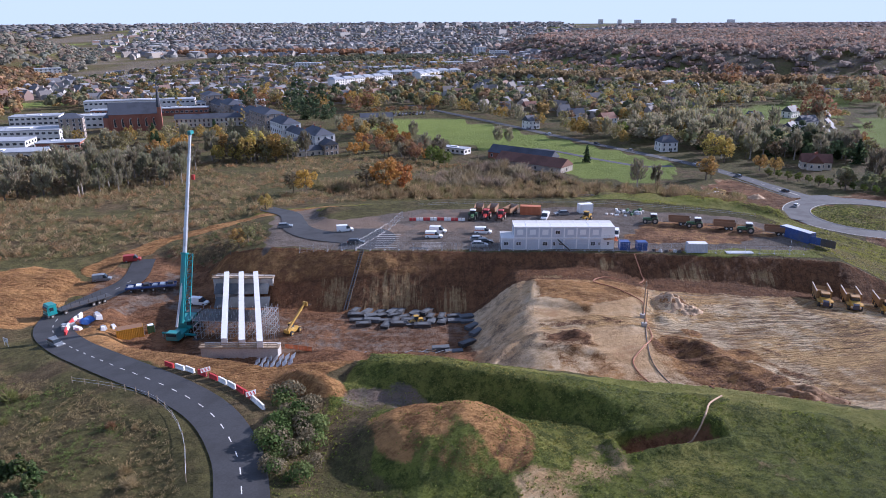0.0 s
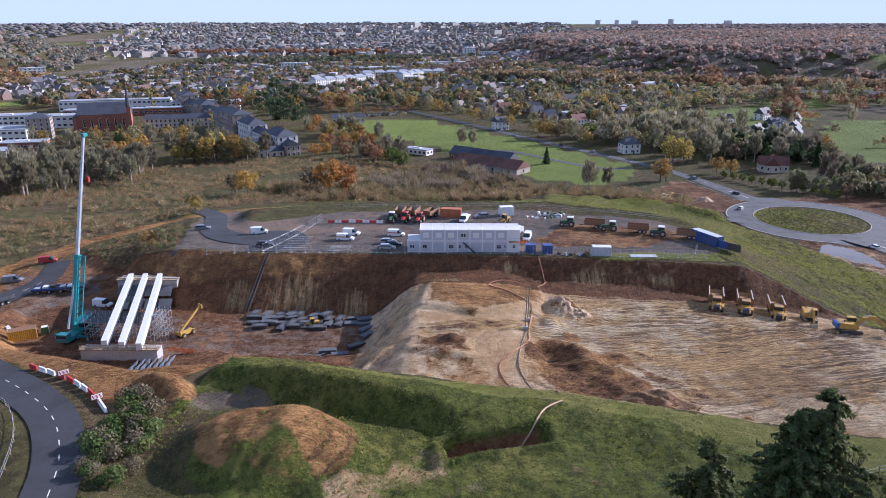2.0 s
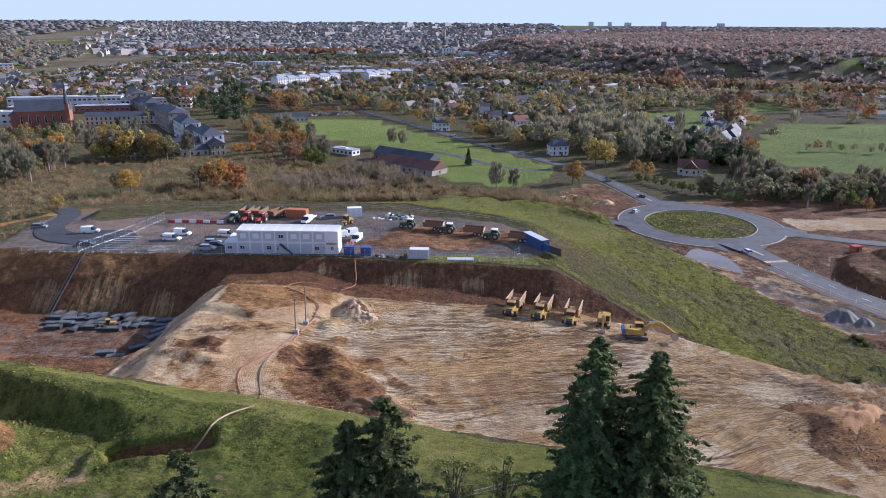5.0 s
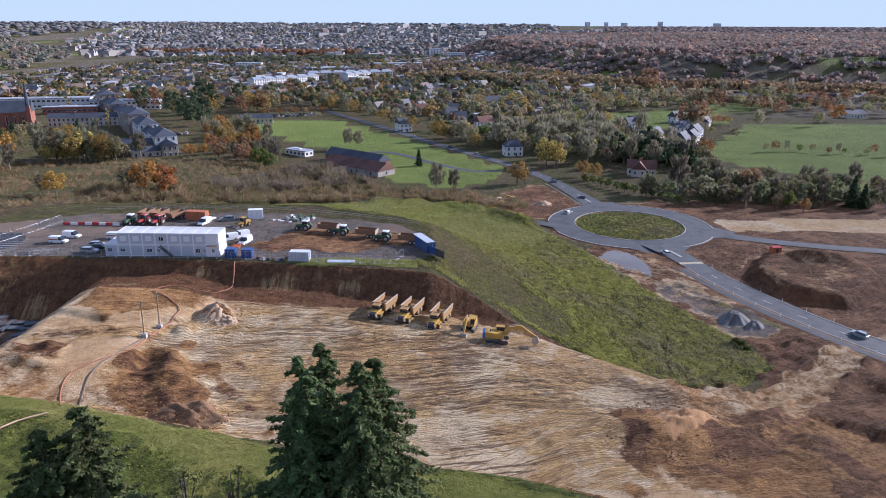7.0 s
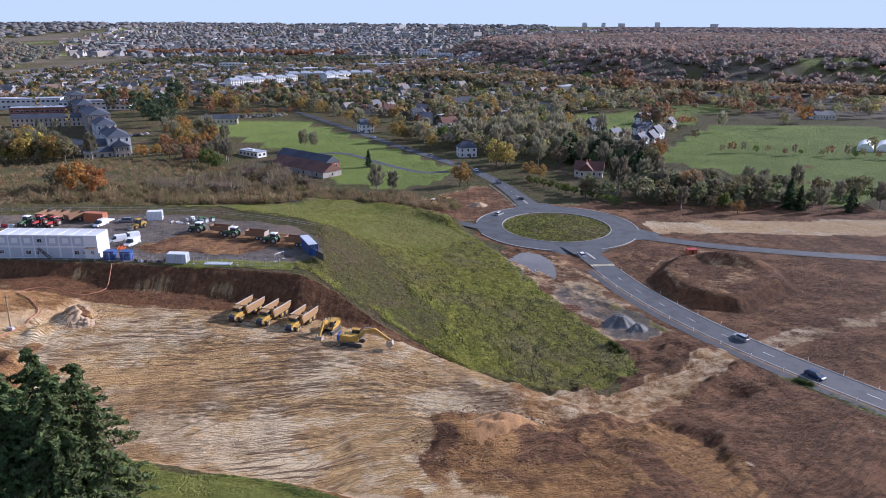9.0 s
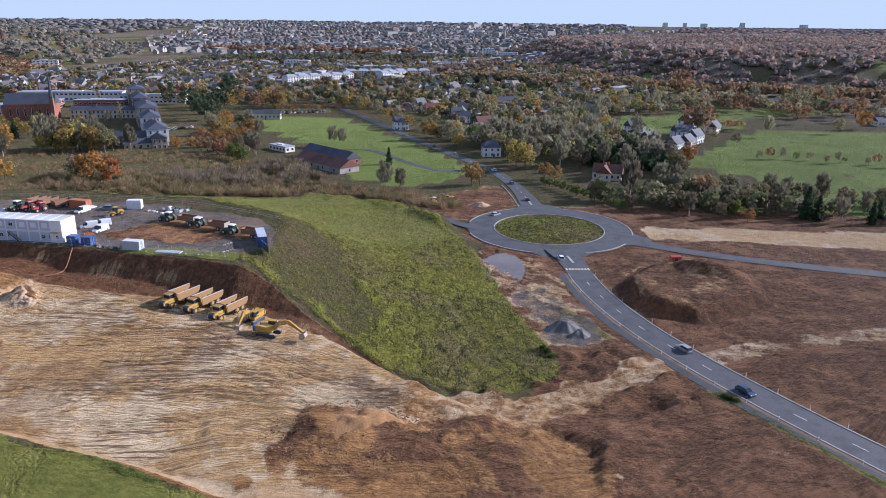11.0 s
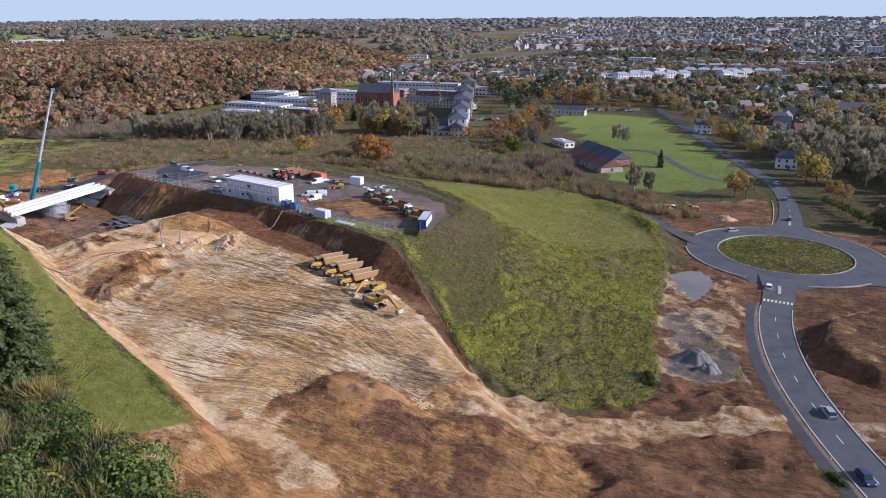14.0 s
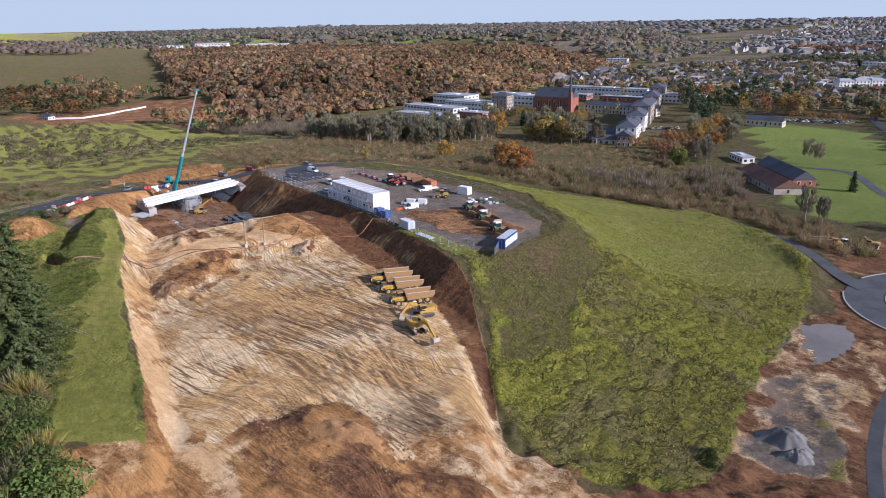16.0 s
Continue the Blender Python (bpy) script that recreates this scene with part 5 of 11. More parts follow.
def crowns(name, label, xs, ys, sizes, tints, category, rng=RNG, tall=1.0, material=None, fringe=0, lift=0.45):
    """A wood seen from afar: every tree a lumpy rounded crown with its own tint, some with a fringe of sprays."""
    xs, ys, sizes, tints = map(np.asarray, (xs, ys, sizes, tints))
    n = len(xs)
    a = np.arange(6) * math.pi / 3
    ring0 = np.stack([np.cos(a), np.sin(a), np.full(6, -0.25)], 1)
    ring1 = np.stack([0.86 * np.cos(a + 0.5), 0.86 * np.sin(a + 0.5), np.full(6, 0.45)], 1)
    shape = np.vstack([ring0, ring1, [[0, 0, 0.95]]])
    v = shape[None] * rng.uniform(0.55, 1.3, (n, 13, 1)) * (sizes * (0.42 if fringe else 0.5))[:, None, None] * np.array([1, 1, 0.95 * tall])
    spin = rng.uniform(0, 6.283, n)
    c, q = np.cos(spin)[:, None], np.sin(spin)[:, None]
    z = height(xs, ys) + sizes * lift * tall
    v = np.stack([v[..., 0] * c - v[..., 1] * q + xs[:, None], v[..., 0] * q + v[..., 1] * c + ys[:, None], v[..., 2] + z[:, None]], -1)
    f = [(k, (k + 1) % 6, 6 + k) for k in range(6)] + [((k + 1) % 6, 6 + (k + 1) % 6, 6 + k) for k in range(6)] + [(6 + k, 6 + (k + 1) % 6, 12) for k in range(6)]
    f = (np.array(f)[None] + 13 * np.arange(n)[:, None, None]).reshape(-1, 3)
    data = bpy.data.meshes.new(name)
    data.vertices.add(n * 13)
    data.vertices.foreach_set("co", v.ravel())
    data.loops.add(f.size)
    data.loops.foreach_set("vertex_index", f.ravel())
    data.polygons.add(len(f))
    data.polygons.foreach_set("loop_start", np.arange(len(f)) * 3)
    data.polygons.foreach_set("loop_total", np.full(len(f), 3))
    data.polygons.foreach_set("use_smooth", np.ones(len(f), bool))
    data.update()
    col = np.ones((n, 13, 4))
    col[:, :, :3] = np.clip(tints[:, None] * rng.uniform(0.86, 1.14, (n, 13, 1)), 0, 1)
    data.attributes.new("tint", "FLOAT_COLOR", "POINT").data.foreach_set("color", col.ravel())
    data.materials.append(material or M_FAR_LEAF)
    ob = tagged(new(name, data), label, category, kind="stuff")
    if fringe:
        d = sphere_points(n * fringe, rng)
        d[:, 2] = np.abs(d[:, 2]) * 0.9
        r = np.repeat(sizes * 0.5, fringe)[:, None]
        at = np.stack([np.repeat(xs, fringe), np.repeat(ys, fringe), np.repeat(z, fringe)], 1) + d * r * np.array([0.98, 0.98, 0.95 * tall])
        t = np.repeat(tints, fringe, 0) * rng.uniform(0.75, 1.3, (n * fringe, 1))
        tagged(new(name, blades(name, at, d + rng.normal(0, 0.45, d.shape), r[:, 0] * 0.55 * rng.uniform(0.6, 1.3, n * fringe), np.clip(t, 0, 1), M_MASS_LEAF, 1.3, rng)), "outer twigs and leaf sprays of the wood", category, kind="stuff")
    return ob


# ---- trees and scrub ----
ORANGE, GOLD, RUST, OLIVE, GREEN, GREY, DARK, BROWN = ((0.38, 0.20, 0.06), (0.36, 0.255, 0.08), (0.27, 0.15, 0.085), (0.20, 0.18, 0.075), (0.14, 0.18, 0.045),
                                                        (0.215, 0.185, 0.12), (0.05, 0.075, 0.032), (0.19, 0.15, 0.085))
KINDS = {
    "orange": leafy_tree("broad autumn tree with bright orange leaves", ORANGE, 11, 11, 800, 0.8, 1),
    "gold": leafy_tree("tall autumn tree with golden yellow leaves", GOLD, 13, 10, 760, 0.8, 2),
    "rust": leafy_tree("autumn tree with rusty brown leaves", RUST, 13, 10, 720, 0.8, 3),
    "olive": leafy_tree("tree with fading olive green leaves", OLIVE, 12, 9, 700, 0.8, 4, twig=GREY),
    "green": leafy_tree("round tree still in green leaf", GREEN, 9, 8, 700, 0.75, 5),
    "grey": leafy_tree("nearly bare tree with grey brown twigs", (0.205, 0.19, 0.125), 16, 8.5, 1000, 0.55, 6, bare=1.0),
    "grey_b": leafy_tree("leafless tree with pale grey limbs", (0.22, 0.20, 0.14), 15, 8.5, 860, 0.5, 7, bare=1.0),
    "brown": leafy_tree("tree with thin withered brown leaves", BROWN, 11, 9, 620, 0.8, 8, twig=GREY),
    "poplar": leafy_tree("tall slim poplar in yellowish leaf", (0.30, 0.23, 0.09), 22, 4.5, 600, 0.8, 9, slim=True),
    "pollard": leafy_tree("small clipped tree beside the road", (0.10, 0.13, 0.03), 4.5, 4, 320, 0.5, 10),
    "cedar": leafy_tree("dark evergreen cedar in the park", (0.055, 0.075, 0.04), 20, 15, 1300, 1.0, 11),
    "fir": conifer("dark green fir with dense boughs", (0.06, 0.09, 0.04), 13, 6.5, 900, 0.9, 12),
}
for ob in KINDS.values():
    ob.matrix_world = pose(0, -380, -60)   # patterns, moved to a real place below
used = set()


def scatter(poly, n, rng=RNG):
    p = np.array(poly)
    x, y = rng.uniform(p[:, 0].min(), p[:, 0].max(), n * 3), rng.uniform(p[:, 1].min(), p[:, 1].max(), n * 3)
    ok = inside_depth(x, y, poly) > 0
    return x[ok][:n], y[ok][:n]




FAR_TREES = []
HOUSE_PLOTS = [(128, 443), (58, 530), (182, 386), (194, 381), (232, 560), (244, 568), (238, 504), (252, 484), (262, 494), (272, 520), (280, 600), (262, 540), (296, 570), (118, 560), (96, 590), (66, 640), (40, 660), (12, 431), (30, 420)]


def in_plot(x, y):
    return any(-10 < x - hx < 22 and -34 < y - hy < 14 for hx, hy in HOUSE_PLOTS)


def plant(kind, x, y, s=1.0, z=None):
    ob = KINDS[kind]
    if s < 1.5 and in_plot(x, y) and kind != 'pollard':
        return None
    if y > 440 or x < -165:
        FAR_TREES.append((kind, x, y, s))
        return None
    m = pose(x, y, (ground_z(x, y) if z is None else z), 0, 0, RNG.uniform(0, 360))
    if kind not in used:
        used.add(kind)
        ob.matrix_world = m
        ob.scale = (s, s, s * RNG.uniform(0.92, 1.08))
        return ob
    c = copy_thing(ob, m)
    c.scale = (s * RNG.uniform(0.92, 1.08), s * RNG.uniform(0.92, 1.08), s)
    return c


# trees that stand apart
for kind, x, y, s in [
        ("gold", -159, 381, 1.3), ("orange", -150, 392, 1.45), ("orange", -163, 397, 1.2), ("gold", -112, 410, 1.35), ("gold", -100, 406, 1.25), ("olive", -122, 402, 1.2), ("brown", -92, 412, 1.1),
        ("orange", -57, 276, 0.9), ("brown", -63, 280, 0.8), ("orange", -27, 289, 1.25), ("orange", -21, 293, 1.1), ("brown", -35, 291, 1.0), ("green", -10, 400, 1.15),
        ("green", -4, 395, 1.0), ("rust", -20, 402, 0.95), ("rust", -52, 448, 0.8), ("orange", -44, 455, 0.8), ("orange", -58, 462, 0.8), ("gold", -38, 462, 0.75), ("rust", -32, 448, 0.75),
        ("orange", -30, 470, 0.75), ("gold", -48, 478, 0.75), ("gold", -60, 490, 0.8), ("rust", -25, 432, 0.75), ("grey_b", -16, 436, 0.9), ("grey_b", -8, 425, 0.9),
        ("cedar", -128, 589, 1.25), ("cedar", -102, 558, 0.95), ("cedar", -113, 573, 1.0), ("cedar", -96, 566, 0.9), ("fir", -121, 600, 1.4), ("gold", -114, 640, 1.3), ("orange", -95, 688, 1.3),
        ("poplar", -240, 640, 1.1), ("poplar", -150, 520, 0.9), ("poplar", -64, 640, 0.8), ("poplar", -180, 470, 0.8), ("olive", -190, 480, 1.0), ("grey", -170, 460, 1.0), ("fir", -186, 452, 1.0),
        ("rust", -190, 700, 1.3), ("orange", -205, 690, 1.2), ("rust", -170, 660, 1.2), ("brown", -150, 640, 1.2), ("gold", -140, 622, 0.9),
        ("grey", 30, 464, 0.85), ("grey", 37, 462, 0.8), ("gold", 130, 362, 0.95), ("olive", 134, 366, 0.8), ("grey_b", 90, 342, 0.95), ("grey", 98, 339, 0.7), ("gold", 151, 412, 1.25), ("gold", 156, 409, 1.1), ("gold", 146, 416, 1.0),
        ("gold", 172, 379, 0.7), ("gold", 177, 371, 0.7), ("gold", 167, 386, 0.7), ("gold", 87, 503, 1.1), ("cedar", 58, 520, 0.7), ("fir", 54, 512, 1.1), ("fir", 78, 411, 0.75),
        ("rust", 238, 342, 1.1), ("rust", 241, 345, 1.0), ("grey", 198, 352, 1.3), ("grey", 206, 346, 1.2), ("grey", 212, 352, 1.1), ("grey_b", 204, 360, 1.2), ("olive", 250, 328, 0.9), ("green", 247, 318, 0.85),
        ("brown", 262, 326, 0.9), ("grey", 268, 330, 0.9), ("fir", 277, 322, 1.15), ("fir", 281, 320, 0.9), ("olive", 240, 314, 0.6), ("gold", 250, 310, 0.5), ("rust", 284, 560, 1.8), ("rust", 276, 566, 1.6),
        ("rust", 380, 640, 1.2), ("orange", 420, 620, 1.3), ("olive", 390, 590, 1.0), ("rust", 345, 700, 1.5), ("grey", 330, 560, 1.0), ("rust", 430, 700, 1.6), ("rust", 318, 840, 2.4), ("olive", 400, 480, 0.8),
        ("fir", 302, 318, 0.8), ("fir", 310, 330, 0.7), ("grey", 320, 326, 0.8), ("grey", 290, 318, 0.7), ("gold", -62, 232, 0.45), ("olive", -54, 182, 0.42), ("gold", -56, 180, 0.42), ("olive", -57, 176, 0.35)]:
    plant(kind, x, y, s)
for k in range(34):   # tall growth in front of the eastern meadow
    plant(["olive", "grey", "green", "brown", "grey_b", "olive"][k % 6], 222 + RNG.uniform(0, 108), 334 + RNG.uniform(0, 26), RNG.uniform(0.6, 1.0))
for k in range(22):   # hedge trees across the meadow
    plant(["olive", "rust", "grey", "green"][k % 4], 300 + k * 7 + RNG.uniform(-2, 2), 470 - k * 1.2 + RNG.uniform(-4, 4), RNG.uniform(0.35, 0.6))
# dark firs and cedars behind the red-roofed house
for k in range(16):
    plant(["fir", "cedar", "fir"][k % 3], 190 + RNG.uniform(0, 42), 420 + RNG.uniform(0, 34), RNG.uniform(0.65, 1.05))
# clipped trees along the road
for k in range(12):
    plant("pollard", 166 + k * 3.2, 372 - k * 4.2, RNG.uniform(0.85, 1.1))
# the avenue along the straight road
for k in range(30):
    f = k / 29
    plant(["gold", "olive", "grey", "brown", "gold"][k % 5], 108 - 150 * f + RNG.uniform(-2, 2) + 6, 470 + 245 * f + RNG.uniform(-3, 3), RNG.uniform(0.75, 1.05))
for k in range(16):
    plant(["brown", "orange", "rust"][k % 3], -72 + k * 4, 634 + k * 1.2, 0.48)
# park trees between the houses
for k in range(150):
    x, y = RNG.uniform(85, 300), RNG.uniform(470, 760)
    if x < 128 - (y - 406) * 0.62 + 12 or inside_depth(np.array([x]), np.array([y]), FIELD_FAR)[0] > -5 or inside_depth(np.array([x]), np.array([y]), FIELD_EAST)[0] > -8:
        continue
    plant(["grey", "grey_b", "olive", "olive", "green", "grey", "brown", "gold", "olive"][RNG.randint(9)], x, y, RNG.uniform(0.7, 1.2))
for k in range(40):
    plant(["grey", "grey_b", "olive", "grey"][k % 4], 128 + RNG.uniform(0, 75), 458 + RNG.uniform(0, 60), RNG.uniform(0.8, 1.2))
# the wood of thin trees west of the scrub
WOOD = [(-245, 300), (-228, 395), (-170, 402), (-126, 372), (-122, 318), (-150, 292), (-195, 272)]
wx, wy = scatter(WOOD, 150)
for x, y in zip(wx, wy):
    plant(["grey", "grey_b", "olive", "brown", "grey", "grey"][RNG.randint(6)], x, y, RNG.uniform(0.65, 1.05))
for poly, n, kinds, lo, hi in [
        ([(-140, 398), (-80, 404), (-78, 430), (-140, 428)], 26, ["gold", "olive", "grey", "brown", "gold"], 0.8, 1.2), ([(-250, 440), (-150, 430), (-150, 520), (-200, 525), (-255, 480)], 34, ["olive", "grey", "brown", "gold", "fir"], 0.6, 0.95),
        ([(-70, 420), (0, 410), (10, 440), (-40, 470)], 22, ["grey_b", "rust", "brown", "orange"], 0.6, 0.9), ([(-60, 480), (-20, 470), (-60, 560), (-95, 540)], 24, ["orange", "gold", "olive", "grey"], 0.6, 0.95),
        ([(-180, 640), (-90, 600), (-60, 660), (-100, 740), (-230, 740)], 40, ["rust", "orange", "brown", "gold", "olive", "cedar"], 0.9, 1.4),
        ([(160, 345), (215, 315), (300, 322), (285, 350), (205, 372)], 40, ["grey", "grey_b", "olive", "brown", "green"], 0.55, 0.95), ([(150, 420), (240, 400), (250, 470), (150, 470)], 46, ["grey", "olive", "brown", "grey_b", "fir"], 0.8, 1.2),
        ([(215, 440), (240, 420), (300, 520), (310, 600), (280, 600)], 40, ["rust", "brown", "olive", "orange", "grey"], 0.6, 1.0), ([(300, 690), (520, 640), (560, 760), (330, 800)], 36, ["rust", "olive", "brown", "grey"], 0.8, 1.5)]:
    xs, ys = scatter(poly, n)
    for x, y in zip(xs, ys):
        plant(kinds[RNG.randint(len(kinds))], x, y, RNG.uniform(lo, hi))

# tall spruces near the camera's way
SPRUCE = (0.115, 0.150, 0.055)
for k, (x, y, h, w) in enumerate([(84.2, 71.6, 25.3, 14.5), (82.8, 67.6, 25.8, 12.5), (62, 65, 20.8, 14), (58.5, 64, 18.8, 12.5), (46, 54, 21.5, 13), (89.9, 69.3, 24.9, 14.5), (88.8, 66.4, 26.0, 12)]):
    t = conifer("tall dark green spruce with loose hanging boughs", SPRUCE, h, w, 11500 + 400 * w, 0.30, 30 + k, "spruce")
    t.matrix_world = at_ground(x, y)


# the trees beyond the first few hundred, as one mass
def joined(name, label, entries, piece, material):
    vs, ts, sizes, count = [], [], [], 0
    loops = []
    for kind, x, y, s in entries:
        far = math.hypot(x, y) > 520
        if piece == "trunk" and math.hypot(x, y) > 400:
            continue
        data = [c for c in KINDS[kind].children if c.name.startswith(piece)][0].data
        n = len(data.vertices)
        v = np.empty(n * 3)
        data.vertices.foreach_get("co", v)
        v = v.reshape(-1, 3) * s
        keep = None
        if piece == "crown" and far:   # fewer, larger sprays
            keep = np.nonzero(RNG.rand(n // 4) < 0.34)[0]
            q = v.reshape(-1, 4, 3)[keep]
            c0 = q.mean(1, keepdims=True)
            v = (c0 + (q - c0) * 1.5).reshape(-1, 3)
            n = len(v)
        a = RNG.uniform(0, 6.283)
        c, d = math.cos(a), math.sin(a)
        vs.append(np.stack([x + v[:, 0] * c - v[:, 1] * d, y + v[:, 0] * d + v[:, 1] * c, ground_z(x, y) + v[:, 2]], 1))
        if keep is not None:
            k, m = np.arange(n), np.full(n // 4, 4)
        else:
            k = np.empty(len(data.loops), int)
            data.loops.foreach_get("vertex_index", k)
            m = np.empty(len(data.polygons), int)
            data.polygons.foreach_get("loop_total", m)
        loops.append(k + count)
        sizes.append(m)
        if "tint" in data.attributes:
            t = np.empty(len(data.vertices) * 4)
            data.attributes["tint"].data.foreach_get("color", t)
            if keep is not None:
                t = t.reshape(-1, 4, 4)[keep].ravel()
            # grey, olive and green crowns lightened, standing in for haze before them
            ts.append(t * (RNG.uniform(0.8, 1.05) if kind in ("orange", "rust", "gold", "brown") else RNG.uniform(1.15, 1.55)))
        count += n
    vs, loops, sizes = np.vstack(vs), np.concatenate(loops), np.concatenate(sizes)
    me = bpy.data.meshes.new(name)
    me.vertices.add(len(vs))
    me.vertices.foreach_set("co", vs.ravel())
    me.loops.add(len(loops))
    me.loops.foreach_set("vertex_index", loops)
    me.polygons.add(len(sizes))
    me.polygons.foreach_set("loop_start", np.concatenate([[0], np.cumsum(sizes)[:-1]]))
    me.polygons.foreach_set("loop_total", sizes)
    me.update()
    if ts:
        me.attributes.new("tint", "FLOAT_COLOR", "POINT").data.foreach_set("color", np.concatenate(ts))
    me.materials.append(material)
    return tagged(new(name, me), label, "trees", kind="stuff")


joined("park_trees", "autumn park trees beyond the fields, crowns in many colours", FAR_TREES, "crown", M_MASS_LEAF)
joined("park_tree_trunks", "trunks and limbs of the distant park trees", FAR_TREES, "trunk", M_BARK)


def meadow_tints(x, y, a, b, c):
    f = np.sin(x * 0.09 + 2.1 * np.sin(y * 0.05)) * np.sin(y * 0.08 + 1.7 * np.sin(x * 0.06)) + RNG.normal(0, 0.25, len(x))
    t = np.where((f > 0.25)[:, None], np.array(a), np.where((f < -0.3)[:, None], np.array(b), np.array(c)))
    return t * RNG.uniform(0.8, 1.2, (len(x), 1))


# scrub, hedges, woods
def tints_of(n, choices, rng=RNG):
    c = np.array(choices)
    return c[rng.randint(len(c), size=n)] * rng.uniform(0.75, 1.25, (n, 1))


SCRUB_TINTS = [(0.28, 0.205, 0.115), (0.24, 0.18, 0.10), (0.32, 0.245, 0.135), (0.21, 0.185, 0.085), (0.29, 0.18, 0.09), (0.18, 0.16, 0.08)]
x, y = scatter([(-128, 236), (-100, 250), (-60, 244), (-10, 268), (40, 306), (84, 312), (120, 300), (128, 318), (100, 336), (62, 345), (40, 372), (14, 398), (-60, 425), (-150, 400), (-150, 330), (-190, 290), (-160, 230)], 5200)
open_land = np.sin(x * 0.055 + 1.8 * np.sin(y * 0.04)) * np.sin(y * 0.07 + 1.2 * np.sin(x * 0.05)) + RNG.normal(0, 0.2, len(x))
keep = open_land < 0.30
x, y = x[keep], y[keep]
shrubs("scrub", "dense brown autumn scrub and brambles", x, y, RNG.uniform(1.2, 4.4, len(x)), 1.1 * tints_of(len(x), SCRUB_TINTS), 20, "scrub", tall=0.85, width=0.085)
x, y = scatter([(-30, 262), (20, 292), (84, 310), (122, 296), (130, 312), (98, 336), (40, 352), (0, 330), (-60, 300)], 520)
shrubs("thicket", "thick grey brown hedge of bushes", x, y, RNG.uniform(3, 7.0, len(x)), 0.9 * tints_of(len(x), SCRUB_TINTS[:4]), 120, "hedge", tall=1.05, width=0.05)
x, y = scatter([(-20, 330), (15, 395), (30, 398), (44, 375), (58, 350), (40, 340), (0, 320)], 110)
shrubs("copse", "leafless grey copse beside the barn", x, y, RNG.uniform(6, 10, len(x)), tints_of(len(x), [GREY, (0.24, 0.19, 0.14), BROWN]), 170, "copse", tall=1.1, width=0.045)
x, y = scatter([(-250, 290), (-150, 240), (-118, 300), (-140, 340), (-230, 360)], 420)
shrubs("scrub", "brown scrub at the foot of the wood", x, y, RNG.uniform(2, 5, len(x)), tints_of(len(x), SCRUB_TINTS), 50, "scrub", tall=0.95, width=0.06)
x, y = scatter([(-480, 190), (-300, 215), (-230, 270), (-180, 220), (-150, 130), (-190, 90), (-420, 120)], 520)
canopy("scrub", "low bushes dotted over rough pasture", x, y, RNG.uniform(1.6, 5, len(x)), tints_of(len(x), [(0.19, 0.16, 0.10), (0.15, 0.145, 0.075), (0.23, 0.18, 0.11), (0.13, 0.135, 0.06)]), 64, "scrub", 0.17, lift=0.30)
x, y = scatter([(-350, 240), (-270, 275), (-240, 330), (-260, 360), (-370, 300)], 260)
shrubs("thicket", "reddish leafless thicket below the forest", x, y, RNG.uniform(5, 10, len(x)), tints_of(len(x), [(0.26, 0.20, 0.15), (0.24, 0.20, 0.15), (0.21, 0.19, 0.12)]), 90, "thicket", tall=1.15, width=0.05)
# brambles and young growth on the southern edge
x, y = scatter([(-112, 104), (-92, 124), (-70, 111), (-52, 99), (-40, 88), (-33, 74), (-30, 60), (-60, 50), (-120, 60)], 6500)
shrubs("brambles", "rough dry grass, weeds and bracken below the road", x, y, RNG.uniform(0.4, 1.5, len(x)), meadow_tints(x * 2, y * 2, (0.30, 0.235, 0.12), (0.15, 0.185, 0.055), (0.26, 0.205, 0.105)), 12, "brambles", tall=0.8, width=0.10)
x, y = scatter([(-112, 104), (-66, 108), (-48, 94), (-38, 82), (-32, 66), (-60, 50), (-120, 60)], 70)
shrubs("bushes", "young brown and rust bushes in the rough", x, y, RNG.uniform(1.4, 3.6, len(x)), tints_of(len(x), [(0.24, 0.18, 0.09), (0.26, 0.15, 0.08), (0.17, 0.18, 0.06), (0.28, 0.22, 0.12)]), 150, "bushes", tall=1.1, width=0.06)
for k in range(34):
    f = RNG.uniform(0, 1)
    x, y = -68 + 20 * f + RNG.uniform(-5, 5), 80 - 8 * f + RNG.uniform(-7, 5)
    young = conifer("young bushy green fir in the rough below the road", (0.09, 0.135, 0.045), RNG.uniform(2.0, 3.8), RNG.uniform(1.8, 2.8), 420, 0.34, 60 + k, "young_fir")
    young.matrix_world = at_ground(x, y)
x, y = scatter([(-28, 92), (-27, 101), (-21, 97), (-17, 84), (-17, 76), (-23, 76), (-26, 86)], 60)
canopy("bushes", "leafy green bushes beside the mound", x, y, RNG.uniform(1.5, 3.6, len(x)), tints_of(len(x), [(0.08, 0.125, 0.035), (0.12, 0.155, 0.05), (0.20, 0.17, 0.105)]), 230, "bushes", 0.10, lift=0.32)
x, y = scatter([(56, 68), (84, 70.5), (103, 71), (117, 68), (130, 68.5), (139, 68), (143, 60), (128, 48), (100, 46), (62, 54)], 230)
big = np.interp(x, [80, 104, 124], [0.6, 0.95, 1.45])
canopy("bushes", "tangled green leafy bushes on the bank", x, y, big * RNG.uniform(2.6, 5.6, len(x)), 1.25 * tints_of(len(x), [(0.085, 0.125, 0.035), (0.13, 0.15, 0.045), (0.11, 0.155, 0.04), (0.08, 0.11, 0.03), (0.16, 0.17, 0.05)]), 420, "bushes", 0.055, lift=0.36, aspect=1.4)
x, y = scatter([(70, 68), (103, 70), (117, 68), (131, 69.5), (141, 68), (143, 60), (128, 50), (104, 50)], 80)
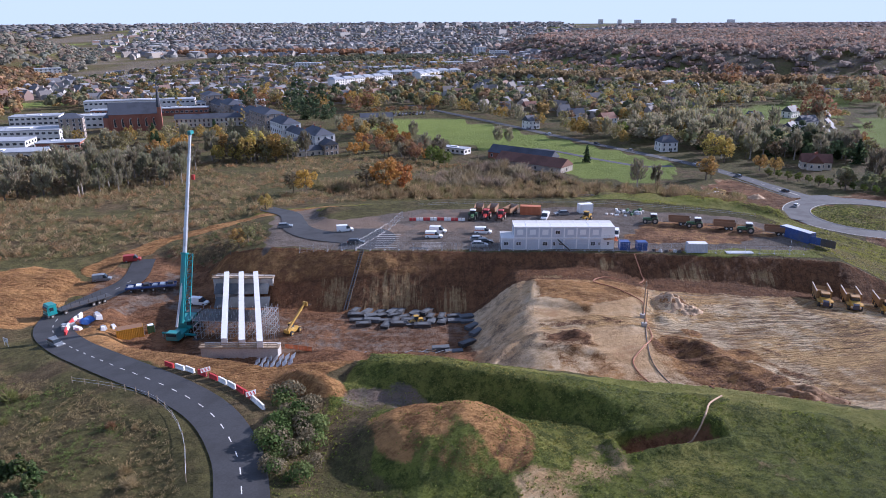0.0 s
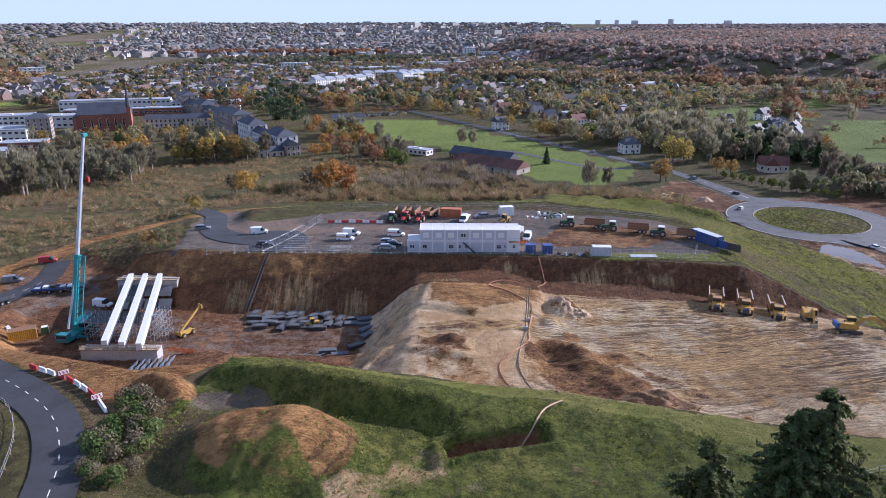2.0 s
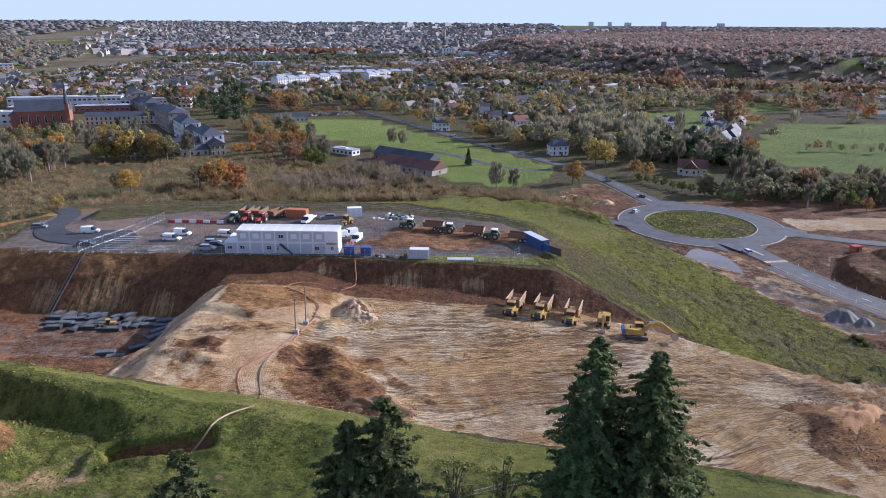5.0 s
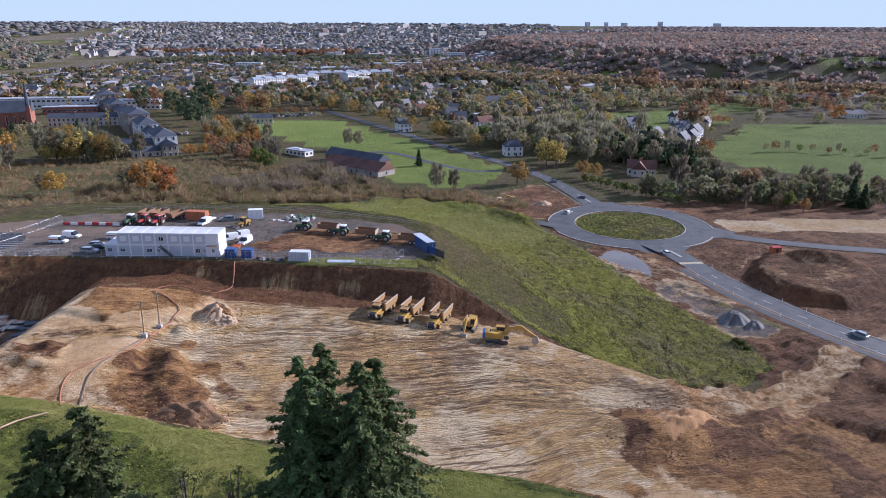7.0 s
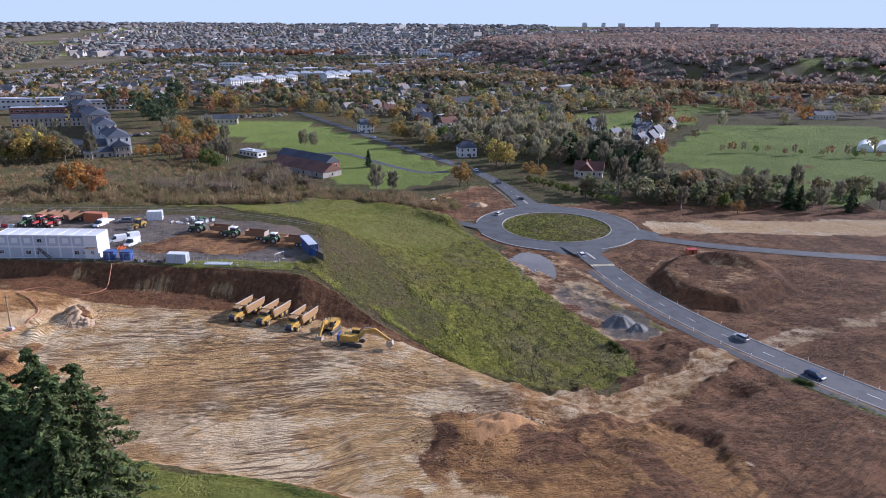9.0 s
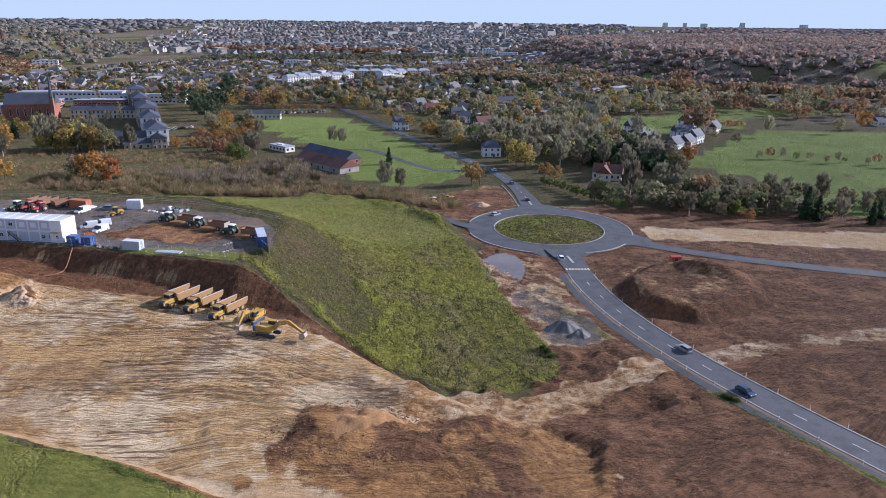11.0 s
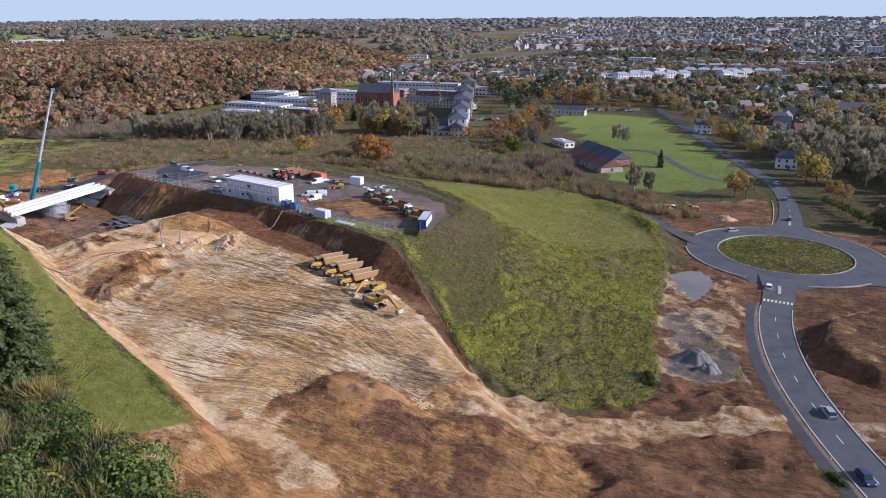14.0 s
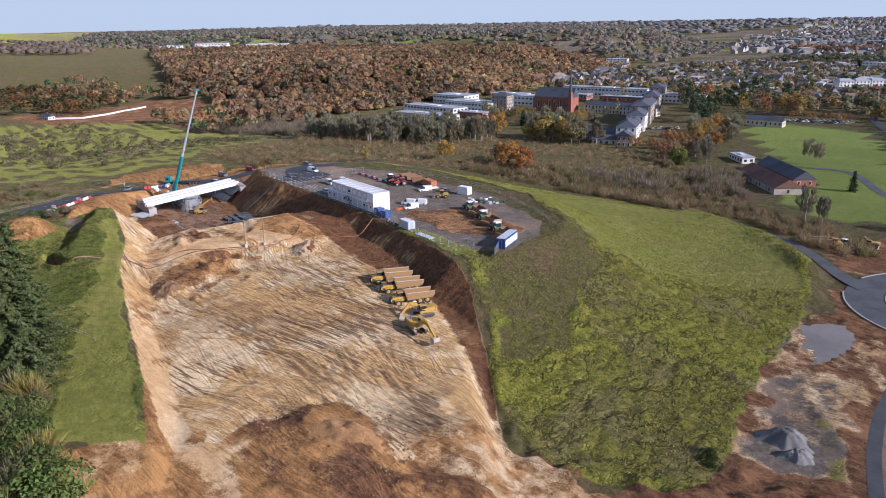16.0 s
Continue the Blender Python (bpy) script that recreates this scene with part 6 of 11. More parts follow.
VERGE_LINE = np.array([(199.5, 147.5), (205.7, 139.2), (211.8, 131.9), (218, 120), (223, 108)])
f = RNG.uniform(0, 4, 420)
vx, vy = np.interp(f, range(5), VERGE_LINE[:, 0]) + RNG.normal(0, 0.9, 420), np.interp(f, range(5), VERGE_LINE[:, 1]) + RNG.normal(0, 0.9, 420)
shrubs("weeds", "rank green weeds along the road bank", vx, vy, RNG.uniform(0.5, 1.3, 420), tints_of(420, [(0.16, 0.19, 0.05), (0.22, 0.21, 0.08), (0.12, 0.15, 0.045)]), 14, "weeds", tall=0.7, width=0.10)
vx, vy = [202.0, 203.2, 201.3, 165.2, 166.0, 164.2], [145.0, 144.2, 146.0, 158.8, 157.6, 160.0]
shrubs("bushes", "low dark green bushes at the edge of the works", vx, vy, [2.4, 2.0, 1.8, 2.2, 1.9, 1.8], tints_of(6, [(0.075, 0.10, 0.03), (0.10, 0.12, 0.04)]), 260, "bushes", tall=0.8, width=0.09)
shrubs("bushes", "thin half-bare bushes among the green", x, y, np.interp(x, [80, 124], [0.8, 1.35]) * RNG.uniform(3, 6.0, len(x)), tints_of(len(x), [(0.22, 0.20, 0.10), (0.17, 0.17, 0.06), (0.29, 0.235, 0.07), (0.20, 0.18, 0.10)]), 260, "bushes", tall=1.2, width=0.03)
birch = leafy_tree("slender birch with pale stem and thinning leaves", (0.17, 0.19, 0.06), 11, 4.2, 520, 0.34, 90, name="birch", slim=True)
birch.matrix_world = at_ground(69, 70.5)
copy_thing(birch, at_ground(74.5, 70.0, 120))
bm = bmesh.new()
for k in range(46):   # heap of cut branches
    a, b = RNG.uniform(0, 6.283), RNG.uniform(0.6, 2.6)
    c = np.array([RNG.normal(0, 0.9), RNG.normal(0, 0.7), RNG.uniform(0.1, 0.9)])
    e = np.array([math.cos(a) * b, math.sin(a) * b, RNG.uniform(-0.2, 0.5)])
    tube(bm, tuple(c - e / 2), tuple(c + e / 2), 0.05, 0.015, 4)
pile = tagged(part("brush_pile", bm, M_BARK), "heap of cut dead branches on the bank", "brush pile")
pile.matrix_world = at_ground(96, 71)
x, y = scatter([(-80, 197), (-62, 216), (-54, 200), (-48, 178), (-66, 182), (-78, 186)], 420)
shrubs("brambles", "brown brambles on the bank above the bridge pit", x, y, RNG.uniform(0.8, 2.4, len(x)), tints_of(len(x), SCRUB_TINTS + [(0.13, 0.16, 0.06)]), 24, "brambles", tall=0.8)
x, y = scatter([(-165, 190), (-118, 188), (-98, 190), (-78, 214), (-60, 232), (-62, 244), (-128, 240), (-165, 230)], 900)
shrubs("scrub", "brown and olive scrub above the dirt track", x, y, RNG.uniform(1.2, 4.0, len(x)), 1.1 * tints_of(len(x), SCRUB_TINTS), 22, "scrub", tall=0.85, width=0.085)
# dense belts: behind the town road, round the fields, along the stream
for poly, n, lo, hi, choices, tall in [
        ([(128, 455), (200, 425), (236, 470), (228, 540), (150, 530), (100, 520)], 150, 5, 9, [(0.18, 0.17, 0.115), OLIVE, (0.17, 0.14, 0.09), (0.20, 0.18, 0.12), (0.14, 0.145, 0.07)], 1.4),
        ([(186, 452), (200, 416), (232, 404), (244, 424), (226, 450)], 46, 6, 10, [(0.06, 0.085, 0.04), (0.075, 0.10, 0.045)], 1.3),
        ([(180, 352), (214, 322), (300, 322), (330, 330), (326, 344), (270, 346), (215, 372)], 120, 4, 8, [(0.15, 0.15, 0.08), (0.11, 0.12, 0.055), (0.16, 0.145, 0.09), (0.09, 0.105, 0.045)], 1.4),
        ([(244, 430), (262, 440), (312, 560), (330, 612), (300, 612), (262, 520)], 100, 4, 8, [GREY, RUST, OLIVE, (0.3, 0.18, 0.085)], 1.2),
        ([(90, 560), (230, 560), (330, 690), (520, 640), (620, 700), (560, 790), (300, 860), (120, 720)], 420, 5, 10, [(0.18, 0.17, 0.115), OLIVE, (0.17, 0.14, 0.09), (0.20, 0.15, 0.09), (0.22, 0.18, 0.10), (0.13, 0.14, 0.065)], 1.3),
        ([(40, 470), (70, 440), (92, 470), (60, 520), (20, 560), (-30, 640), (-60, 640), (0, 540)], 40, 3, 6, [GREY, OLIVE, BROWN], 1.2),
        ([(-700, 170), (-480, 236), (-330, 240), (-300, 285), (-520, 300), (-760, 250)], 260, 6, 11, [(0.20, 0.12, 0.065), (0.075, 0.10, 0.045), (0.17, 0.14, 0.075), (0.25, 0.15, 0.07)], 1.3)]:
    xs, ys = scatter(poly, n)
    clear = inside_depth(xs, ys, FIELD_FAR) < -4
    clear &= inside_depth(xs, ys, [(-570, 140), (-470, 172), (-415, 250), (-400, 300), (-500, 318), (-566, 282), (-552, 222)]) < 0
    clear &= inside_depth(xs, ys, FIELD_EAST) < -4
    clear &= inside_depth(xs, ys, FIELD_NORTH) < -3
    clear &= np.array([not in_plot(a, b) for a, b in zip(xs, ys)])
    xs, ys = xs[clear], ys[clear]
    # factor 1.55 lifts the tints in place of the haze over these belts
    canopy("tree_belt", "belt of autumn trees, brown, grey and olive", xs, ys, RNG.uniform(lo, hi, len(xs)), 1.55 * tints_of(len(xs), choices), 60, "trees", 0.19, lift=0.6, tall=tall, aspect=1.4)
# forests
xs, ys = scatter([(-480, 262), (-400, 302), (-330, 300), (-345, 380), (-366, 458), (-385, 640), (-470, 800), (-510, 984), (-640, 1150), (-1000, 1000), (-1300, 800), (-1100, 440), (-620, 320)], 8500)
CLEARING = [(-570, 140), (-470, 172), (-415, 250), (-400, 300), (-500, 318), (-566, 282), (-552, 222)]
keep = inside_depth(xs, ys, CLEARING) < 0
xs, ys = xs[keep], ys[keep]
crowns("forest", "brown and rust autumn forest on the hillside", xs, ys, RNG.uniform(6, 12.5, len(xs)), (0.74 + 0.26 * np.sin(xs * 0.021 + 2 * np.sin(ys * 0.013)) * np.sin(ys * 0.027))[:, None] * tints_of(len(xs), [(0.42, 0.28, 0.13), (0.33, 0.205, 0.12), (0.30, 0.21, 0.135), (0.37, 0.22, 0.11), (0.28, 0.22, 0.135), (0.28, 0.225, 0.12), (0.35, 0.20, 0.12)]), "forest", tall=1.1, material=M_MASS_LEAF, fringe=20, lift=0.3)
xs, ys = scatter([(-560, 130), (-480, 210), (-520, 240), (-620, 260), (-760, 180), (-700, 80)], 300)
firs = np.hypot((xs + 545) * 1.0, (ys - 205) * 1.0) < 26
keep = (inside_depth(xs, ys, CLEARING) < 0) | firs
xs, ys = xs[keep], ys[keep]
canopy("forest", "mixed wood edge beyond the pasture", xs, ys, RNG.uniform(8, 13, len(xs)), tints_of(len(xs), [(0.05, 0.07, 0.03), (0.20, 0.10, 0.045), (0.13, 0.11, 0.05), (0.22, 0.13, 0.05)]), 60, "forest", 0.18, tall=1.3)
xs, ys = scatter([(60, 1720), (76, 1625), (195, 1272), (283, 1054), (350, 1000), (438, 953), (535, 909), (611, 882), (1300, 800), (2000, 1000), (2200, 2200), (700, 2500), (220, 2300)], 12500)
# ridge tints lightened and greyed: aerial haze put into the leaf colour
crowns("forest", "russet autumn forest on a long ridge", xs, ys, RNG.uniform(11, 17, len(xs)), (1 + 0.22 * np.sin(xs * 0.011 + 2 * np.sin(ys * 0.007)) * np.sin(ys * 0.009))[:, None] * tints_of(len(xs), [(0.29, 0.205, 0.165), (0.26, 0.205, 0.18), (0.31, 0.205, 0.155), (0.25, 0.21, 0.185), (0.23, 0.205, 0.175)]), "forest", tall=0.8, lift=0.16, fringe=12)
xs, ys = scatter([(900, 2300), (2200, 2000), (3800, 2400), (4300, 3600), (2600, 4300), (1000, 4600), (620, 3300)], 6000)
# brown mixed with grey in the tints, standing in for haze at this distance
crowns("forest", "distant brown woods on the eastern plateau, greyed for haze", xs, ys, RNG.uniform(18, 32, len(xs)), tints_of(len(xs), [(0.26, 0.20, 0.18), (0.25, 0.21, 0.20), (0.29, 0.21, 0.175)]), "forest", tall=0.4, lift=0.1)
xs, ys = scatter(RIDGE_WEST[:4] + [(-1500, 2200), (-2900, 2100), (-2900, 620), (-1600, 620), (-1150, 850), (-850, 1050)], 7500)
open_slope = (np.sin(xs * 0.013 + 2 * np.sin(ys * 0.009)) * np.sin(ys * 0.012 + 1.5 * np.sin(xs * 0.007)) > 0.30) & (xs > -1050) & (inside_depth(xs, ys, RIDGE_WEST) < 260)
xs, ys = xs[~open_slope], ys[~open_slope]
# greyer, lighter tints than the near forest: haze put into the colour
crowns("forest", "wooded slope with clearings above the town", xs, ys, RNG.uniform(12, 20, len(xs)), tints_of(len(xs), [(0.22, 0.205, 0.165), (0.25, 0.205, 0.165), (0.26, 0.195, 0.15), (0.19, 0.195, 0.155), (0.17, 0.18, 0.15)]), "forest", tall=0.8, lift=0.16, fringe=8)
xs, ys = scatter([(-380, 660), (-60, 690), (20, 660), (100, 560), (320, 740), (340, 940), (260, 1060), (80, 1560), (-420, 1500), (-480, 950)], 3800)
crowns("woodland", "autumn trees between the houses of the town", xs, ys, RNG.uniform(5, 10.5, len(xs)), tints_of(len(xs), [(0.21, 0.18, 0.13), OLIVE, (0.19, 0.15, 0.10), (0.23, 0.15, 0.09), (0.15, 0.15, 0.085), (0.28, 0.19, 0.07), (0.10, 0.115, 0.06), (0.12, 0.13, 0.075)]), "woodland", tall=1.15, material=M_MASS_LEAF, fringe=22, lift=0.5)
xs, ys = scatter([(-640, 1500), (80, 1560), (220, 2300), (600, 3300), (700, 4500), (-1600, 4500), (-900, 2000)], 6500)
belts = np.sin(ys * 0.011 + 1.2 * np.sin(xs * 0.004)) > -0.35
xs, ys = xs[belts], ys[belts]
# almost neutral grey tints carry the haze over the far town
crowns("woodland", "distant belts of trees across the town, tints greyed for haze", xs, ys, RNG.uniform(10, 20, len(xs)), tints_of(len(xs), [(0.20, 0.205, 0.20), (0.22, 0.205, 0.19), (0.24, 0.20, 0.175), (0.18, 0.19, 0.185)]), "woodland", tall=0.85)
for a, b, w, n, tint in [((-420, 1290), (-60, 1420), 45, 420, (0.12, 0.125, 0.075)), ((-620, 1680), (-150, 1720), 50, 420, (0.25, 0.14, 0.08)), ((-10, 1040), (100, 1300), 25, 200, (0.20, 0.15, 0.115)), ((-300, 1290), (60, 1500), 40, 300, (0.11, 0.12, 0.08)), ((60, 1000), (300, 930), 30, 260, (0.24, 0.18, 0.10)), ((300, 900), (620, 830), 26, 240, (0.25, 0.17, 0.09))]:
    u = RNG.uniform(0, 1, n)
    xs, ys = a[0] + (b[0] - a[0]) * u + RNG.normal(0, w * 0.4, n), a[1] + (b[1] - a[1]) * u + RNG.normal(0, w * 0.4, n)
    crowns("woodland", "broad belt of autumn trees beyond the suburb", xs, ys, RNG.uniform(8, 15, n), tints_of(n, [tint]), "woodland", tall=1.1, fringe=16)
# tufts of rank grass on the hill and the southern bank
x, y = scatter(HILL, 46000)
keep = (x > 60) & (y < 290)
x, y = x[keep], y[keep]
canopy("grass", "rank tufted grass on the hillside", x, y, RNG.uniform(0.15, 0.36, len(x)), meadow_tints(x * 0.6, y * 0.6, (0.30, 0.295, 0.058), (0.29, 0.25, 0.10), (0.26, 0.26, 0.058)), 2, "grass", 0.8, lift=0.06, aspect=1.4, tall=0.8)
x, y = scatter(SOUTH_GRASS, 42000)
keep = inside_depth(x, y, [(-4, 107), (12, 105), (28, 103.4), (48, 97.4), (70, 91), (93, 86), (116, 81.5), (125, 80.5), (116, 70), (102, 73), (80, 80.5), (66, 85.5), (50, 91), (30, 98), (10, 101.5)]) < 0
x, y = x[keep], y[keep]
canopy("grass", "tufted green grass on the southern bank", x, y, RNG.uniform(0.12, 0.30, len(x)), meadow_tints(x, y, (0.19, 0.22, 0.045), (0.26, 0.24, 0.065), (0.18, 0.205, 0.042)), 2, "grass", 0.8, lift=0.05, aspect=1.4, tall=0.8)
t = RNG.uniform(0, 6.283, 1400)
r = 20.5 * np.sqrt(RNG.uniform(0, 1, 1400))
x, y = HUB[0] + r * np.cos(t), HUB[1] + r * np.sin(t)
canopy("grass", "weedy grass on the roundabout island", x, y, RNG.uniform(0.3, 0.7, 1400), meadow_tints(x, y, (0.15, 0.165, 0.045), (0.18, 0.15, 0.07), (0.12, 0.14, 0.04)), 4, "grass", 0.7, lift=0.1, tall=0.7)
xs, ys = scatter([(-1100, 440), (-1300, 800), (-1600, 640), (-3900, 520), (-3900, 150), (-1500, 160)], 3000)
keep = np.sin(xs * 0.0042 + 2 * np.sin(ys * 0.003)) * np.sin(ys * 0.0151) < -0.1
xs, ys = xs[keep], ys[keep]
crowns("forest", "far brown woods across the western plateau", xs, ys, RNG.uniform(10, 17, len(xs)), tints_of(len(xs), [(0.20, 0.155, 0.12), (0.18, 0.155, 0.125), (0.22, 0.155, 0.115)]), "forest", tall=0.9)
# woods towards the skyline, with haze put into their pale grey tints
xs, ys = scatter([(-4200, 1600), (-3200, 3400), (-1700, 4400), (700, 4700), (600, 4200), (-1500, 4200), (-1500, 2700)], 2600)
crowns("forest", "distant woods along the skyline, paled in colour for haze", xs, ys, RNG.uniform(22, 40, len(xs)), tints_of(len(xs), [(0.23, 0.225, 0.22), (0.25, 0.22, 0.21), (0.22, 0.22, 0.22)]), "forest", tall=0.5)
# ---- paints and stuff of the building site ----
M_TYRE = mat("rubber", (0.035, 0.034, 0.033), (0.05, 0.045, 0.04), 0.9, scale=2, dirt=(0.12, 0.09, 0.065))
M_RIM = mat("painted_rim", (0.50, 0.49, 0.46), rough=0.5, scale=2)
M_YELLOW = mat("yellow_paint", (0.52, 0.31, 0.045), (0.36, 0.22, 0.05), 0.5, scale=1.2, bump_by=0.05, big=0.5, dirt=(0.24, 0.16, 0.09))
M_BED = mat("dusty_yellow_paint", (0.34, 0.20, 0.075), (0.24, 0.145, 0.065), 0.8, scale=1.0, dirt=(0.22, 0.15, 0.09))
M_BEDRIM = mat("worn_steel_rim", (0.46, 0.39, 0.32), rough=0.6, scale=1.5)
M_NAVY = mat("dark_blue_grille", (0.025, 0.035, 0.075), rough=0.4, scale=2, bump_by=0.05)
M_BLUE = mat("blue_paint", (0.035, 0.085, 0.27), (0.03, 0.07, 0.22), 0.5, scale=1.0, bump_by=0.05, dirt=(0.10, 0.11, 0.15))
M_TARP = mat("blue_tarpaulin", (0.05, 0.16, 0.48), (0.04, 0.12, 0.38), 0.55, scale=3.0, bump_by=0.4)
M_TEAL = mat("teal_paint", (0.02, 0.26, 0.27), (0.015, 0.20, 0.21), 0.4, scale=1.0, bump_by=0.05, dirt=(0.06, 0.14, 0.14))
M_STEEL = mat("galvanised_steel", (0.52, 0.55, 0.58), (0.42, 0.45, 0.48), 0.42, 0.5, scale=1.5, bump_by=0.05)
M_DARKSTEEL = mat("dark_steel", (0.075, 0.078, 0.082), (0.05, 0.052, 0.055), 0.55, 0.3, scale=1.5, dirt=(0.12, 0.09, 0.07))
M_BEAM = mat("white_primer", (0.66, 0.67, 0.69), (0.58, 0.59, 0.61), 0.5, scale=0.4, bump_by=0.04, dirt=(0.66, 0.65, 0.62))
M_CONC = mat("concrete", (0.46, 0.45, 0.44), (0.36, 0.35, 0.34), 0.85, scale=1.0, bump_by=0.25)
M_WOOD = mat("weathered_timber", (0.34, 0.27, 0.19), (0.24, 0.18, 0.12), 0.85, scale=2.0, bump_by=0.3)
M_RED = mat("red_paint", (0.40, 0.035, 0.03), (0.30, 0.03, 0.025), 0.5, scale=1.0, bump_by=0.05)
M_REDPLASTIC = mat("red_plastic", (0.52, 0.05, 0.05), (0.44, 0.04, 0.04), 0.5, scale=1.0, bump_by=0.05)
M_WHITEPLASTIC = mat("white_plastic", (0.80, 0.80, 0.79), (0.72, 0.72, 0.71), 0.5, scale=1.0, bump_by=0.05, dirt=(0.5, 0.46, 0.42))
M_ORANGE = mat("orange_paint", (0.46, 0.15, 0.06), (0.38, 0.12, 0.05), 0.55, scale=1.0, bump_by=0.05, dirt=(0.35, 0.14, 0.07))
M_GREENP = mat("green_paint", (0.055, 0.14, 0.06), (0.05, 0.10, 0.045), 0.55, scale=1.0, bump_by=0.05, dirt=(0.10, 0.10, 0.06))
M_RUSTBED = mat("rusty_brown_paint", (0.24, 0.13, 0.065), (0.17, 0.09, 0.05), 0.75, scale=1.0, dirt=(0.20, 0.13, 0.08))
M_CARGREY = mat("grey_car_paint", (0.24, 0.26, 0.28), rough=0.3, metal=0.3, scale=0.5, bump_by=0, coat=0.5)
M_CARBLACK = mat("black_car_paint", (0.025, 0.027, 0.03), rough=0.3, scale=0.5, bump_by=0, coat=0.5)
M_CARWHITE = mat("white_car_paint", (0.80, 0.81, 0.82), (0.76, 0.77, 0.78), 0.3, scale=0.5, bump_by=0, coat=0.5, dirt=(0.6, 0.58, 0.55))
M_CARSILVER = mat("silver_car_paint", (0.50, 0.52, 0.54), rough=0.3, metal=0.4, scale=0.5, bump_by=0, coat=0.5)
M_CARBLUE = mat("dark_blue_car_paint", (0.03, 0.05, 0.11), rough=0.3, scale=0.5, bump_by=0, coat=0.5)
M_LAMP = mat("lamp_glass", (0.75, 0.75, 0.72), rough=0.2, scale=1, bump_by=0)
M_TAIL = mat("red_lamp_glass", (0.45, 0.02, 0.02), rough=0.25, scale=1, bump_by=0)
M_ROOF_W = mat("pale_roof_sheet", (0.66, 0.67, 0.68), (0.56, 0.57, 0.58), 0.5, scale=0.6, bump_by=0.1, dirt=(0.42, 0.41, 0.38))
M_HOSE = mat("dusty_red_hose", (0.40, 0.17, 0.09), (0.30, 0.13, 0.07), 0.7, scale=2)
M_MESH = mat("orange_mesh", (0.65, 0.17, 0.05), rough=0.7, scale=2)


def wheel(parent, x, y, z, r, w, rim=None, name="wheel"):
    """A tyre with a rim set in it."""
    t = part(name, disc(bmesh.new(), x, y, z, r, w), M_TYRE, parent)
    part("rim", disc(bmesh.new(), x, y, z, r * 0.52, w + 0.04, 12), rim or M_RIM, t)
    return t


def loft(bm, sections):
    """A closed skin through four-cornered sections: (x, half width below, z below, half width above, z above)."""
    rows = []
    for x, w0, z0, w1, z1 in sections:
        rows.append([bm.verts.new(p) for p in ((x, -w0, z0), (x, w0, z0), (x, w1, z1), (x, -w1, z1))])
    for p, q in zip(rows, rows[1:]):
        for k in range(4):
            bm.faces.new((p[k], p[(k + 1) % 4], q[(k + 1) % 4], q[k]))
    bm.faces.new(rows[0][::-1])
    bm.faces.new(rows[-1])
    return bm


def car(label, paint, m, van=False, group="parked cars", category="car"):
    """A passenger car or small van, front towards +x."""
    ob = thing("van" if van else "car", label, category, m, group)
    ln, w, h = (4.6, 0.92, 1.85) if van else (4.3, 0.88, 1.47)
    a = ln / 2
    body = bmesh.new()
    loft(body, [(-a, w * 0.92, 0.35, w * 0.9, 0.85), (-a + 0.15, w, 0.25, w, 0.95), (a - 1.1, w, 0.22, w * 0.98, 0.95), (a - 0.25, w * 0.97, 0.24, w * 0.92, 0.78), (a, w * 0.85, 0.35, w * 0.82, 0.62)])
    part("body", body, paint, ob)
    glass = bmesh.new()
    if van:
        loft(glass, [(0.35, w * 0.93, 0.95, w * 0.80, h - 0.08), (a - 1.55, w * 0.93, 0.95, w * 0.78, h - 0.06), (a - 0.8, w * 0.9, 0.95, w * 0.8, 1.0)])
        part("cargo_body", loft(bmesh.new(), [(-a + 0.05, w * 0.98, 0.95, w * 0.86, h - 0.05), (0.36, w * 0.98, 0.95, w * 0.86, h)]), paint, ob)
        roof = loft(bmesh.new(), [(0.3, w * 0.80, h - 0.09, w * 0.72, h), (a - 1.6, w * 0.78, h - 0.08, w * 0.70, h - 0.02)])
    else:
        loft(glass, [(-a + 0.12, w * 0.86, 0.92, w * 0.80, 1.0), (-a + 0.65, w * 0.92, 0.95, w * 0.72, h - 0.06), (0.35, w * 0.92, 0.95, w * 0.74, h - 0.05), (a - 1.05, w * 0.90, 0.93, w * 0.84, 0.98)])
        roof = loft(bmesh.new(), [(-a + 0.6, w * 0.74, h - 0.08, w * 0.66, h), (-0.3, w * 0.76, h - 0.07, w * 0.68, h + 0.01), (0.4, w * 0.75, h - 0.08, w * 0.66, h - 0.01)])
    part("glazing", glass, M_GLASS, ob)
    part("roof", roof, paint, ob)
    for x in (-a + 0.8, a - 0.85):
        for s in (-1, 1):
            wheel(ob, x, s * (w - 0.08), 0.31, 0.31, 0.2)
    for s in (-1, 1):
        part("headlight", box(bmesh.new(), a - 0.22, s * w * 0.72 - 0.14, 0.6, a - 0.02, s * w * 0.72 + 0.14, 0.74), M_LAMP, ob)
        part("taillight", box(bmesh.new(), -a - 0.02, s * w * 0.8 - 0.08, 0.7, -a + 0.1, s * w * 0.8 + 0.08, 0.95), M_TAIL, ob)
    return ob


def on(x, y, turn, z=None):
    return pose(x, y, ground_z(x, y) + 0.02 if z is None else z, 0, 0, turn)


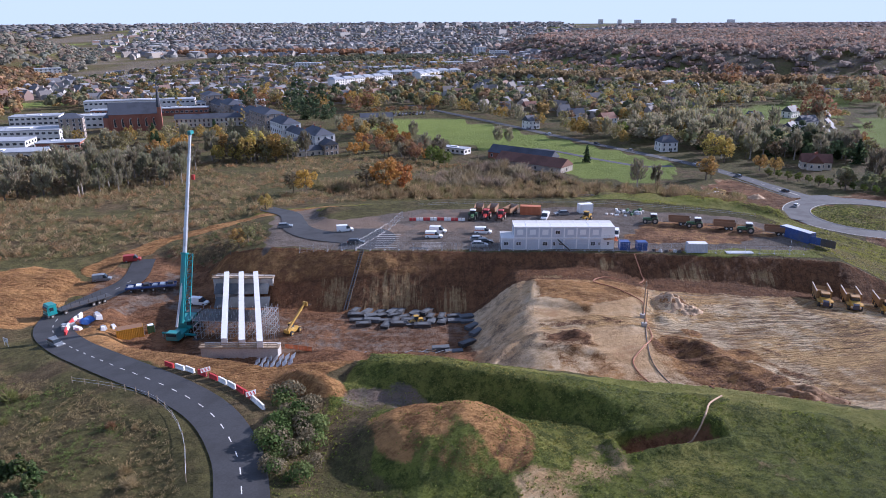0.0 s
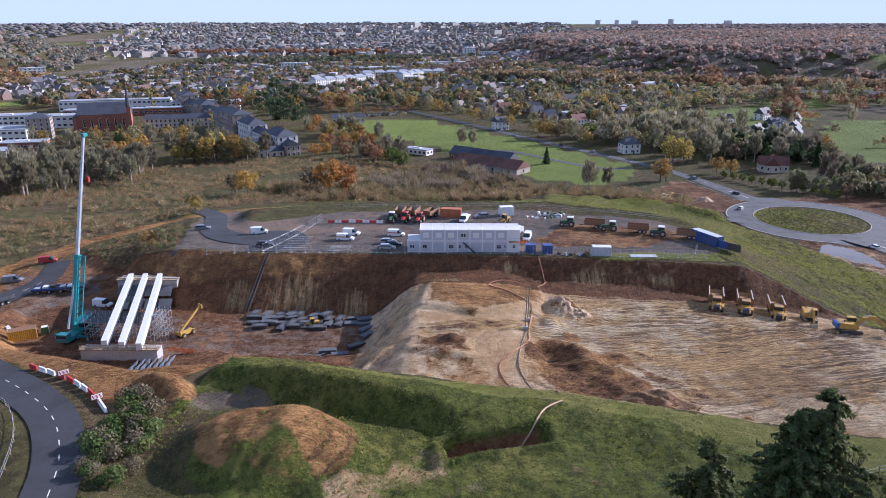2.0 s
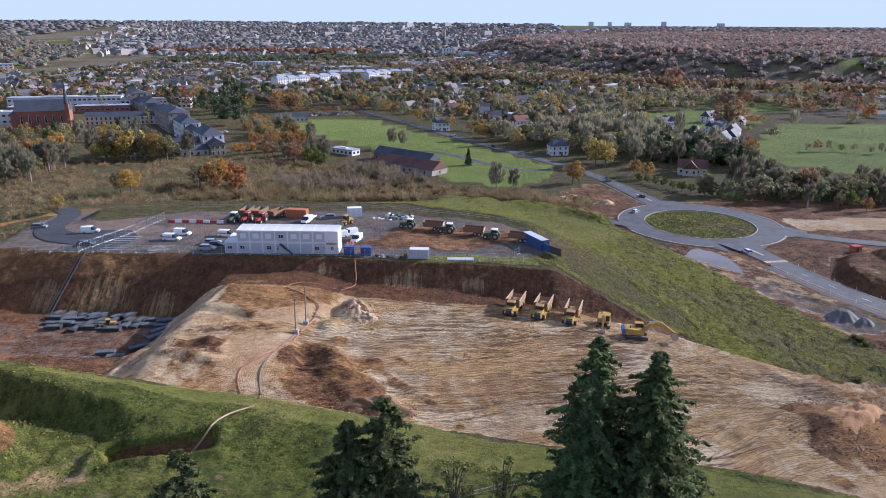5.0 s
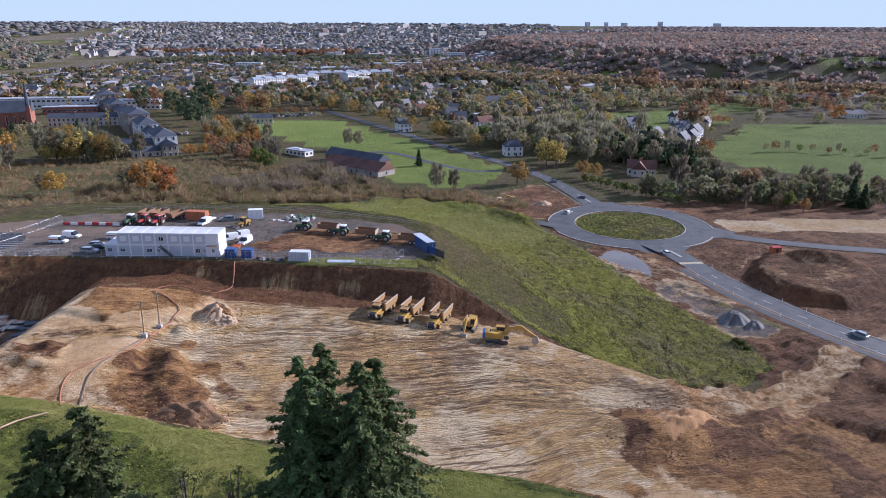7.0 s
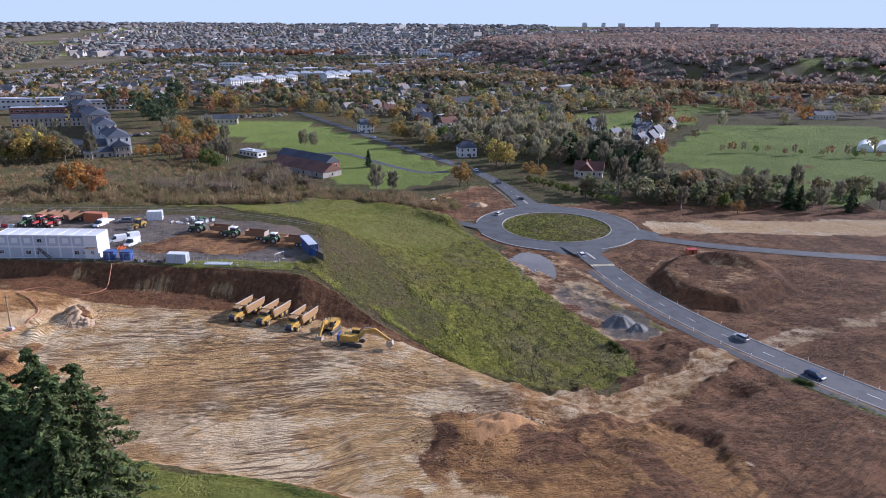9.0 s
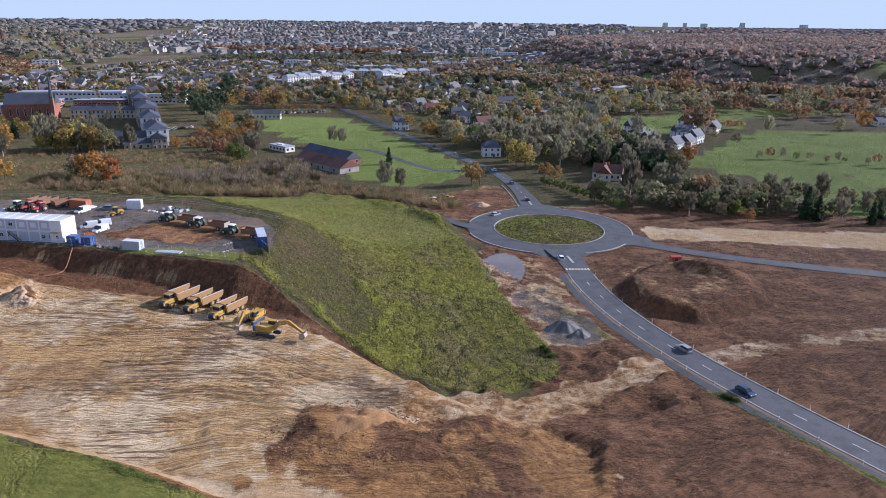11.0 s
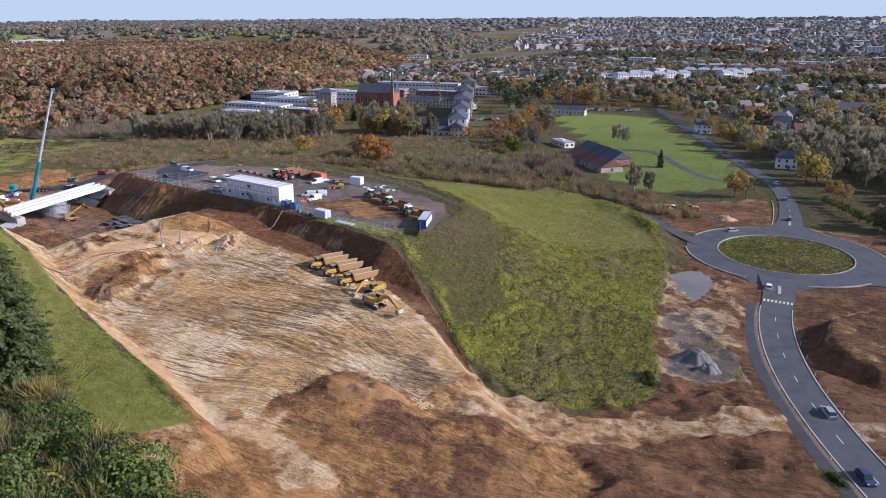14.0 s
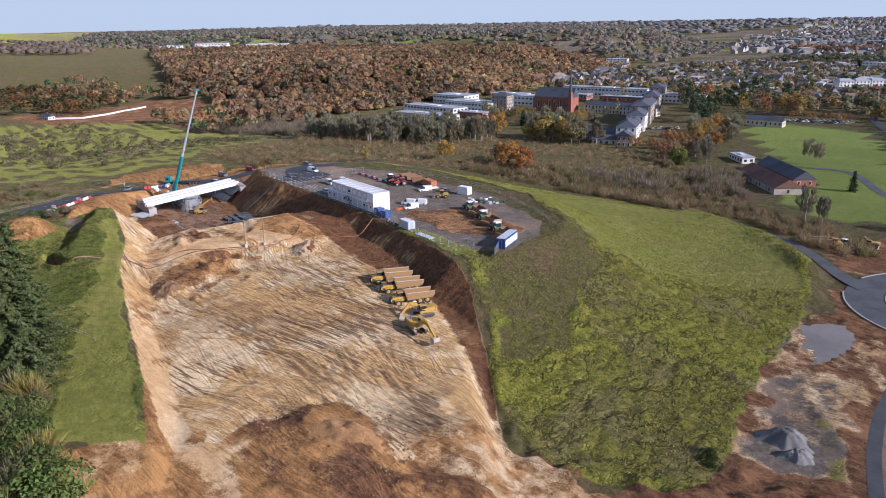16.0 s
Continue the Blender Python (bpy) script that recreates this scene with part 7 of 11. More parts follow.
# compound cars: x, y, heading, label, paint, van
CZ = 4.72
for x, y, a, label, paint, van in [
        (-24.5, 176.4, 2, "dark grey hatchback parked on the asphalt", M_CARBLACK, False), (-4.6, 182, -5, "white van with an orange stripe in the car park", M_CARWHITE, True),
        (-3.6, 186.8, -8, "white panel van standing in the car park", M_CARWHITE, True), (8.6, 186, -6, "orange and white service van beside the cabins", M_CARWHITE, True),
        (7.0, 179, 4, "silver car parked beside the site cabins", M_CARSILVER, False), (8.6, 176.9, 3, "black car parked beside the site cabins", M_CARBLACK, False),
        (7.2, 174.2, 2, "silver estate car parked beside the cabins", M_CARSILVER, False),
        (43.6, 183.4, 255, "white van parked behind the site cabins", M_CARWHITE, True), (38.6, 186, 215, "white long van behind the site cabins", M_CARWHITE, True), (41, 188.6, 218, "second white van behind the cabins", M_CARWHITE, True),
        (32.4, 204.8, 190, "small dark car near the fence", M_CARGREY, False), (-47, 195, 10, "grey car on the entry road", M_CARGREY, False), (-29, 188, 12, "white pickup near the site entrance", M_CARWHITE, True)]:
    c = car(label, paint, pose(x, y, CZ if x > -44 else ground_z(x, y), 0, 0, a), van)
    if "orange" in label:
        part("stripe", box(bmesh.new(), -2.25, -0.935, 0.98, 0.3, 0.935, 1.25), M_ORANGE, c, "orange side stripe")
# cars on the roads
for x, y, a, label, paint in [(-80.0, 131.6, -36, "grey car on the curved road", M_CARGREY), (197.5, 168, 120, "silver car on the new road", M_CARSILVER), (206, 148, -57, "dark blue car on the new road", M_CARBLUE),
                              (158.5, 335, 100, "dark car near the roundabout", M_CARBLACK), (150, 371, 108, "grey car leaving the roundabout", M_CARGREY), (171, 241, 100, "white car at the crossing", M_CARWHITE),
                              (146, 297, 50, "silver car on the roundabout", M_CARSILVER), (139, 404, 118, "white car on the town road", M_CARWHITE), (112, 449, 122, "silver car on the town road", M_CARSILVER),
                              (96, 474, -58, "dark car on the town road", M_CARBLACK), (70, 516, 120, "white car on the town road", M_CARWHITE), (58, 541, 120, "grey car on the town road", M_CARGREY)]:
    car(label, paint, on(x, y, a), group="cars on the road")
# cars in the far car park
first = None
for k in range(34):
    x, y = -72 + (k % 17) * 3.0, 612 + (k // 17) * 11 + (k % 17) * 1.2
    p = on(x, y, 95)
    if k < 3:
        c = car("parked car in the park's car park", [M_CARWHITE, M_CARBLACK, M_CARSILVER][k], p, group="cars in the park")
        first = (first or []) + [c]
    else:
        copy_thing(first[RNG.randint(3)], p)
for k in range(14):
    copy_thing(first[k % 3], on(-112 + (k % 7) * 2.6 - (k // 7) * 6, 500 + (k % 7) * 4 - (k // 7) * 4, 150))


# ---- articulated dumpers ----
def dumper(m):
    ob = thing("dump_truck", "yellow articulated dump truck with an empty tipping body", "dump truck", m, "dump trucks in a row")
    part("bonnet", loft(bmesh.new(), [(3.1, 1.05, 1.15, 0.95, 2.35), (4.7, 1.0, 1.05, 0.85, 2.05), (5.05, 0.85, 1.1, 0.7, 1.85)]), M_YELLOW, ob)
    part("grille", loft(bmesh.new(), [(4.5, 0.72, 0.95, 0.62, 2.12), (5.12, 0.7, 0.95, 0.55, 1.9)]), M_NAVY, ob, "dark blue front grille")
    cab = part("cab", loft(bmesh.new(), [(1.7, 0.9, 1.2, 0.9, 2.2), (3.2, 0.9, 1.2, 0.9, 2.2)]), M_YELLOW, ob)
    part("cab_glazing", loft(bmesh.new(), [(1.75, 0.88, 2.2, 0.8, 3.15), (3.3, 0.88, 2.2, 0.78, 3.1)]), M_GLASS, cab)
    part("cab_roof", loft(bmesh.new(), [(1.55, 0.95, 3.12, 0.85, 3.28), (3.45, 0.95, 3.08, 0.85, 3.24)]), M_BED, cab)
    for s in (-1, 1):
        part("mudguard", box(bmesh.new(), 2.6, s * 1.32 - 0.28, 1.55, 4.4, s * 1.32 + 0.28, 1.75), M_YELLOW, ob)
        part("headlight", box(bmesh.new(), 4.9, s * 0.85 - 0.13, 1.35, 5.1, s * 0.85 + 0.13, 1.6), M_LAMP, ob)
        wheel(ob, 3.5, s * 1.2, 0.85, 0.85, 0.62, M_YELLOW)
        wheel(ob, -1.7, s * 1.2, 0.85, 0.85, 0.62, M_YELLOW)
        wheel(ob, -3.45, s * 1.2, 0.85, 0.85, 0.62, M_YELLOW)
    part("chassis", box(box(bmesh.new(), -4.6, -0.45, 0.9, 1.6, 0.45, 1.3), 1.4, -0.6, 0.7, 4.6, 0.6, 1.15), M_DARKSTEEL, ob)
    bed = bmesh.new()
    out = [(-5.2, 2.0), (-4.6, 1.35), (1.35, 1.3), (1.55, 3.0), (-1.0, 2.85), (-5.2, 2.75)]
    for s in (-1, 1):   # side walls
        slab(bed, out, s * 1.5 - 0.05, s * 1.5 + 0.05)
    slab(bed, [(-5.2, 1.98), (-4.6, 1.33), (1.35, 1.28), (1.35, 1.38), (-4.6, 1.43), (-5.2, 2.08)], -1.46, 1.46)
    slab(bed, [(1.3, 1.3), (1.42, 1.3), (1.95, 3.35), (1.5, 3.05)], -1.5, 1.5)
    tub = part("tipping_body", bed, M_BED, ob, "dusty ochre tipping body")
    rim = bmesh.new()
    for s in (-1, 1):
        bar(rim, (-5.25, s * 1.5, 2.76), (1.6, s * 1.5, 3.02), 0.22, 0.16)
    part("body_rim", rim, M_BEDRIM, tub)
    return ob


D_TURN = math.degrees(math.atan2(-0.94, -0.30))
d0 = None
for x, y in [(82.4, 149.6), (88.4, 148.6), (94.8, 147.0)]:
    m = on(x, y, D_TURN + RNG.uniform(-1, 1))
    d0 = copy_thing(d0, m) if d0 else dumper(m)


def excavator(label, m, swing, reach, tarp=False, name="excavator"):
    """A tracked excavator; swing turns the house, reach opens the arm."""
    ob = thing(name, label, "excavator", m)
    for s in (-1, 1):
        t = bmesh.new()
        slab(t, [(-2.2, 0.35), (-1.9, 0.02), (1.9, 0.02), (2.2, 0.35), (2.2, 0.6), (1.9, 0.9), (-1.9, 0.9), (-2.2, 0.6)], s * 1.2 - 0.3, s * 1.2 + 0.3)
        tr = part("track", t, M_DARKSTEEL, ob, "muddy steel crawler track")
        pads = bmesh.new()
        for k in range(18):
            box(pads, -2.0 + k * 0.23, s * 1.2 - 0.31, 0.89, -1.86 + k * 0.23, s * 1.2 + 0.31, 0.95)
        part("tread_belt", pads, M_BEDRIM, tr)
    part("undercarriage", tube(bmesh.new(), (0, 0, 0.5), (0, 0, 1.15), 0.75, 0.7, 14), M_DARKSTEEL, ob)
    R = Matrix.Rotation(radians(swing), 4, "Z")

    def turned(bm):
        bm.transform(R)
        return bm
    house = part("house", turned(loft(bmesh.new(), [(-2.5, 1.2, 1.25, 1.1, 2.3), (-1.9, 1.35, 1.15, 1.3, 2.45), (0.9, 1.35, 1.15, 1.3, 2.15), (1.3, 1.3, 1.15, 1.25, 1.7)])), M_YELLOW, ob)
    part("counterweight", turned(loft(bmesh.new(), [(-3.0, 1.15, 1.2, 1.1, 2.25), (-2.5, 1.3, 1.1, 1.25, 2.4)])), M_TARP if tarp else M_YELLOW, house, "blue tarpaulin over the counterweight" if tarp else "")
    cab = part("cab", turned(loft(bmesh.new(), [(-0.4, 0.0, 1.2, 0.0, 1.2), (-0.39, 0.01, 1.2, 0.01, 1.9)])), M_YELLOW, ob)
    part("cab_glazing", turned(box(bmesh.new(), -0.3, 0.45, 1.75, 1.35, 1.32, 2.95, taper=0.06)), M_GLASS, cab)
    part("cab_roof", turned(box(bmesh.new(), -0.4, 0.38, 2.94, 1.3, 1.38, 3.08)), M_YELLOW, cab)
    part("exhaust", turned(tube(bmesh.new(), (-1.4, -0.6, 2.3), (-1.4, -0.6, 2.95), 0.09)), M_DARKSTEEL, house)
    e, b, t = (1.0, 1.5), (3.6 * reach, 4.0 - 0.6 * reach), (6.4 * reach, 1.9)
    boom = bmesh.new()
    slab(boom, [(e[0] - 0.3, e[1] + 0.25), (e[0] + 0.2, e[1] - 0.25), (b[0] * 0.6 + 0.2, b[1] - 0.75), (b[0] + 0.25, b[1] - 0.3), (b[0] + 0.1, b[1] + 0.3), (b[0] * 0.55, b[1] + 0.1)], -0.26, 0.26)
    part("boom", turned(boom), M_YELLOW, ob)
    stick = bmesh.new()
    slab(stick, [(b[0] - 0.6, b[1] + 0.45), (b[0] + 0.2, b[1] - 0.35), (t[0] - 0.1, t[1] - 0.55), (t[0] + 0.3, t[1] - 0.35), (b[0] + 0.5, b[1] + 0.45)], -0.19, 0.19)
    part("stick", turned(stick), M_YELLOW, ob)
    rams = bmesh.new()
    tube(rams, (e[0] + 0.6, 0.33, 1.4), (b[0] * 0.7, 0.33, b[1] - 0.3), 0.1)
    tube(rams, (e[0] + 0.6, -0.33, 1.4), (b[0] * 0.7, -0.33, b[1] - 0.3), 0.1)
    tube(rams, (b[0] * 0.55, 0, b[1] + 0.35), (b[0] - 0.4, 0, b[1] + 0.6), 0.1)
    part("hydraulic_rams", turned(rams), M_STEEL, ob)
    bk = bmesh.new()
    for s in (-1, 1):
        slab(bk, [(t[0] - 0.4, t[1] - 0.4), (t[0] + 0.5, t[1] - 0.5), (t[0] + 0.75, t[1] - 1.2), (t[0] + 0.2, t[1] - 1.75), (t[0] - 0.55, t[1] - 1.5)], s * 0.68 - 0.04, s * 0.68 + 0.04)
    slab(bk, [(t[0] + 0.5, t[1] - 0.5), (t[0] + 0.75, t[1] - 1.2), (t[0] + 0.2, t[1] - 1.75), (t[0] - 0.55, t[1] - 1.6), (t[0] - 0.5, t[1] - 1.7), (t[0] + 0.25, t[1] - 1.87), (t[0] + 0.86, t[1] - 1.22), (t[0] + 0.6, t[1] - 0.45)], -0.72, 0.72)
    part("bucket", turned(bk), M_BEDRIM, ob, "worn steel digging bucket")
    return ob


excavator("large yellow tracked excavator with a blue tarpaulin", on(107.0, 139.6, -8), 2, 1.15, True).scale = (1.02, 1.02, 1.02)
excavator("yellow excavator with its bucket on the mud", on(101.4, 145.6, 255), 0, 0.85).scale = (0.95, 0.95, 0.95)


# ---- tractors with tipping trailers ----
def tractor(paint, m, group):
    ob = thing("tractor", "farm tractor with a glazed cab and large muddy tyres", "tractor", m, group)
    part("bonnet", loft(bmesh.new(), [(0.4, 0.45, 0.95, 0.42, 1.75), (2.3, 0.42, 0.95, 0.36, 1.6), (2.55, 0.36, 1.0, 0.3, 1.45)]), paint, ob)
    part("chassis", box(bmesh.new(), -1.0, -0.4, 0.65, 2.3, 0.4, 1.0), M_DARKSTEEL, ob)
    cab = part("cab", box(bmesh.new(), -1.2, -0.8, 1.0, 0.5, 0.8, 1.55), paint, ob)
    part("cab_glazing", box(bmesh.new(), -1.15, -0.78, 1.55, 0.45, 0.78, 2.65, taper=0.06), M_GLASS, cab)
    part("cab_roof", box(bmesh.new(), -1.25, -0.85, 2.64, 0.55, 0.85, 2.84, taper=0.1), M_WHITE if paint is M_GREENP else paint, cab)
    for s in (-1, 1):
        part("mudguard", slab(bmesh.new(), [(-1.6, 1.45), (-1.2, 1.9), (-0.3, 1.9), (0.2, 1.5), (0.15, 1.42), (-0.35, 1.8), (-1.15, 1.8), (-1.5, 1.4)], s * 1.0 - 0.28, s * 1.0 + 0.28), paint, ob)
        wheel(ob, -0.75, s * 1.0, 0.92, 0.92, 0.55, M_BEDRIM)
        wheel(ob, 1.9, s * 0.9, 0.66, 0.66, 0.42, M_BEDRIM)
        part("headlight", box(bmesh.new(), 2.5, s * 0.22 - 0.1, 1.2, 2.6, s * 0.22 + 0.1, 1.35), M_LAMP, ob)
    part("exhaust", tube(bmesh.new(), (0.6, -0.5, 1.4), (0.6, -0.5, 2.7), 0.06), M_DARKSTEEL, ob)
    return ob


def tipping_trailer(m, group):
    ob = thing("tipping_trailer", "rust-brown farm tipping trailer, empty", "trailer", m, group)
    tub = bmesh.new()
    for s in (-1, 1):
        slab(tub, [(-2.9, 1.15), (2.5, 1.15), (2.7, 2.45), (-3.1, 2.45)], s * 1.2 - 0.05, s * 1.2 + 0.05)
    box(tub, -2.9, -1.18, 1.1, 2.5, 1.18, 1.22)
    slab(tub, [(2.45, 1.15), (2.55, 1.15), (2.75, 2.45), (2.65, 2.45)], -1.2, 1.2)
    b = part("tub", tub, M_RUSTBED, ob)
    part("tailgate", slab(bmesh.new(), [(-2.95, 1.15), (-2.87, 1.15), (-3.05, 2.55), (-3.13, 2.55)], -1.22, 1.22), M_BEDRIM, b)
    fr = bmesh.new()
    bar(fr, (-2.6, -0.45, 1.0), (2.5, -0.45, 1.0), 0.12, 0.2)
    bar(fr, (-2.6, 0.45, 1.0), (2.5, 0.45, 1.0), 0.12, 0.2)
    bar(fr, (2.3, 0, 0.95), (4.0, 0, 0.75), 0.16, 0.16)
    part("frame", fr, M_DARKSTEEL, ob)
    for x in (-1.9, -0.75):
        for s in (-1, 1):
            wheel(ob, x, s * 1.0, 0.6, 0.6, 0.45)
    return ob


g = "tractors and trailers at the edge of the compound"
t0 = tractor(M_GREENP, pose(56.6, 196, CZ, 0, 0, 168), g)
r0 = tipping_trailer(pose(63.4, 194.4, CZ, 0, 0, 166), g)
for x, y, a in [(67.6, 191.8, 168), (79.6, 186.6, 166)]:
    copy_thing(t0, pose(x, y, CZ, 0, 0, a))
for x, y, a in [(74.4, 189.9, 166), (86.2, 184.6, 164)]:
    copy_thing(r0, pose(x, y, CZ, 0, 0, a))
g2 = "tractors parked in a group"
copy_thing(t0, pose(6.2, 200.4, CZ, 0, 0, 262))
red_t = tractor(M_RED, pose(10.0, 200.6, CZ, 0, 0, 255), g2)
copy_thing(red_t, pose(14.2, 200.0, CZ, 0, 0, 255))
for x, y, a in [(8.2, 206.6, 262), (12.2, 206.4, 255), (17.4, 205.6, 240)]:
    copy_thing(r0, pose(x, y, CZ, 0, 0, a))
t2 = copy_thing(t0, on(117.6, 313, 170))
copy_thing(r0, on(124.6, 316, 190))


# ---- wheel loader, telehandler, lorries ----
def wheel_loader(m):
    ob = thing("wheel_loader", "small yellow wheel loader with a raised bucket", "loader", m)
    part("rear_body", loft(bmesh.new(), [(-2.2, 0.75, 0.8, 0.7, 1.6), (-0.4, 0.8, 0.7, 0.75, 1.75)]), M_YELLOW, ob)
    cab = part("cab", box(bmesh.new(), -0.7, -0.65, 1.5, 0.5, 0.65, 2.5, taper=0.05), M_GLASS, ob)
    part("cab_roof", box(bmesh.new(), -0.8, -0.72, 2.5, 0.6, 0.72, 2.65), M_YELLOW, cab)
    part("front_frame", box(bmesh.new(), 0.2, -0.5, 0.6, 1.7, 0.5, 1.2), M_YELLOW, ob)
    arms = bmesh.new()
    for s in (-1, 1):
        bar(arms, (0.6, s * 0.4, 1.4), (2.4, s * 0.4, 0.7), 0.16, 0.25)
    part("lift_arms", arms, M_YELLOW, ob)
    part("bucket", slab(bmesh.new(), [(2.3, 0.95), (2.25, 0.4), (2.5, 0.2), (3.2, 0.2), (3.2, 0.28), (2.55, 0.34), (2.4, 0.95)], -1.1, 1.1), M_BEDRIM, ob)
    for x in (-1.4, 1.2):
        for s in (-1, 1):
            wheel(ob, x, s * 0.85, 0.62, 0.62, 0.42, M_YELLOW)
    return ob


wheel_loader(pose(38.6, 199.2, CZ, 0, 0, 235))
ob = wheel_loader(on(-8, 149.6, 200))
ob["label"] = "small yellow loader among the stacked formwork"
ob.scale = (0.75, 0.75, 0.75)


def telehandler(m):
    ob = thing("telehandler", "yellow telehandler with its boom raised", "telehandler", m)
    part("chassis", loft(bmesh.new(), [(-2.2, 0.8, 0.7, 0.75, 1.5), (1.6, 0.8, 0.6, 0.75, 1.2), (2.1, 0.7, 0.7, 0.6, 1.0)]), M_YELLOW, ob)
    cab = part("cab", box(bmesh.new(), -0.4, 0.25, 1.2, 1.0, 0.95, 2.35, taper=0.05), M_GLASS, ob)
    part("cab_roof", box(bmesh.new(), -0.45, 0.2, 2.34, 1.05, 1.0, 2.45), M_YELLOW, cab)
    part("boom", bar(bmesh.new(), (-2.0, -0.25, 1.6), (3.2, -0.25, 5.0), 0.4, 0.5), M_YELLOW, ob)
    part("inner_boom", bar(bmesh.new(), (3.0, -0.25, 4.88), (4.6, -0.25, 5.9), 0.3, 0.36), M_YELLOW, ob)
    part("carriage", box(bmesh.new(), 4.5, -0.85, 5.2, 4.8, 0.35, 6.2), M_YELLOW, ob)
    fk = bmesh.new()
    for y in (-0.7, 0.2):
        bar(fk, (4.8, y, 5.25), (6.0, y, 5.25), 0.12, 0.06)
    part("forks", fk, M_DARKSTEEL, ob)
    for x in (-1.4, 1.4):
        for s in (-1, 1):
            wheel(ob, x, s * 0.95, 0.62, 0.62, 0.42, M_YELLOW)
    return ob


telehandler(on(-34.8, 144.4, 62)).scale = (0.95, 0.95, 0.95)


def lorry(m, label, cab_paint, bed="flat", length=12.0):
    """A tractor unit with a long low trailer behind."""
    ob = thing("lorry", label, "lorry", m)
    cab = part("cab", loft(bmesh.new(), [(-2.1, 1.22, 0.9, 1.2, 3.3), (-0.4, 1.22, 0.9, 1.2, 3.35), (0.0, 1.2, 0.9, 1.1, 2.6)]), cab_paint, ob)
    part("windscreen", loft(bmesh.new(), [(-0.3, 1.1, 1.9, 1.05, 3.05), (0.06, 1.12, 1.85, 1.02, 2.65)]), M_GLASS, cab)
    for s in (-1, 1):
        part("side_window", box(bmesh.new(), -1.4, s * 1.22 - 0.02, 1.9, -0.5, s * 1.22 + 0.02, 2.7), M_GLASS, cab)
        part("headlight", box(bmesh.new(), -0.1, s * 0.9 - 0.18, 0.95, 0.06, s * 0.9 + 0.18, 1.15), M_LAMP, ob)
        wheel(ob, -1.0, s * 1.05, 0.5, 0.5, 0.32)
        wheel(ob, -4.0, s * 0.98, 0.5, 0.5, 0.55)
        for k in range(3):
            wheel(ob, -length - 0.2 + k * 1.35, s * 0.98, 0.48, 0.48, 0.5)
    fr = bmesh.new()
    for s in (-1, 1):
        bar(fr, (-2.0, s * 0.45, 0.85), (-length - 1.5, s * 0.45, 0.95), 0.15, 0.3)
    part("frame", fr, M_DARKSTEEL, ob)
    part("bumper", box(bmesh.new(), -0.3, -1.2, 0.4, 0.1, 1.2, 0.9), M_DARKSTEEL, cab)
    part("deck", box(bmesh.new(), -length - 2.2, -1.25, 1.1, -2.7, 1.25, 1.28), M_DARKSTEEL, ob, "dark steel trailer deck")
    for k in range(6):
        for s in (-1, 1):
            part("stake", bar(bmesh.new(), (-3.2 - k * (length / 6.3), s * 1.2, 1.28), (-3.2 - k * (length / 6.3), s * 1.2, 2.3), 0.1, 0.1), M_DARKSTEEL, ob)
    return ob


lorry(pose(-92.5, 150.5, ground_z(-90, 152) + 0.02, 0, 0, 232), "teal lorry with a long empty stake trailer", M_TEAL, length=13)
flat = thing("flatbed_trailer", "dark blue low trailer loaded with steel parts", "trailer", pose(-75.5, 168.5, ground_z(-75.5, 168.5), 0, 0, 14))
part("deck", box(bmesh.new(), -6, -1.25, 0.9, 6, 1.25, 1.1), M_NAVY, flat)
part("side_rail", box(box(bmesh.new(), -6, -1.3, 1.1, 6, -1.2, 1.5), -6, 1.2, 1.1, 6, 1.3, 1.5), M_BLUE, flat)
for k in range(4):
    for s in (-1, 1):
        wheel(flat, -4.6 + k * 2.6, s * 1.0, 0.45, 0.45, 0.4)
for k in range(6):
    part("load", box(bmesh.new(), -5.4 + k * 1.9, -1.0 + 0.2 * (k % 2), 1.1, -4.2 + k * 1.9, 0.6 + 0.3 * (k % 2), 1.5 + 0.25 * (k % 3)), [M_STEEL, M_WHITE, M_DARKSTEEL][k % 3], flat)
red_van = car("red van on the dirt track", M_RED, on(-88, 187, 20), True, "vehicles on the west track", "van")
car("dark pickup loaded with tools on the track", M_CARGREY, on(-91, 175, 15), True, "vehicles on the west track", "van")
car("white pickup beside the crane", M_CARWHITE, pose(-61, 161, ground_z(-61, 161) + 0.02, 0, 0, -10), True, "vehicles on the west track", "van")
pick = car("white flatbed pickup near the orange container", M_CARWHITE, pose(27, 201, CZ, 0, 0, 255), True, "vehicles in the compound", "van")
part("load_bed", box(bmesh.new(), -4.6, -1.0, 0.7, -2.2, 1.0, 1.0), M_WHITE, pick)


# ---- mobile crane ----
crane = thing("mobile_crane", "teal mobile crane with a long telescopic boom", "crane", pose(-58.2, 145, -5.75, 0, 0, 262))
part("carrier", loft(bmesh.new(), [(-7, 1.35, 0.9, 1.3, 1.7), (5.5, 1.35, 0.8, 1.3, 1.6), (6.6, 1.3, 0.8, 1.2, 1.3)]), M_TEAL, crane)
cb = part("carrier_cab", box(bmesh.new(), 5.0, -1.3, 1.0, 6.8, 1.3, 2.6, taper=0.12), M_TEAL, crane)
part("windscreen", box(bmesh.new(), 6.2, -1.1, 1.8, 6.82, 1.1, 2.4), M_GLASS, cb)
for k in range(5):
    for s in (-1, 1):
        wheel(crane, -5.8 + k * 2.3, s * 1.1, 0.72, 0.72, 0.5)
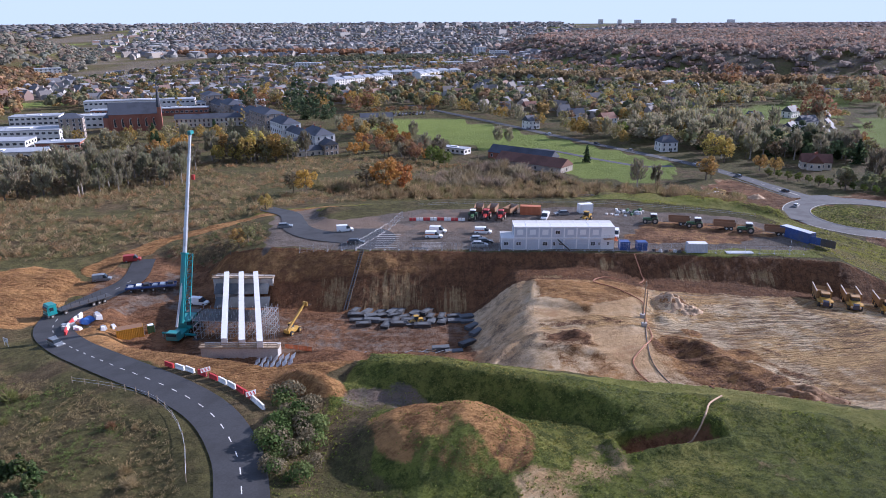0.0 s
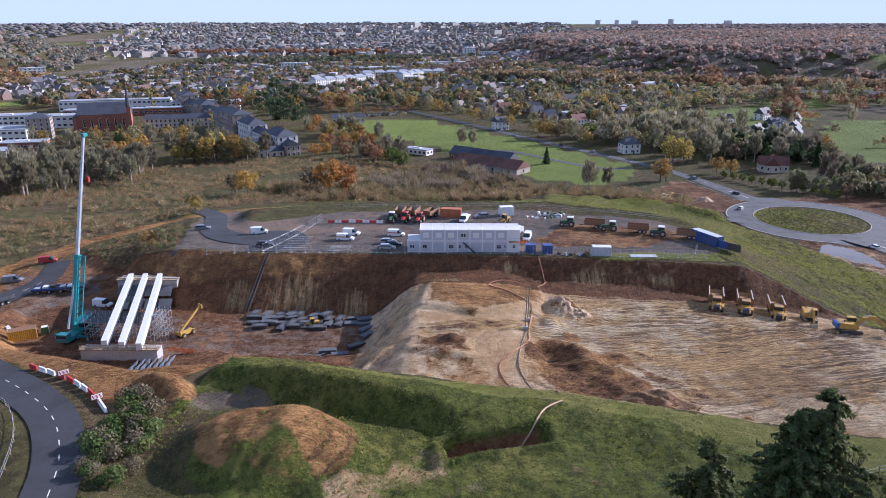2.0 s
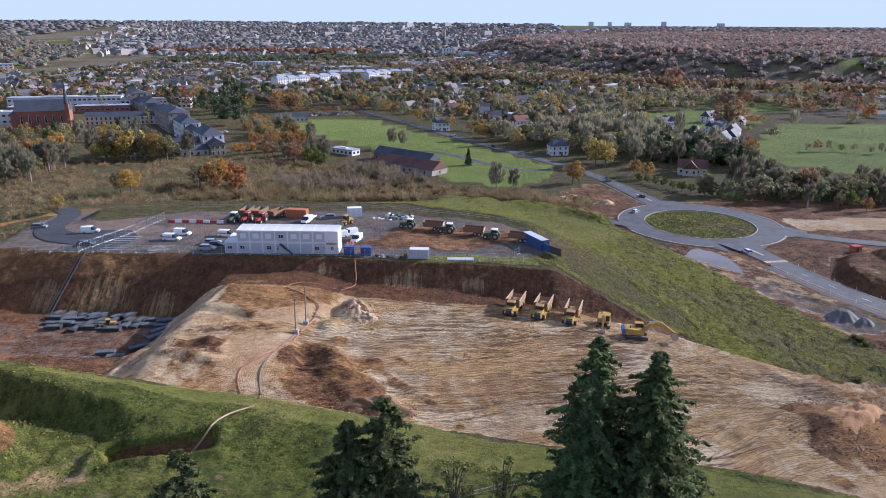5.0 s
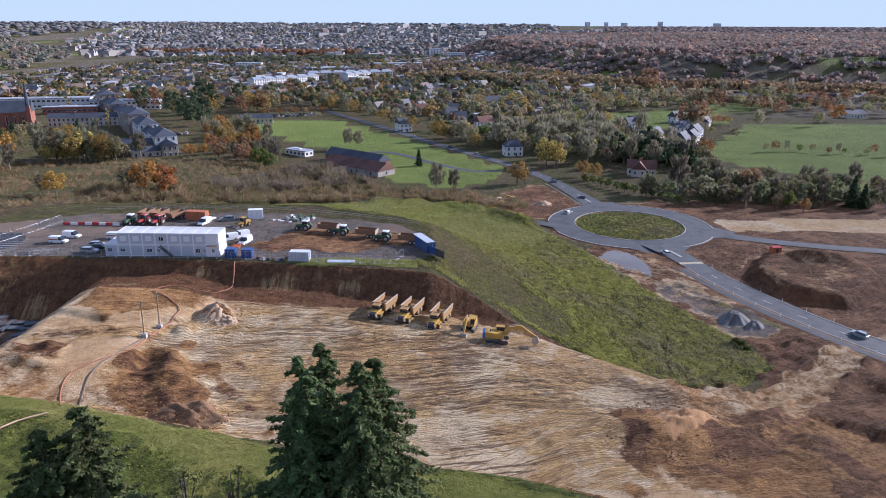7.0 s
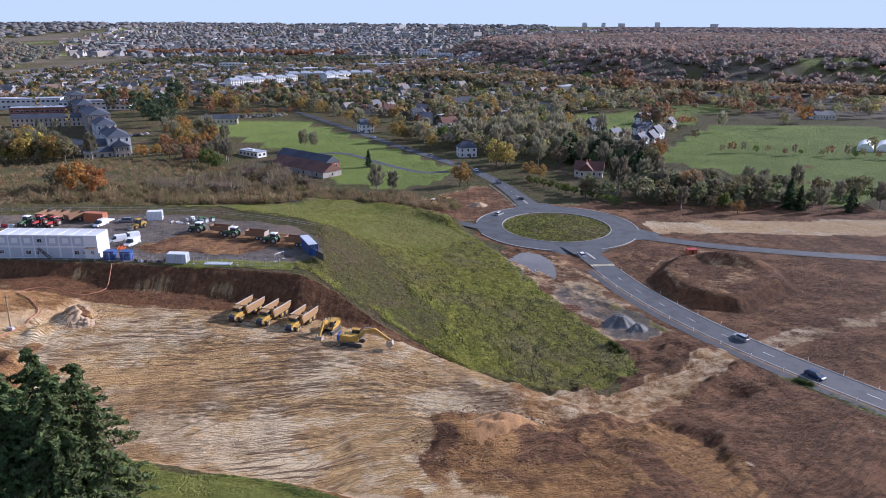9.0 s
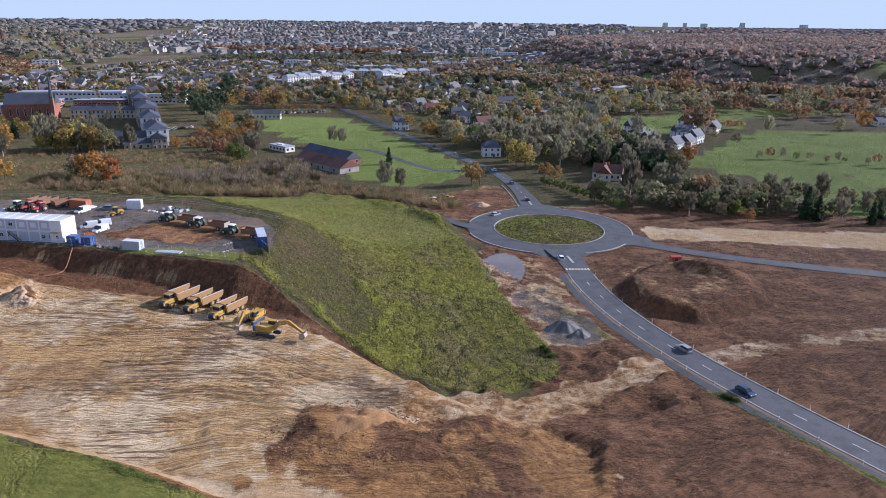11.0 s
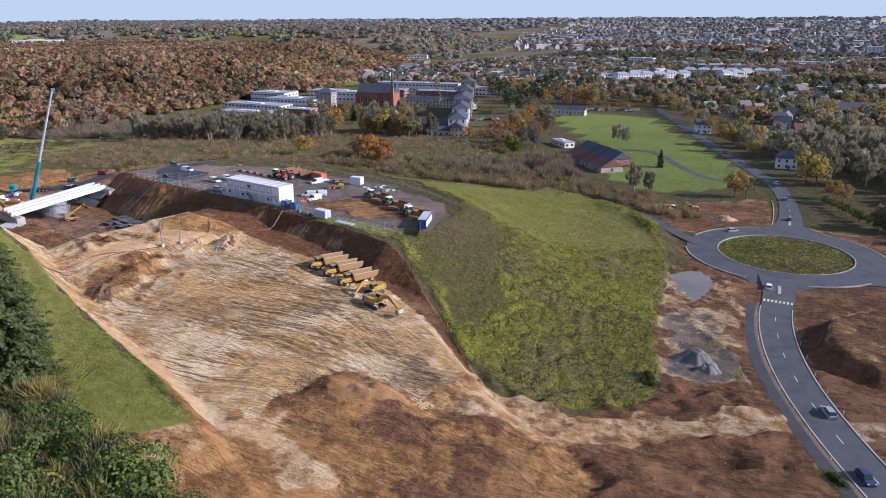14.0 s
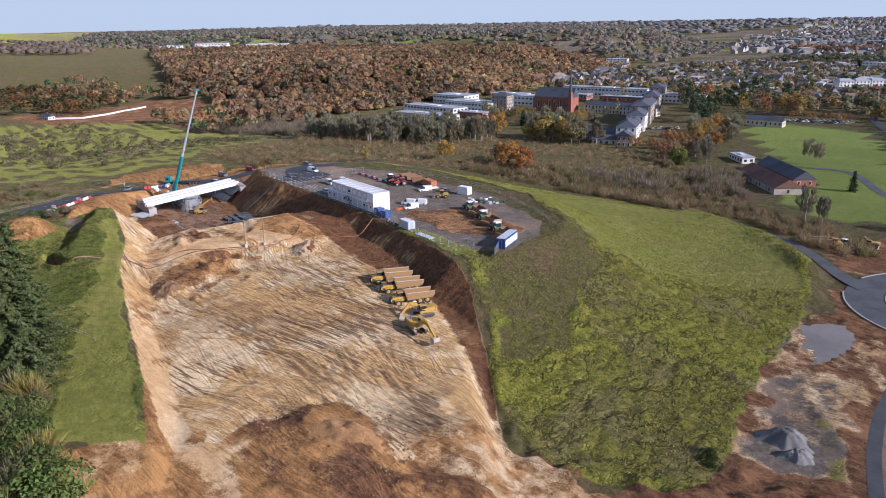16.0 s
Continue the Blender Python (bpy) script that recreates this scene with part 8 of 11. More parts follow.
for x in (-5.0, 3.6):
    for s in (-1, 1):
        o = part("outrigger", bar(bmesh.new(), (x, s * 1.2, 1.1), (x, s * 3.9, 1.1), 0.4, 0.4), M_TEAL, crane)
        part("jack", tube(bmesh.new(), (x, s * 3.8, 1.2), (x, s * 3.8, 0.15), 0.16), M_STEEL, o)
        part("jack_pad", box(bmesh.new(), x - 0.7, s * 3.8 - 0.7, 0.0, x + 0.7, s * 3.8 + 0.7, 0.16), M_DARKSTEEL, o)
part("slewing_house", loft(bmesh.new(), [(-3.2, 1.3, 1.75, 1.25, 3.6), (1.5, 1.3, 1.75, 1.2, 3.1)]), M_TEAL, crane)
part("counterweight", box(bmesh.new(), -4.6, -1.5, 1.9, -2.6, 1.5, 3.6), M_DARKSTEEL, crane)
uc = part("crane_cab", box(bmesh.new(), 0.2, 1.2, 1.9, 2.2, 2.1, 3.7, taper=0.1), M_TEAL, crane)
part("cab_glazing", box(bmesh.new(), 0.6, 1.25, 2.6, 2.26, 2.16, 3.4), M_GLASS, uc)
inv = crane.matrix_world.inverted()
foot, tip = inv @ Vector((-58.4, 142.6, -2.6)), inv @ Vector((-56.8, 155.9, 36.4))
cuts = [0.0, 0.37, 0.50, 0.62, 0.74, 0.87, 1.0]
for k in range(6):
    a, b = foot.lerp(tip, cuts[k]), foot.lerp(tip, cuts[k + 1])
    w = [1.15, 0.74, 0.68, 0.62, 0.56, 0.50][k]
    sec = part("boom_section", tube(bmesh.new(), a, b, w * 0.62, w * 0.6, 10), M_TEAL if k == 0 else M_STEEL, crane, "teal boom base" if k == 0 else "")
    part("collar", tube(bmesh.new(), b - (tip - foot).normalized() * 0.45, b, w * 0.74, w * 0.74, 10), M_TEAL if k in (0, 5) else M_STEEL, sec)
la = bmesh.new()
d = (tip - foot).normalized()
side = d.cross(Vector((0, 1, 0))).normalized()
prev = None
for k in range(11):
    p = foot.lerp(tip, 0.02 + 0.034 * k) + inv.to_3x3() @ Vector((0.75, -0.6, 0.2))
    q = p + inv.to_3x3() @ Vector((1.15, 0.3, 0))
    tube(la, p, q, 0.09, 0.09, 5)
    if prev:
        tube(la, prev[0], p, 0.13, 0.13, 5)
        tube(la, prev[1], q, 0.13, 0.13, 5)
        tube(la, prev[0], q, 0.08, 0.08, 5)
    prev = (p, q)
part("folded_jib", la, M_TEAL, crane, "teal lattice jib folded beside the boom")
part("luffing_ram", tube(bmesh.new(), foot + Vector((1.4, -0.4, -0.4)), foot.lerp(tip, 0.22) + Vector((0.4, 0, 0)), 0.28, 0.28, 10), M_STEEL, crane)
part("boom_head", box(bmesh.new(), tip.x - 0.9, tip.y - 0.35, tip.z - 0.2, tip.x + 0.5, tip.y + 0.35, tip.z + 0.5), M_TEAL, crane)
part("hoist_rope", tube(bmesh.new(), tip + Vector((0.6, 0, 0)), tip + Vector((0.8, 0, -9.0)), 0.035, 0.035, 4), M_DARKSTEEL, crane)
part("hook_block", box(bmesh.new(), tip.x + 0.5, tip.y - 0.3, tip.z - 10.1, tip.x + 1.1, tip.y + 0.3, tip.z - 9.0), M_RED, crane)

# ---- the bridge under construction ----
for k in range(3):
    a, b = Vector((-44.2 + 3.65 * k, 127.2 - 0.6 * k, 1.0)), Vector((-54.7 + 3.5 * k, 164.4 + 0.1 * k, 1.5))
    u = (b - a).normalized()
    s = Vector((u.y, -u.x, 0))
    ob = thing("bridge_beam", "long white steel bridge beam on temporary supports", "bridge beam", Matrix.Translation(a), "bridge beams")
    mid = (b - a) * 0.52
    for p, q in ((Vector((0, 0, 0)), mid - u * 0.05), (mid + u * 0.05, b - a)):
        bm = bmesh.new()
        bar(bm, p + Vector((0, 0, -0.1)), q + Vector((0, 0, -0.1)), 1.15, 0.1)
        part("top_plate", bm, M_BEAM, ob)
        for sg in (-1, 1):
            part("web", bar(bmesh.new(), p + s * 0.46 * sg + Vector((0, 0, -0.85)), q + s * 0.46 * sg + Vector((0, 0, -0.85)), 0.05, 1.4), M_BEAM, ob)
        part("bottom_plate", bar(bmesh.new(), p + Vector((0, 0, -1.56)), q + Vector((0, 0, -1.56)), 1.08, 0.06), M_BEAM, ob)
    for f in (0.0, 1.0):
        part("end_stiffener", box(bmesh.new(), *(u * (b - a).length * f - Vector((0.6, 0.04, 1.5))), *(u * (b - a).length * f + Vector((0.6, 0.04, -0.1)))), M_BEAM, ob)
for x0, y0, x1, y1, z0, z1, name in [(-48.6, 126.2, -33.6, 128.8, -6.2, -0.65, "near"), (-58, 163.8, -43.5, 167.2, -5.5, -0.1, "far")]:
    ob = thing("abutment", "grey concrete bridge abutment with a timber guard rail", "abutment", None, "bridge abutments")
    part("wall", box(bmesh.new(), x0, y0, z0, x1, y1, z1 - 0.02), M_CONC, ob)
    part("bearing_seat", box(bmesh.new(), x0 - 0.3, y0 - 0.25, z1, x1 + 0.3, y0 + 1.4, z1 + 0.22), M_WOOD, ob)
    for k in range(9):
        x = x0 + (x1 - x0) * k / 8
        part("rail_post", bar(bmesh.new(), (x, y0 - 0.1, z1), (x, y0 - 0.1, z1 + 1.1), 0.08, 0.08), M_WOOD, ob)
    for zz in (0.55, 1.05):
        part("rail", bar(bmesh.new(), (x0, y0 - 0.1, z1 + zz), (x1, y0 - 0.1, z1 + zz), 0.06, 0.14), M_WOOD, ob)
for i in range(4):
    for j in range(2):
        sheet = thing("cover_sheet", "dark grey sheet laid on the cut slope", "sheet", pose(-55.5 + i * 3.3 + j * 0.9, 161.6 - j * 3.4, -2.0 - j * 2.1, 32, 0, 4), "sheets on the slope")
        part("sheet", box(bmesh.new(), -1.5, -1.6, 0, 1.5, 1.6, 0.1), mat("grey_sheet", (0.11, 0.122, 0.135), rough=0.8, scale=1) if (i, j) == (0, 0) else bpy.data.materials["grey_sheet"], sheet)


def scaffold(label, x0, y0, z0, nx, ny, nz, bay, lift_h, m, deck=True):
    """Standards, ledgers, braces and a plank deck."""
    ob = thing("scaffold", label, "scaffold", m)
    for i in range(nx + 1):
        for j in range(ny + 1):
            part("standard", tube(bmesh.new(), (i * bay, j * bay, 0), (i * bay, j * bay, nz * lift_h + 0.9), 0.055, 0.055, 5), M_STEEL, ob)
    for k in range(1, nz + 1):
        bm = bmesh.new()
        for j in range(ny + 1):
            tube(bm, (0, j * bay, k * lift_h), (nx * bay, j * bay, k * lift_h), 0.05, 0.05, 5)
        for i in range(nx + 1):
            tube(bm, (i * bay, 0, k * lift_h), (i * bay, ny * bay, k * lift_h), 0.05, 0.05, 5)
        part("ledger_frame", bm, M_STEEL, ob)
        bm = bmesh.new()
        for i in range(nx):
            tube(bm, (i * bay, 0, (k - 1) * lift_h), ((i + 1) * bay, 0, k * lift_h), 0.04, 0.04, 5)
            tube(bm, (i * bay, ny * bay, k * lift_h), ((i + 1) * bay, ny * bay, (k - 1) * lift_h), 0.04, 0.04, 5)
        part("brace", bm, M_STEEL, ob)
    if deck:
        for j in range(ny * 3):
            part("plank", box(bmesh.new(), 0, j * bay / 3 + 0.03, nz * lift_h + 0.06, nx * bay, (j + 1) * bay / 3 - 0.03, nz * lift_h + 0.11), M_DARKSTEEL, ob)
    return ob


scaffold("steel scaffold tower carrying the bridge beams", 0, 0, 0, 9, 4, 3, 1.6, 1.4, pose(-55.5, 141.5, -5.8, 0, 0, -3))
scaffold("slender scaffold stair tower beside the beams", 0, 0, 0, 2, 3, 4, 1.3, 1.45, pose(-40.6, 141.2, -5.8, 0, 0, -3), False)

# ---- stores in the bridge pit ----
def formwork(m, w, l, label, tone):
    ob = thing("formwork_stack", label, "formwork", m, "stacked formwork")
    for k in range(3):
        part("panel", box(bmesh.new(), -l / 2, -w / 2, 0.12 + 0.28 * k, l / 2, w / 2, 0.32 + 0.28 * k), tone, ob)
    for s in (-1, 1):
        part("bearer", bar(bmesh.new(), (s * l * 0.35, -w / 2, 0.06), (s * l * 0.35, w / 2, 0.06), 0.12, 0.11), M_WOOD, ob)
    part("cover", box(bmesh.new(), -l * 0.3, -w * 0.35, 0.88, l * 0.3, w * 0.2, 0.93), bpy.data.materials["grey_sheet"], ob)
    return ob


stacks = [formwork(pose(-22, 153.6, ground_z(-22, 153.6) + 0.02), 1.6, 3.9, "stacked dark formwork panels on timber bearers", M_DARKSTEEL),
          formwork(pose(-18, 150.6, ground_z(-18, 150.6) + 0.02, 0, 0, -4), 1.5, 3.6, "stacked grey formwork panels under a sheet", bpy.data.materials["grey_sheet"]),
          formwork(pose(-27.6, 132.4, ground_z(-27.6, 132.4) + 0.02, 0, 0, 3), 1.5, 4.6, "low stack of pale wall panels", M_CONC)]
for row, (y0, n, lean) in enumerate([(156.0, 9, 60), (153.4, 10, 20), (150.8, 10, 2), (148.6, 6, 4)]):
    for k in range(n):
        x, y = -22.5 + k * 2.75 + row * 0.8 + RNG.uniform(-0.4, 0.4), y0 - 0.05 * k + RNG.uniform(-0.4, 0.4)
        if (row, k) not in ((1, 0), (2, 1)) and RNG.rand() > 0.08:
            c = copy_thing(stacks[RNG.choice(2, p=[0.65, 0.35])], pose(x, y, ground_z(x, y) + 0.02, 0, 0, RNG.choice([lean, lean, 78]) + RNG.uniform(-5, 5)))
            c.scale = (RNG.uniform(0.72, 0.98), RNG.uniform(0.85, 1.25), RNG.uniform(0.5, 1.0))
for x, y, a in [(-22.4, 132.0, 4), (-16.8, 131.8, -3), (-11.0, 132.2, 5), (-5.0, 132.8, -4), (0.6, 134.2, 10), (3.4, 138.6, 40), (5.4, 142.6, 52), (4.6, 146.4, 48), (-2.2, 136.0, 8)]:
    copy_thing(stacks[RNG.randint(3)], pose(x, y, ground_z(x, y) + 0.02, 0, 0, a))
for k in range(16):
    x, y = -24 + k * 1.55, 130.9 - k * 0.15
    ob = thing("prop", "loose steel prop leaning on the bank", "prop", pose(x, y, ground_z(x, y), 0, 0, RNG.uniform(-30, 30)), "loose props")
    part("shaft", bar(bmesh.new(), (-0.9, 0, 0.08), (0.9, 0, 0.5), 0.12, 0.12), M_WOOD if k % 2 else M_STEEL, ob)
for k in range(14):
    x, y = -37.0 + (k % 7) * 1.05, 121.6 + (k // 7) * 2.3 + (k % 7) * 0.35
    ob = thing("scaffold_bundle", "bundle of galvanised scaffold frames on the soil", "scaffold parts", pose(x, y, ground_z(x, y), 0, 0, 12 + RNG.uniform(-8, 8)), "scaffold bundles")
    for j in range(5):
        part("frame", bar(bmesh.new(), (-0.45 + 0.2 * j, -0.95, 0.1 + 0.16 * j), (-0.4 + 0.2 * j, 0.95, 0.3 + 0.16 * j), 0.12, 0.1), M_STEEL, ob)
net = thing("safety_netting", "orange plastic safety netting beside the abutment", "netting", pose(-30.4, 129.8, ground_z(-30.4, 129.8), 0, 0, -14))
for k in range(7):
    part("net_post", bar(bmesh.new(), (-3 + k, 0, 0), (-3 + k, 0, 1.1), 0.06, 0.06), M_WOOD, net)
for k in range(5):
    part("net_band", box(bmesh.new(), -3, -0.02, 0.15 + 0.2 * k, 3, 0.02, 0.29 + 0.2 * k), M_MESH, net)


def container(label, m, paint, l=6.06, w=2.44, h=2.6, roof=None, name="container"):
    """A ribbed steel box with corner posts and doors."""
    ob = thing(name, label, "container", m)
    b = bmesh.new()
    n = int(l / 0.36)
    plan = []
    for k in range(n):   # corrugated long sides, as one skin
        x = 0.1 + k * (l - 0.2) / n
        s = (l - 0.2) / n
        plan += [(x, 0.07), (x + s * 0.35, 0.07), (x + s * 0.5, 0.02), (x + s * 0.85, 0.02)]
    plan += [(u, w - v) for u, v in plan[::-1]]
    low, high = [[b.verts.new((u, v, z)) for u, v in plan] for z in (0.12, h - 0.06)]
    b.faces.new(low[::-1])
    b.faces.new(high)
    for k in range(len(plan)):
        b.faces.new((low[k], low[(k + 1) % len(plan)], high[(k + 1) % len(plan)], high[k]))
    body = part("body", b, paint, ob)
    fr = bmesh.new()
    for x in (0, l - 0.12):
        for y in (0, w - 0.12):
            box(fr, x, y, 0, x + 0.12, y + 0.12, h)
    for y in (0, w - 0.12):
        box(fr, 0.12, y, 0, l - 0.12, y + 0.12, 0.14)
        box(fr, 0.12, y, h - 0.12, l - 0.12, y + 0.12, h)
    part("frame", fr, paint, ob)
    part("roof", box(bmesh.new(), 0.1, 0.1, h - 0.05, l - 0.1, w - 0.1, h + 0.03), roof or paint, ob)
    for k in range(2):
        d = part("door", box(bmesh.new(), l - 0.03, 0.15 + k * (w / 2 - 0.08), 0.15, l + 0.03, w / 2 - 0.03 + k * (w / 2 - 0.12), h - 0.15), paint, ob)
        part("lock_rod", tube(bmesh.new(), (l + 0.06, w / 2 - 0.35 + 0.7 * k, 0.2), (l + 0.06, w / 2 - 0.35 + 0.7 * k, h - 0.2), 0.03, 0.03, 5), M_STEEL, d)
    return ob


container("yellow site container with rusty roof", pose(-71.4, 139.6, ground_z(-68.8, 141.8) + 0.02, 0, 0, 28), mat("amber_paint", (0.66, 0.33, 0.03), (0.50, 0.25, 0.03), 0.55, scale=0.8, bump_by=0.05), 5.4, 2.4, 2.5, M_RUSTBED)
container("small dark green tank box beside the container", pose(-66.4, 143.6, ground_z(-66, 144) + 0.02, 0, 0, 28), M_GREENP, 1.4, 1.4, 1.9, M_WHITE)
container("orange steel container at the compound's edge", pose(20.2, 205.0, CZ, 0, 0, -8), M_ORANGE, 6.06, 2.44, 2.6)
container("white cargo box on the gravel", pose(38.0, 206.4, CZ, 0, 0, 12), M_WHITE, 4.2, 2.3, 2.7)
container("navy blue store box beside the cabins", pose(42.0, 170.9, CZ, 0, 0, 0), M_BLUE, 2.5, 2.2, 2.2)
container("navy blue store box with an open side", pose(46.2, 170.6, CZ, 0, 0, 0), M_BLUE, 2.5, 2.2, 2.2)
container("grey steel tool container near the fence", pose(58.2, 168.9, ground_z(60, 170), 0, 0, -2), M_PANEL, 4.8, 2.3, 2.3, M_ROOF_W)
container("long blue container at the compound's corner", pose(87.2, 184.2, ground_z(89, 182), 0, 0, -64), M_BLUE, 9.0, 2.44, 2.7, M_PANEL)
hb = thing("hoarding", "blue and white site hoarding of upright panels", "hoarding", pose(91.8, 176.4, ground_z(93, 174), 0, 0, -52))
for k in range(5):
    part("panel", box(bmesh.new(), k * 1.25, -0.05, 0.1, k * 1.25 + 1.2, 0.05, 2.0), M_BLUE if k < 2 else M_DARKSTEEL, hb)
    part("post", bar(bmesh.new(), (k * 1.25, 0.1, 0), (k * 1.25, 0.1, 2.1), 0.1, 0.1), M_STEEL, hb)
for k in range(9):
    part("sign_panel", box(bmesh.new(), 0.3 + k * 0.95, 2.46, 0.5, 1.1 + k * 0.95, 2.5, 2.2), M_WHITE, bpy.data.objects["container.007"], "white lettered panel")
tarp = thing("tarpaulin_heap", "blue tarpaulin over a heap of materials", "tarpaulin", pose(-80.4, 146.2, ground_z(-80.4, 146.2), 0, 0, 20))
bm = bmesh.new()
bmesh.ops.create_icosphere(bm, subdivisions=3, radius=1.0)
for v in bm.verts:
    v.co = Vector((v.co.x * 2.0, v.co.y * 1.3, max(v.co.z, -0.1) * 1.3)) * (1 + 0.12 * math.sin(v.co.x * 7 + v.co.y * 5))
part("sheet", bm, M_TARP, tarp)
for k in range(12):
    x, y = -85 + RNG.uniform(0, 12), 143 + RNG.uniform(-2, 7)
    ob = thing("building_rubble", "pale bags and broken materials in a pile", "rubble", pose(x, y, ground_z(x, y), RNG.uniform(-10, 10), RNG.uniform(-10, 10), RNG.uniform(0, 180)), "bags and rubble")
    part("bag", box(bmesh.new(), -0.7, -0.5, -0.05, 0.7, 0.5, 0.6 + RNG.uniform(0, 0.5), taper=0.15), [M_WHITE, M_CONC, M_WHITEPLASTIC, M_STEEL][k % 4], ob)

# ---- site cabins ----
MW, MH, MD = 3.12, 2.85, 6.0


def cabin(m, label, windows, shutters=(), end_wall=False, rail=False):
    """One site cabin: frame, wall panels, roof, and the openings on its front."""
    ob = thing("site_cabin", label, "cabin", m, "stacked site cabins")
    part("wall_panel", box(bmesh.new(), 0.05, 0.05, 0.16, MW - 0.05, MD - 0.05, MH - 0.1), M_WHITE if end_wall else M_PANEL, ob)
    fr = bmesh.new()
    for x in (0, MW - 0.16):
        for y in (0, MD - 0.16):
            box(fr, x, y, 0, x + 0.16, y + 0.16, MH)
    for y in (0, MD - 0.16):
        box(fr, 0.16, y, 0, MW - 0.16, y + 0.16, 0.18)
        box(fr, 0.16, y, MH - 0.2, MW - 0.16, y + 0.16, MH)
    for x in (0, MW - 0.16):
        box(fr, x, 0.16, MH - 0.2, x + 0.16, MD - 0.16, MH)
        box(fr, x, 0.16, 0, x + 0.16, MD - 0.16, 0.18)
    part("frame", fr, M_WHITE, ob)
    roof = part("roof", box(bmesh.new(), 0.04, -0.06, MH, MW - 0.04, MD + 0.06, MH + 0.1), M_ROOF_W, ob)
    part("roof_seam", box(bmesh.new(), -0.06, -0.06, MH + 0.02, 0.06, MD + 0.06, MH + 0.16), M_WHITE, roof)
    for x, w, z0, z1 in windows:
        wd = part("window", box(bmesh.new(), x, 0.0, z0, x + w, 0.06, z1), M_WHITE, ob)
        part("pane", box(bmesh.new(), x + 0.07, -0.02, z0 + 0.07, x + w / 2 - 0.04, 0.05, z1 - 0.07), M_GLASS, wd)
        part("pane", box(bmesh.new(), x + w / 2 + 0.04, -0.02, z0 + 0.07, x + w - 0.07, 0.05, z1 - 0.07), M_GLASS, wd)
    for x, w in shutters:
        part("shutter", box(bmesh.new(), x, 0.0, 0.9, x + w, 0.05, 2.2), M_WHITE, ob, "closed white roller shutter")
    return ob


low_win = {0: [(0.6, 1.2, 1.1, 2.0)], 1: [(0.6, 1.2, 1.1, 2.0)], 3: [(0.9, 1.3, 1.0, 2.0)], 4: [(0.3, 0.7, 1.0, 2.0), (1.9, 1.0, 1.2, 1.8)], 7: [(0.4, 1.2, 1.0, 2.0), (2.3, 0.6, 1.1, 2.0)], 8: [(1.3, 0.7, 1.1, 2.0)]}
for k in range(9):
    cabin(pose(12.5 + k * MW, 171.6, CZ + 0.05), "pale grey ground-floor site cabin with white frame", low_win.get(k, []), (), k == 8)
for k in range(8):
    win = [(0.9, 1.2, 1.0, 2.0)] if k == 3 else []
    sh = [(0.8, 1.5)] if k in (0, 1, 2, 4, 5, 6) else []
    cabin(pose(12.5 + (k + 1) * MW, 171.6, CZ + 0.05 + MH + 0.12), "pale grey upper site cabin with a light sheet roof", win, sh, k == 7)
st = thing("outside_stair", "dark steel stair against the cabin front", "stair", pose(26.4, 171.0, CZ))
for s in (0, 0.9):
    part("stringer", bar(bmesh.new(), (0, -s, 3.0), (3.2, -s, 0.1), 0.06, 0.2), M_DARKSTEEL, st)
for k in range(14):
    part("tread", box(bmesh.new(), 0.1 + k * 0.22, -0.9, 2.85 - k * 0.2, 0.36 + k * 0.22, 0, 2.89 - k * 0.2), M_DARKSTEEL, st)
part("handrail", bar(bmesh.new(), (0, -0.95, 4.0), (3.2, -0.95, 1.1), 0.05, 0.05), M_STEEL, st)
bal = thing("landing", "small rusty steel landing at the cabin roof's end", "landing", pose(37.8, 170.6, CZ + MH + 0.1))
part("floor_plate", box(bmesh.new(), 0, -0.1, 0, 2.6, 0.95, 0.08), M_RUSTBED, bal)
for k in range(5):
    part("rail_post", bar(bmesh.new(), (k * 0.65, -0.08, 0.08), (k * 0.65, -0.08, 1.15), 0.05, 0.05), M_STEEL, bal)
part("rail", bar(bmesh.new(), (0, -0.08, 1.15), (2.6, -0.08, 1.15), 0.05, 0.05), M_STEEL, bal)


# ---- fences and barriers ----
def fence_panel(m, group, label="galvanised mesh fence panel on concrete feet"):
    ob = thing("fence_panel", label, "fence", m, group)
    fr = bmesh.new()
    for x in (0.0, 3.4):
        tube(fr, (x, 0, 0.1), (x, 0, 2.0), 0.026, 0.026, 5)
    for z in (0.15, 1.95):
        tube(fr, (0, 0, z), (3.4, 0, z), 0.02, 0.02, 5)
    part("frame", fr, M_STEEL, ob)
    wire = bmesh.new()
    for k in range(1, 12):
        tube(wire, (k * 3.4 / 12, 0, 0.15), (k * 3.4 / 12, 0, 1.95), 0.005, 0.005, 3)
    for k in range(1, 5):
        tube(wire, (0, 0, 0.15 + k * 0.36), (3.4, 0, 0.15 + k * 0.36), 0.005, 0.005, 3)
    part("mesh", wire, M_STEEL, ob)
    for x in (0.0, 3.4):
        part("foot", box(bmesh.new(), x - 0.12, -0.35, 0, x + 0.12, 0.35, 0.13), M_CONC, ob)
    return ob


f0 = None
def fence_run(a, b, group):
    global f0
    a, b = np.array(a, float), np.array(b, float)
    n = max(1, int(np.linalg.norm(b - a) / 3.5))
    ang = math.degrees(math.atan2(*(b - a)[::-1]))
    for k in range(n):
        p = a + (b - a) * k / n
        m = pose(p[0], p[1], ground_z(*p), 0, 0, ang)
        f0 = copy_thing(f0, m) if f0 else fence_panel(m, group)


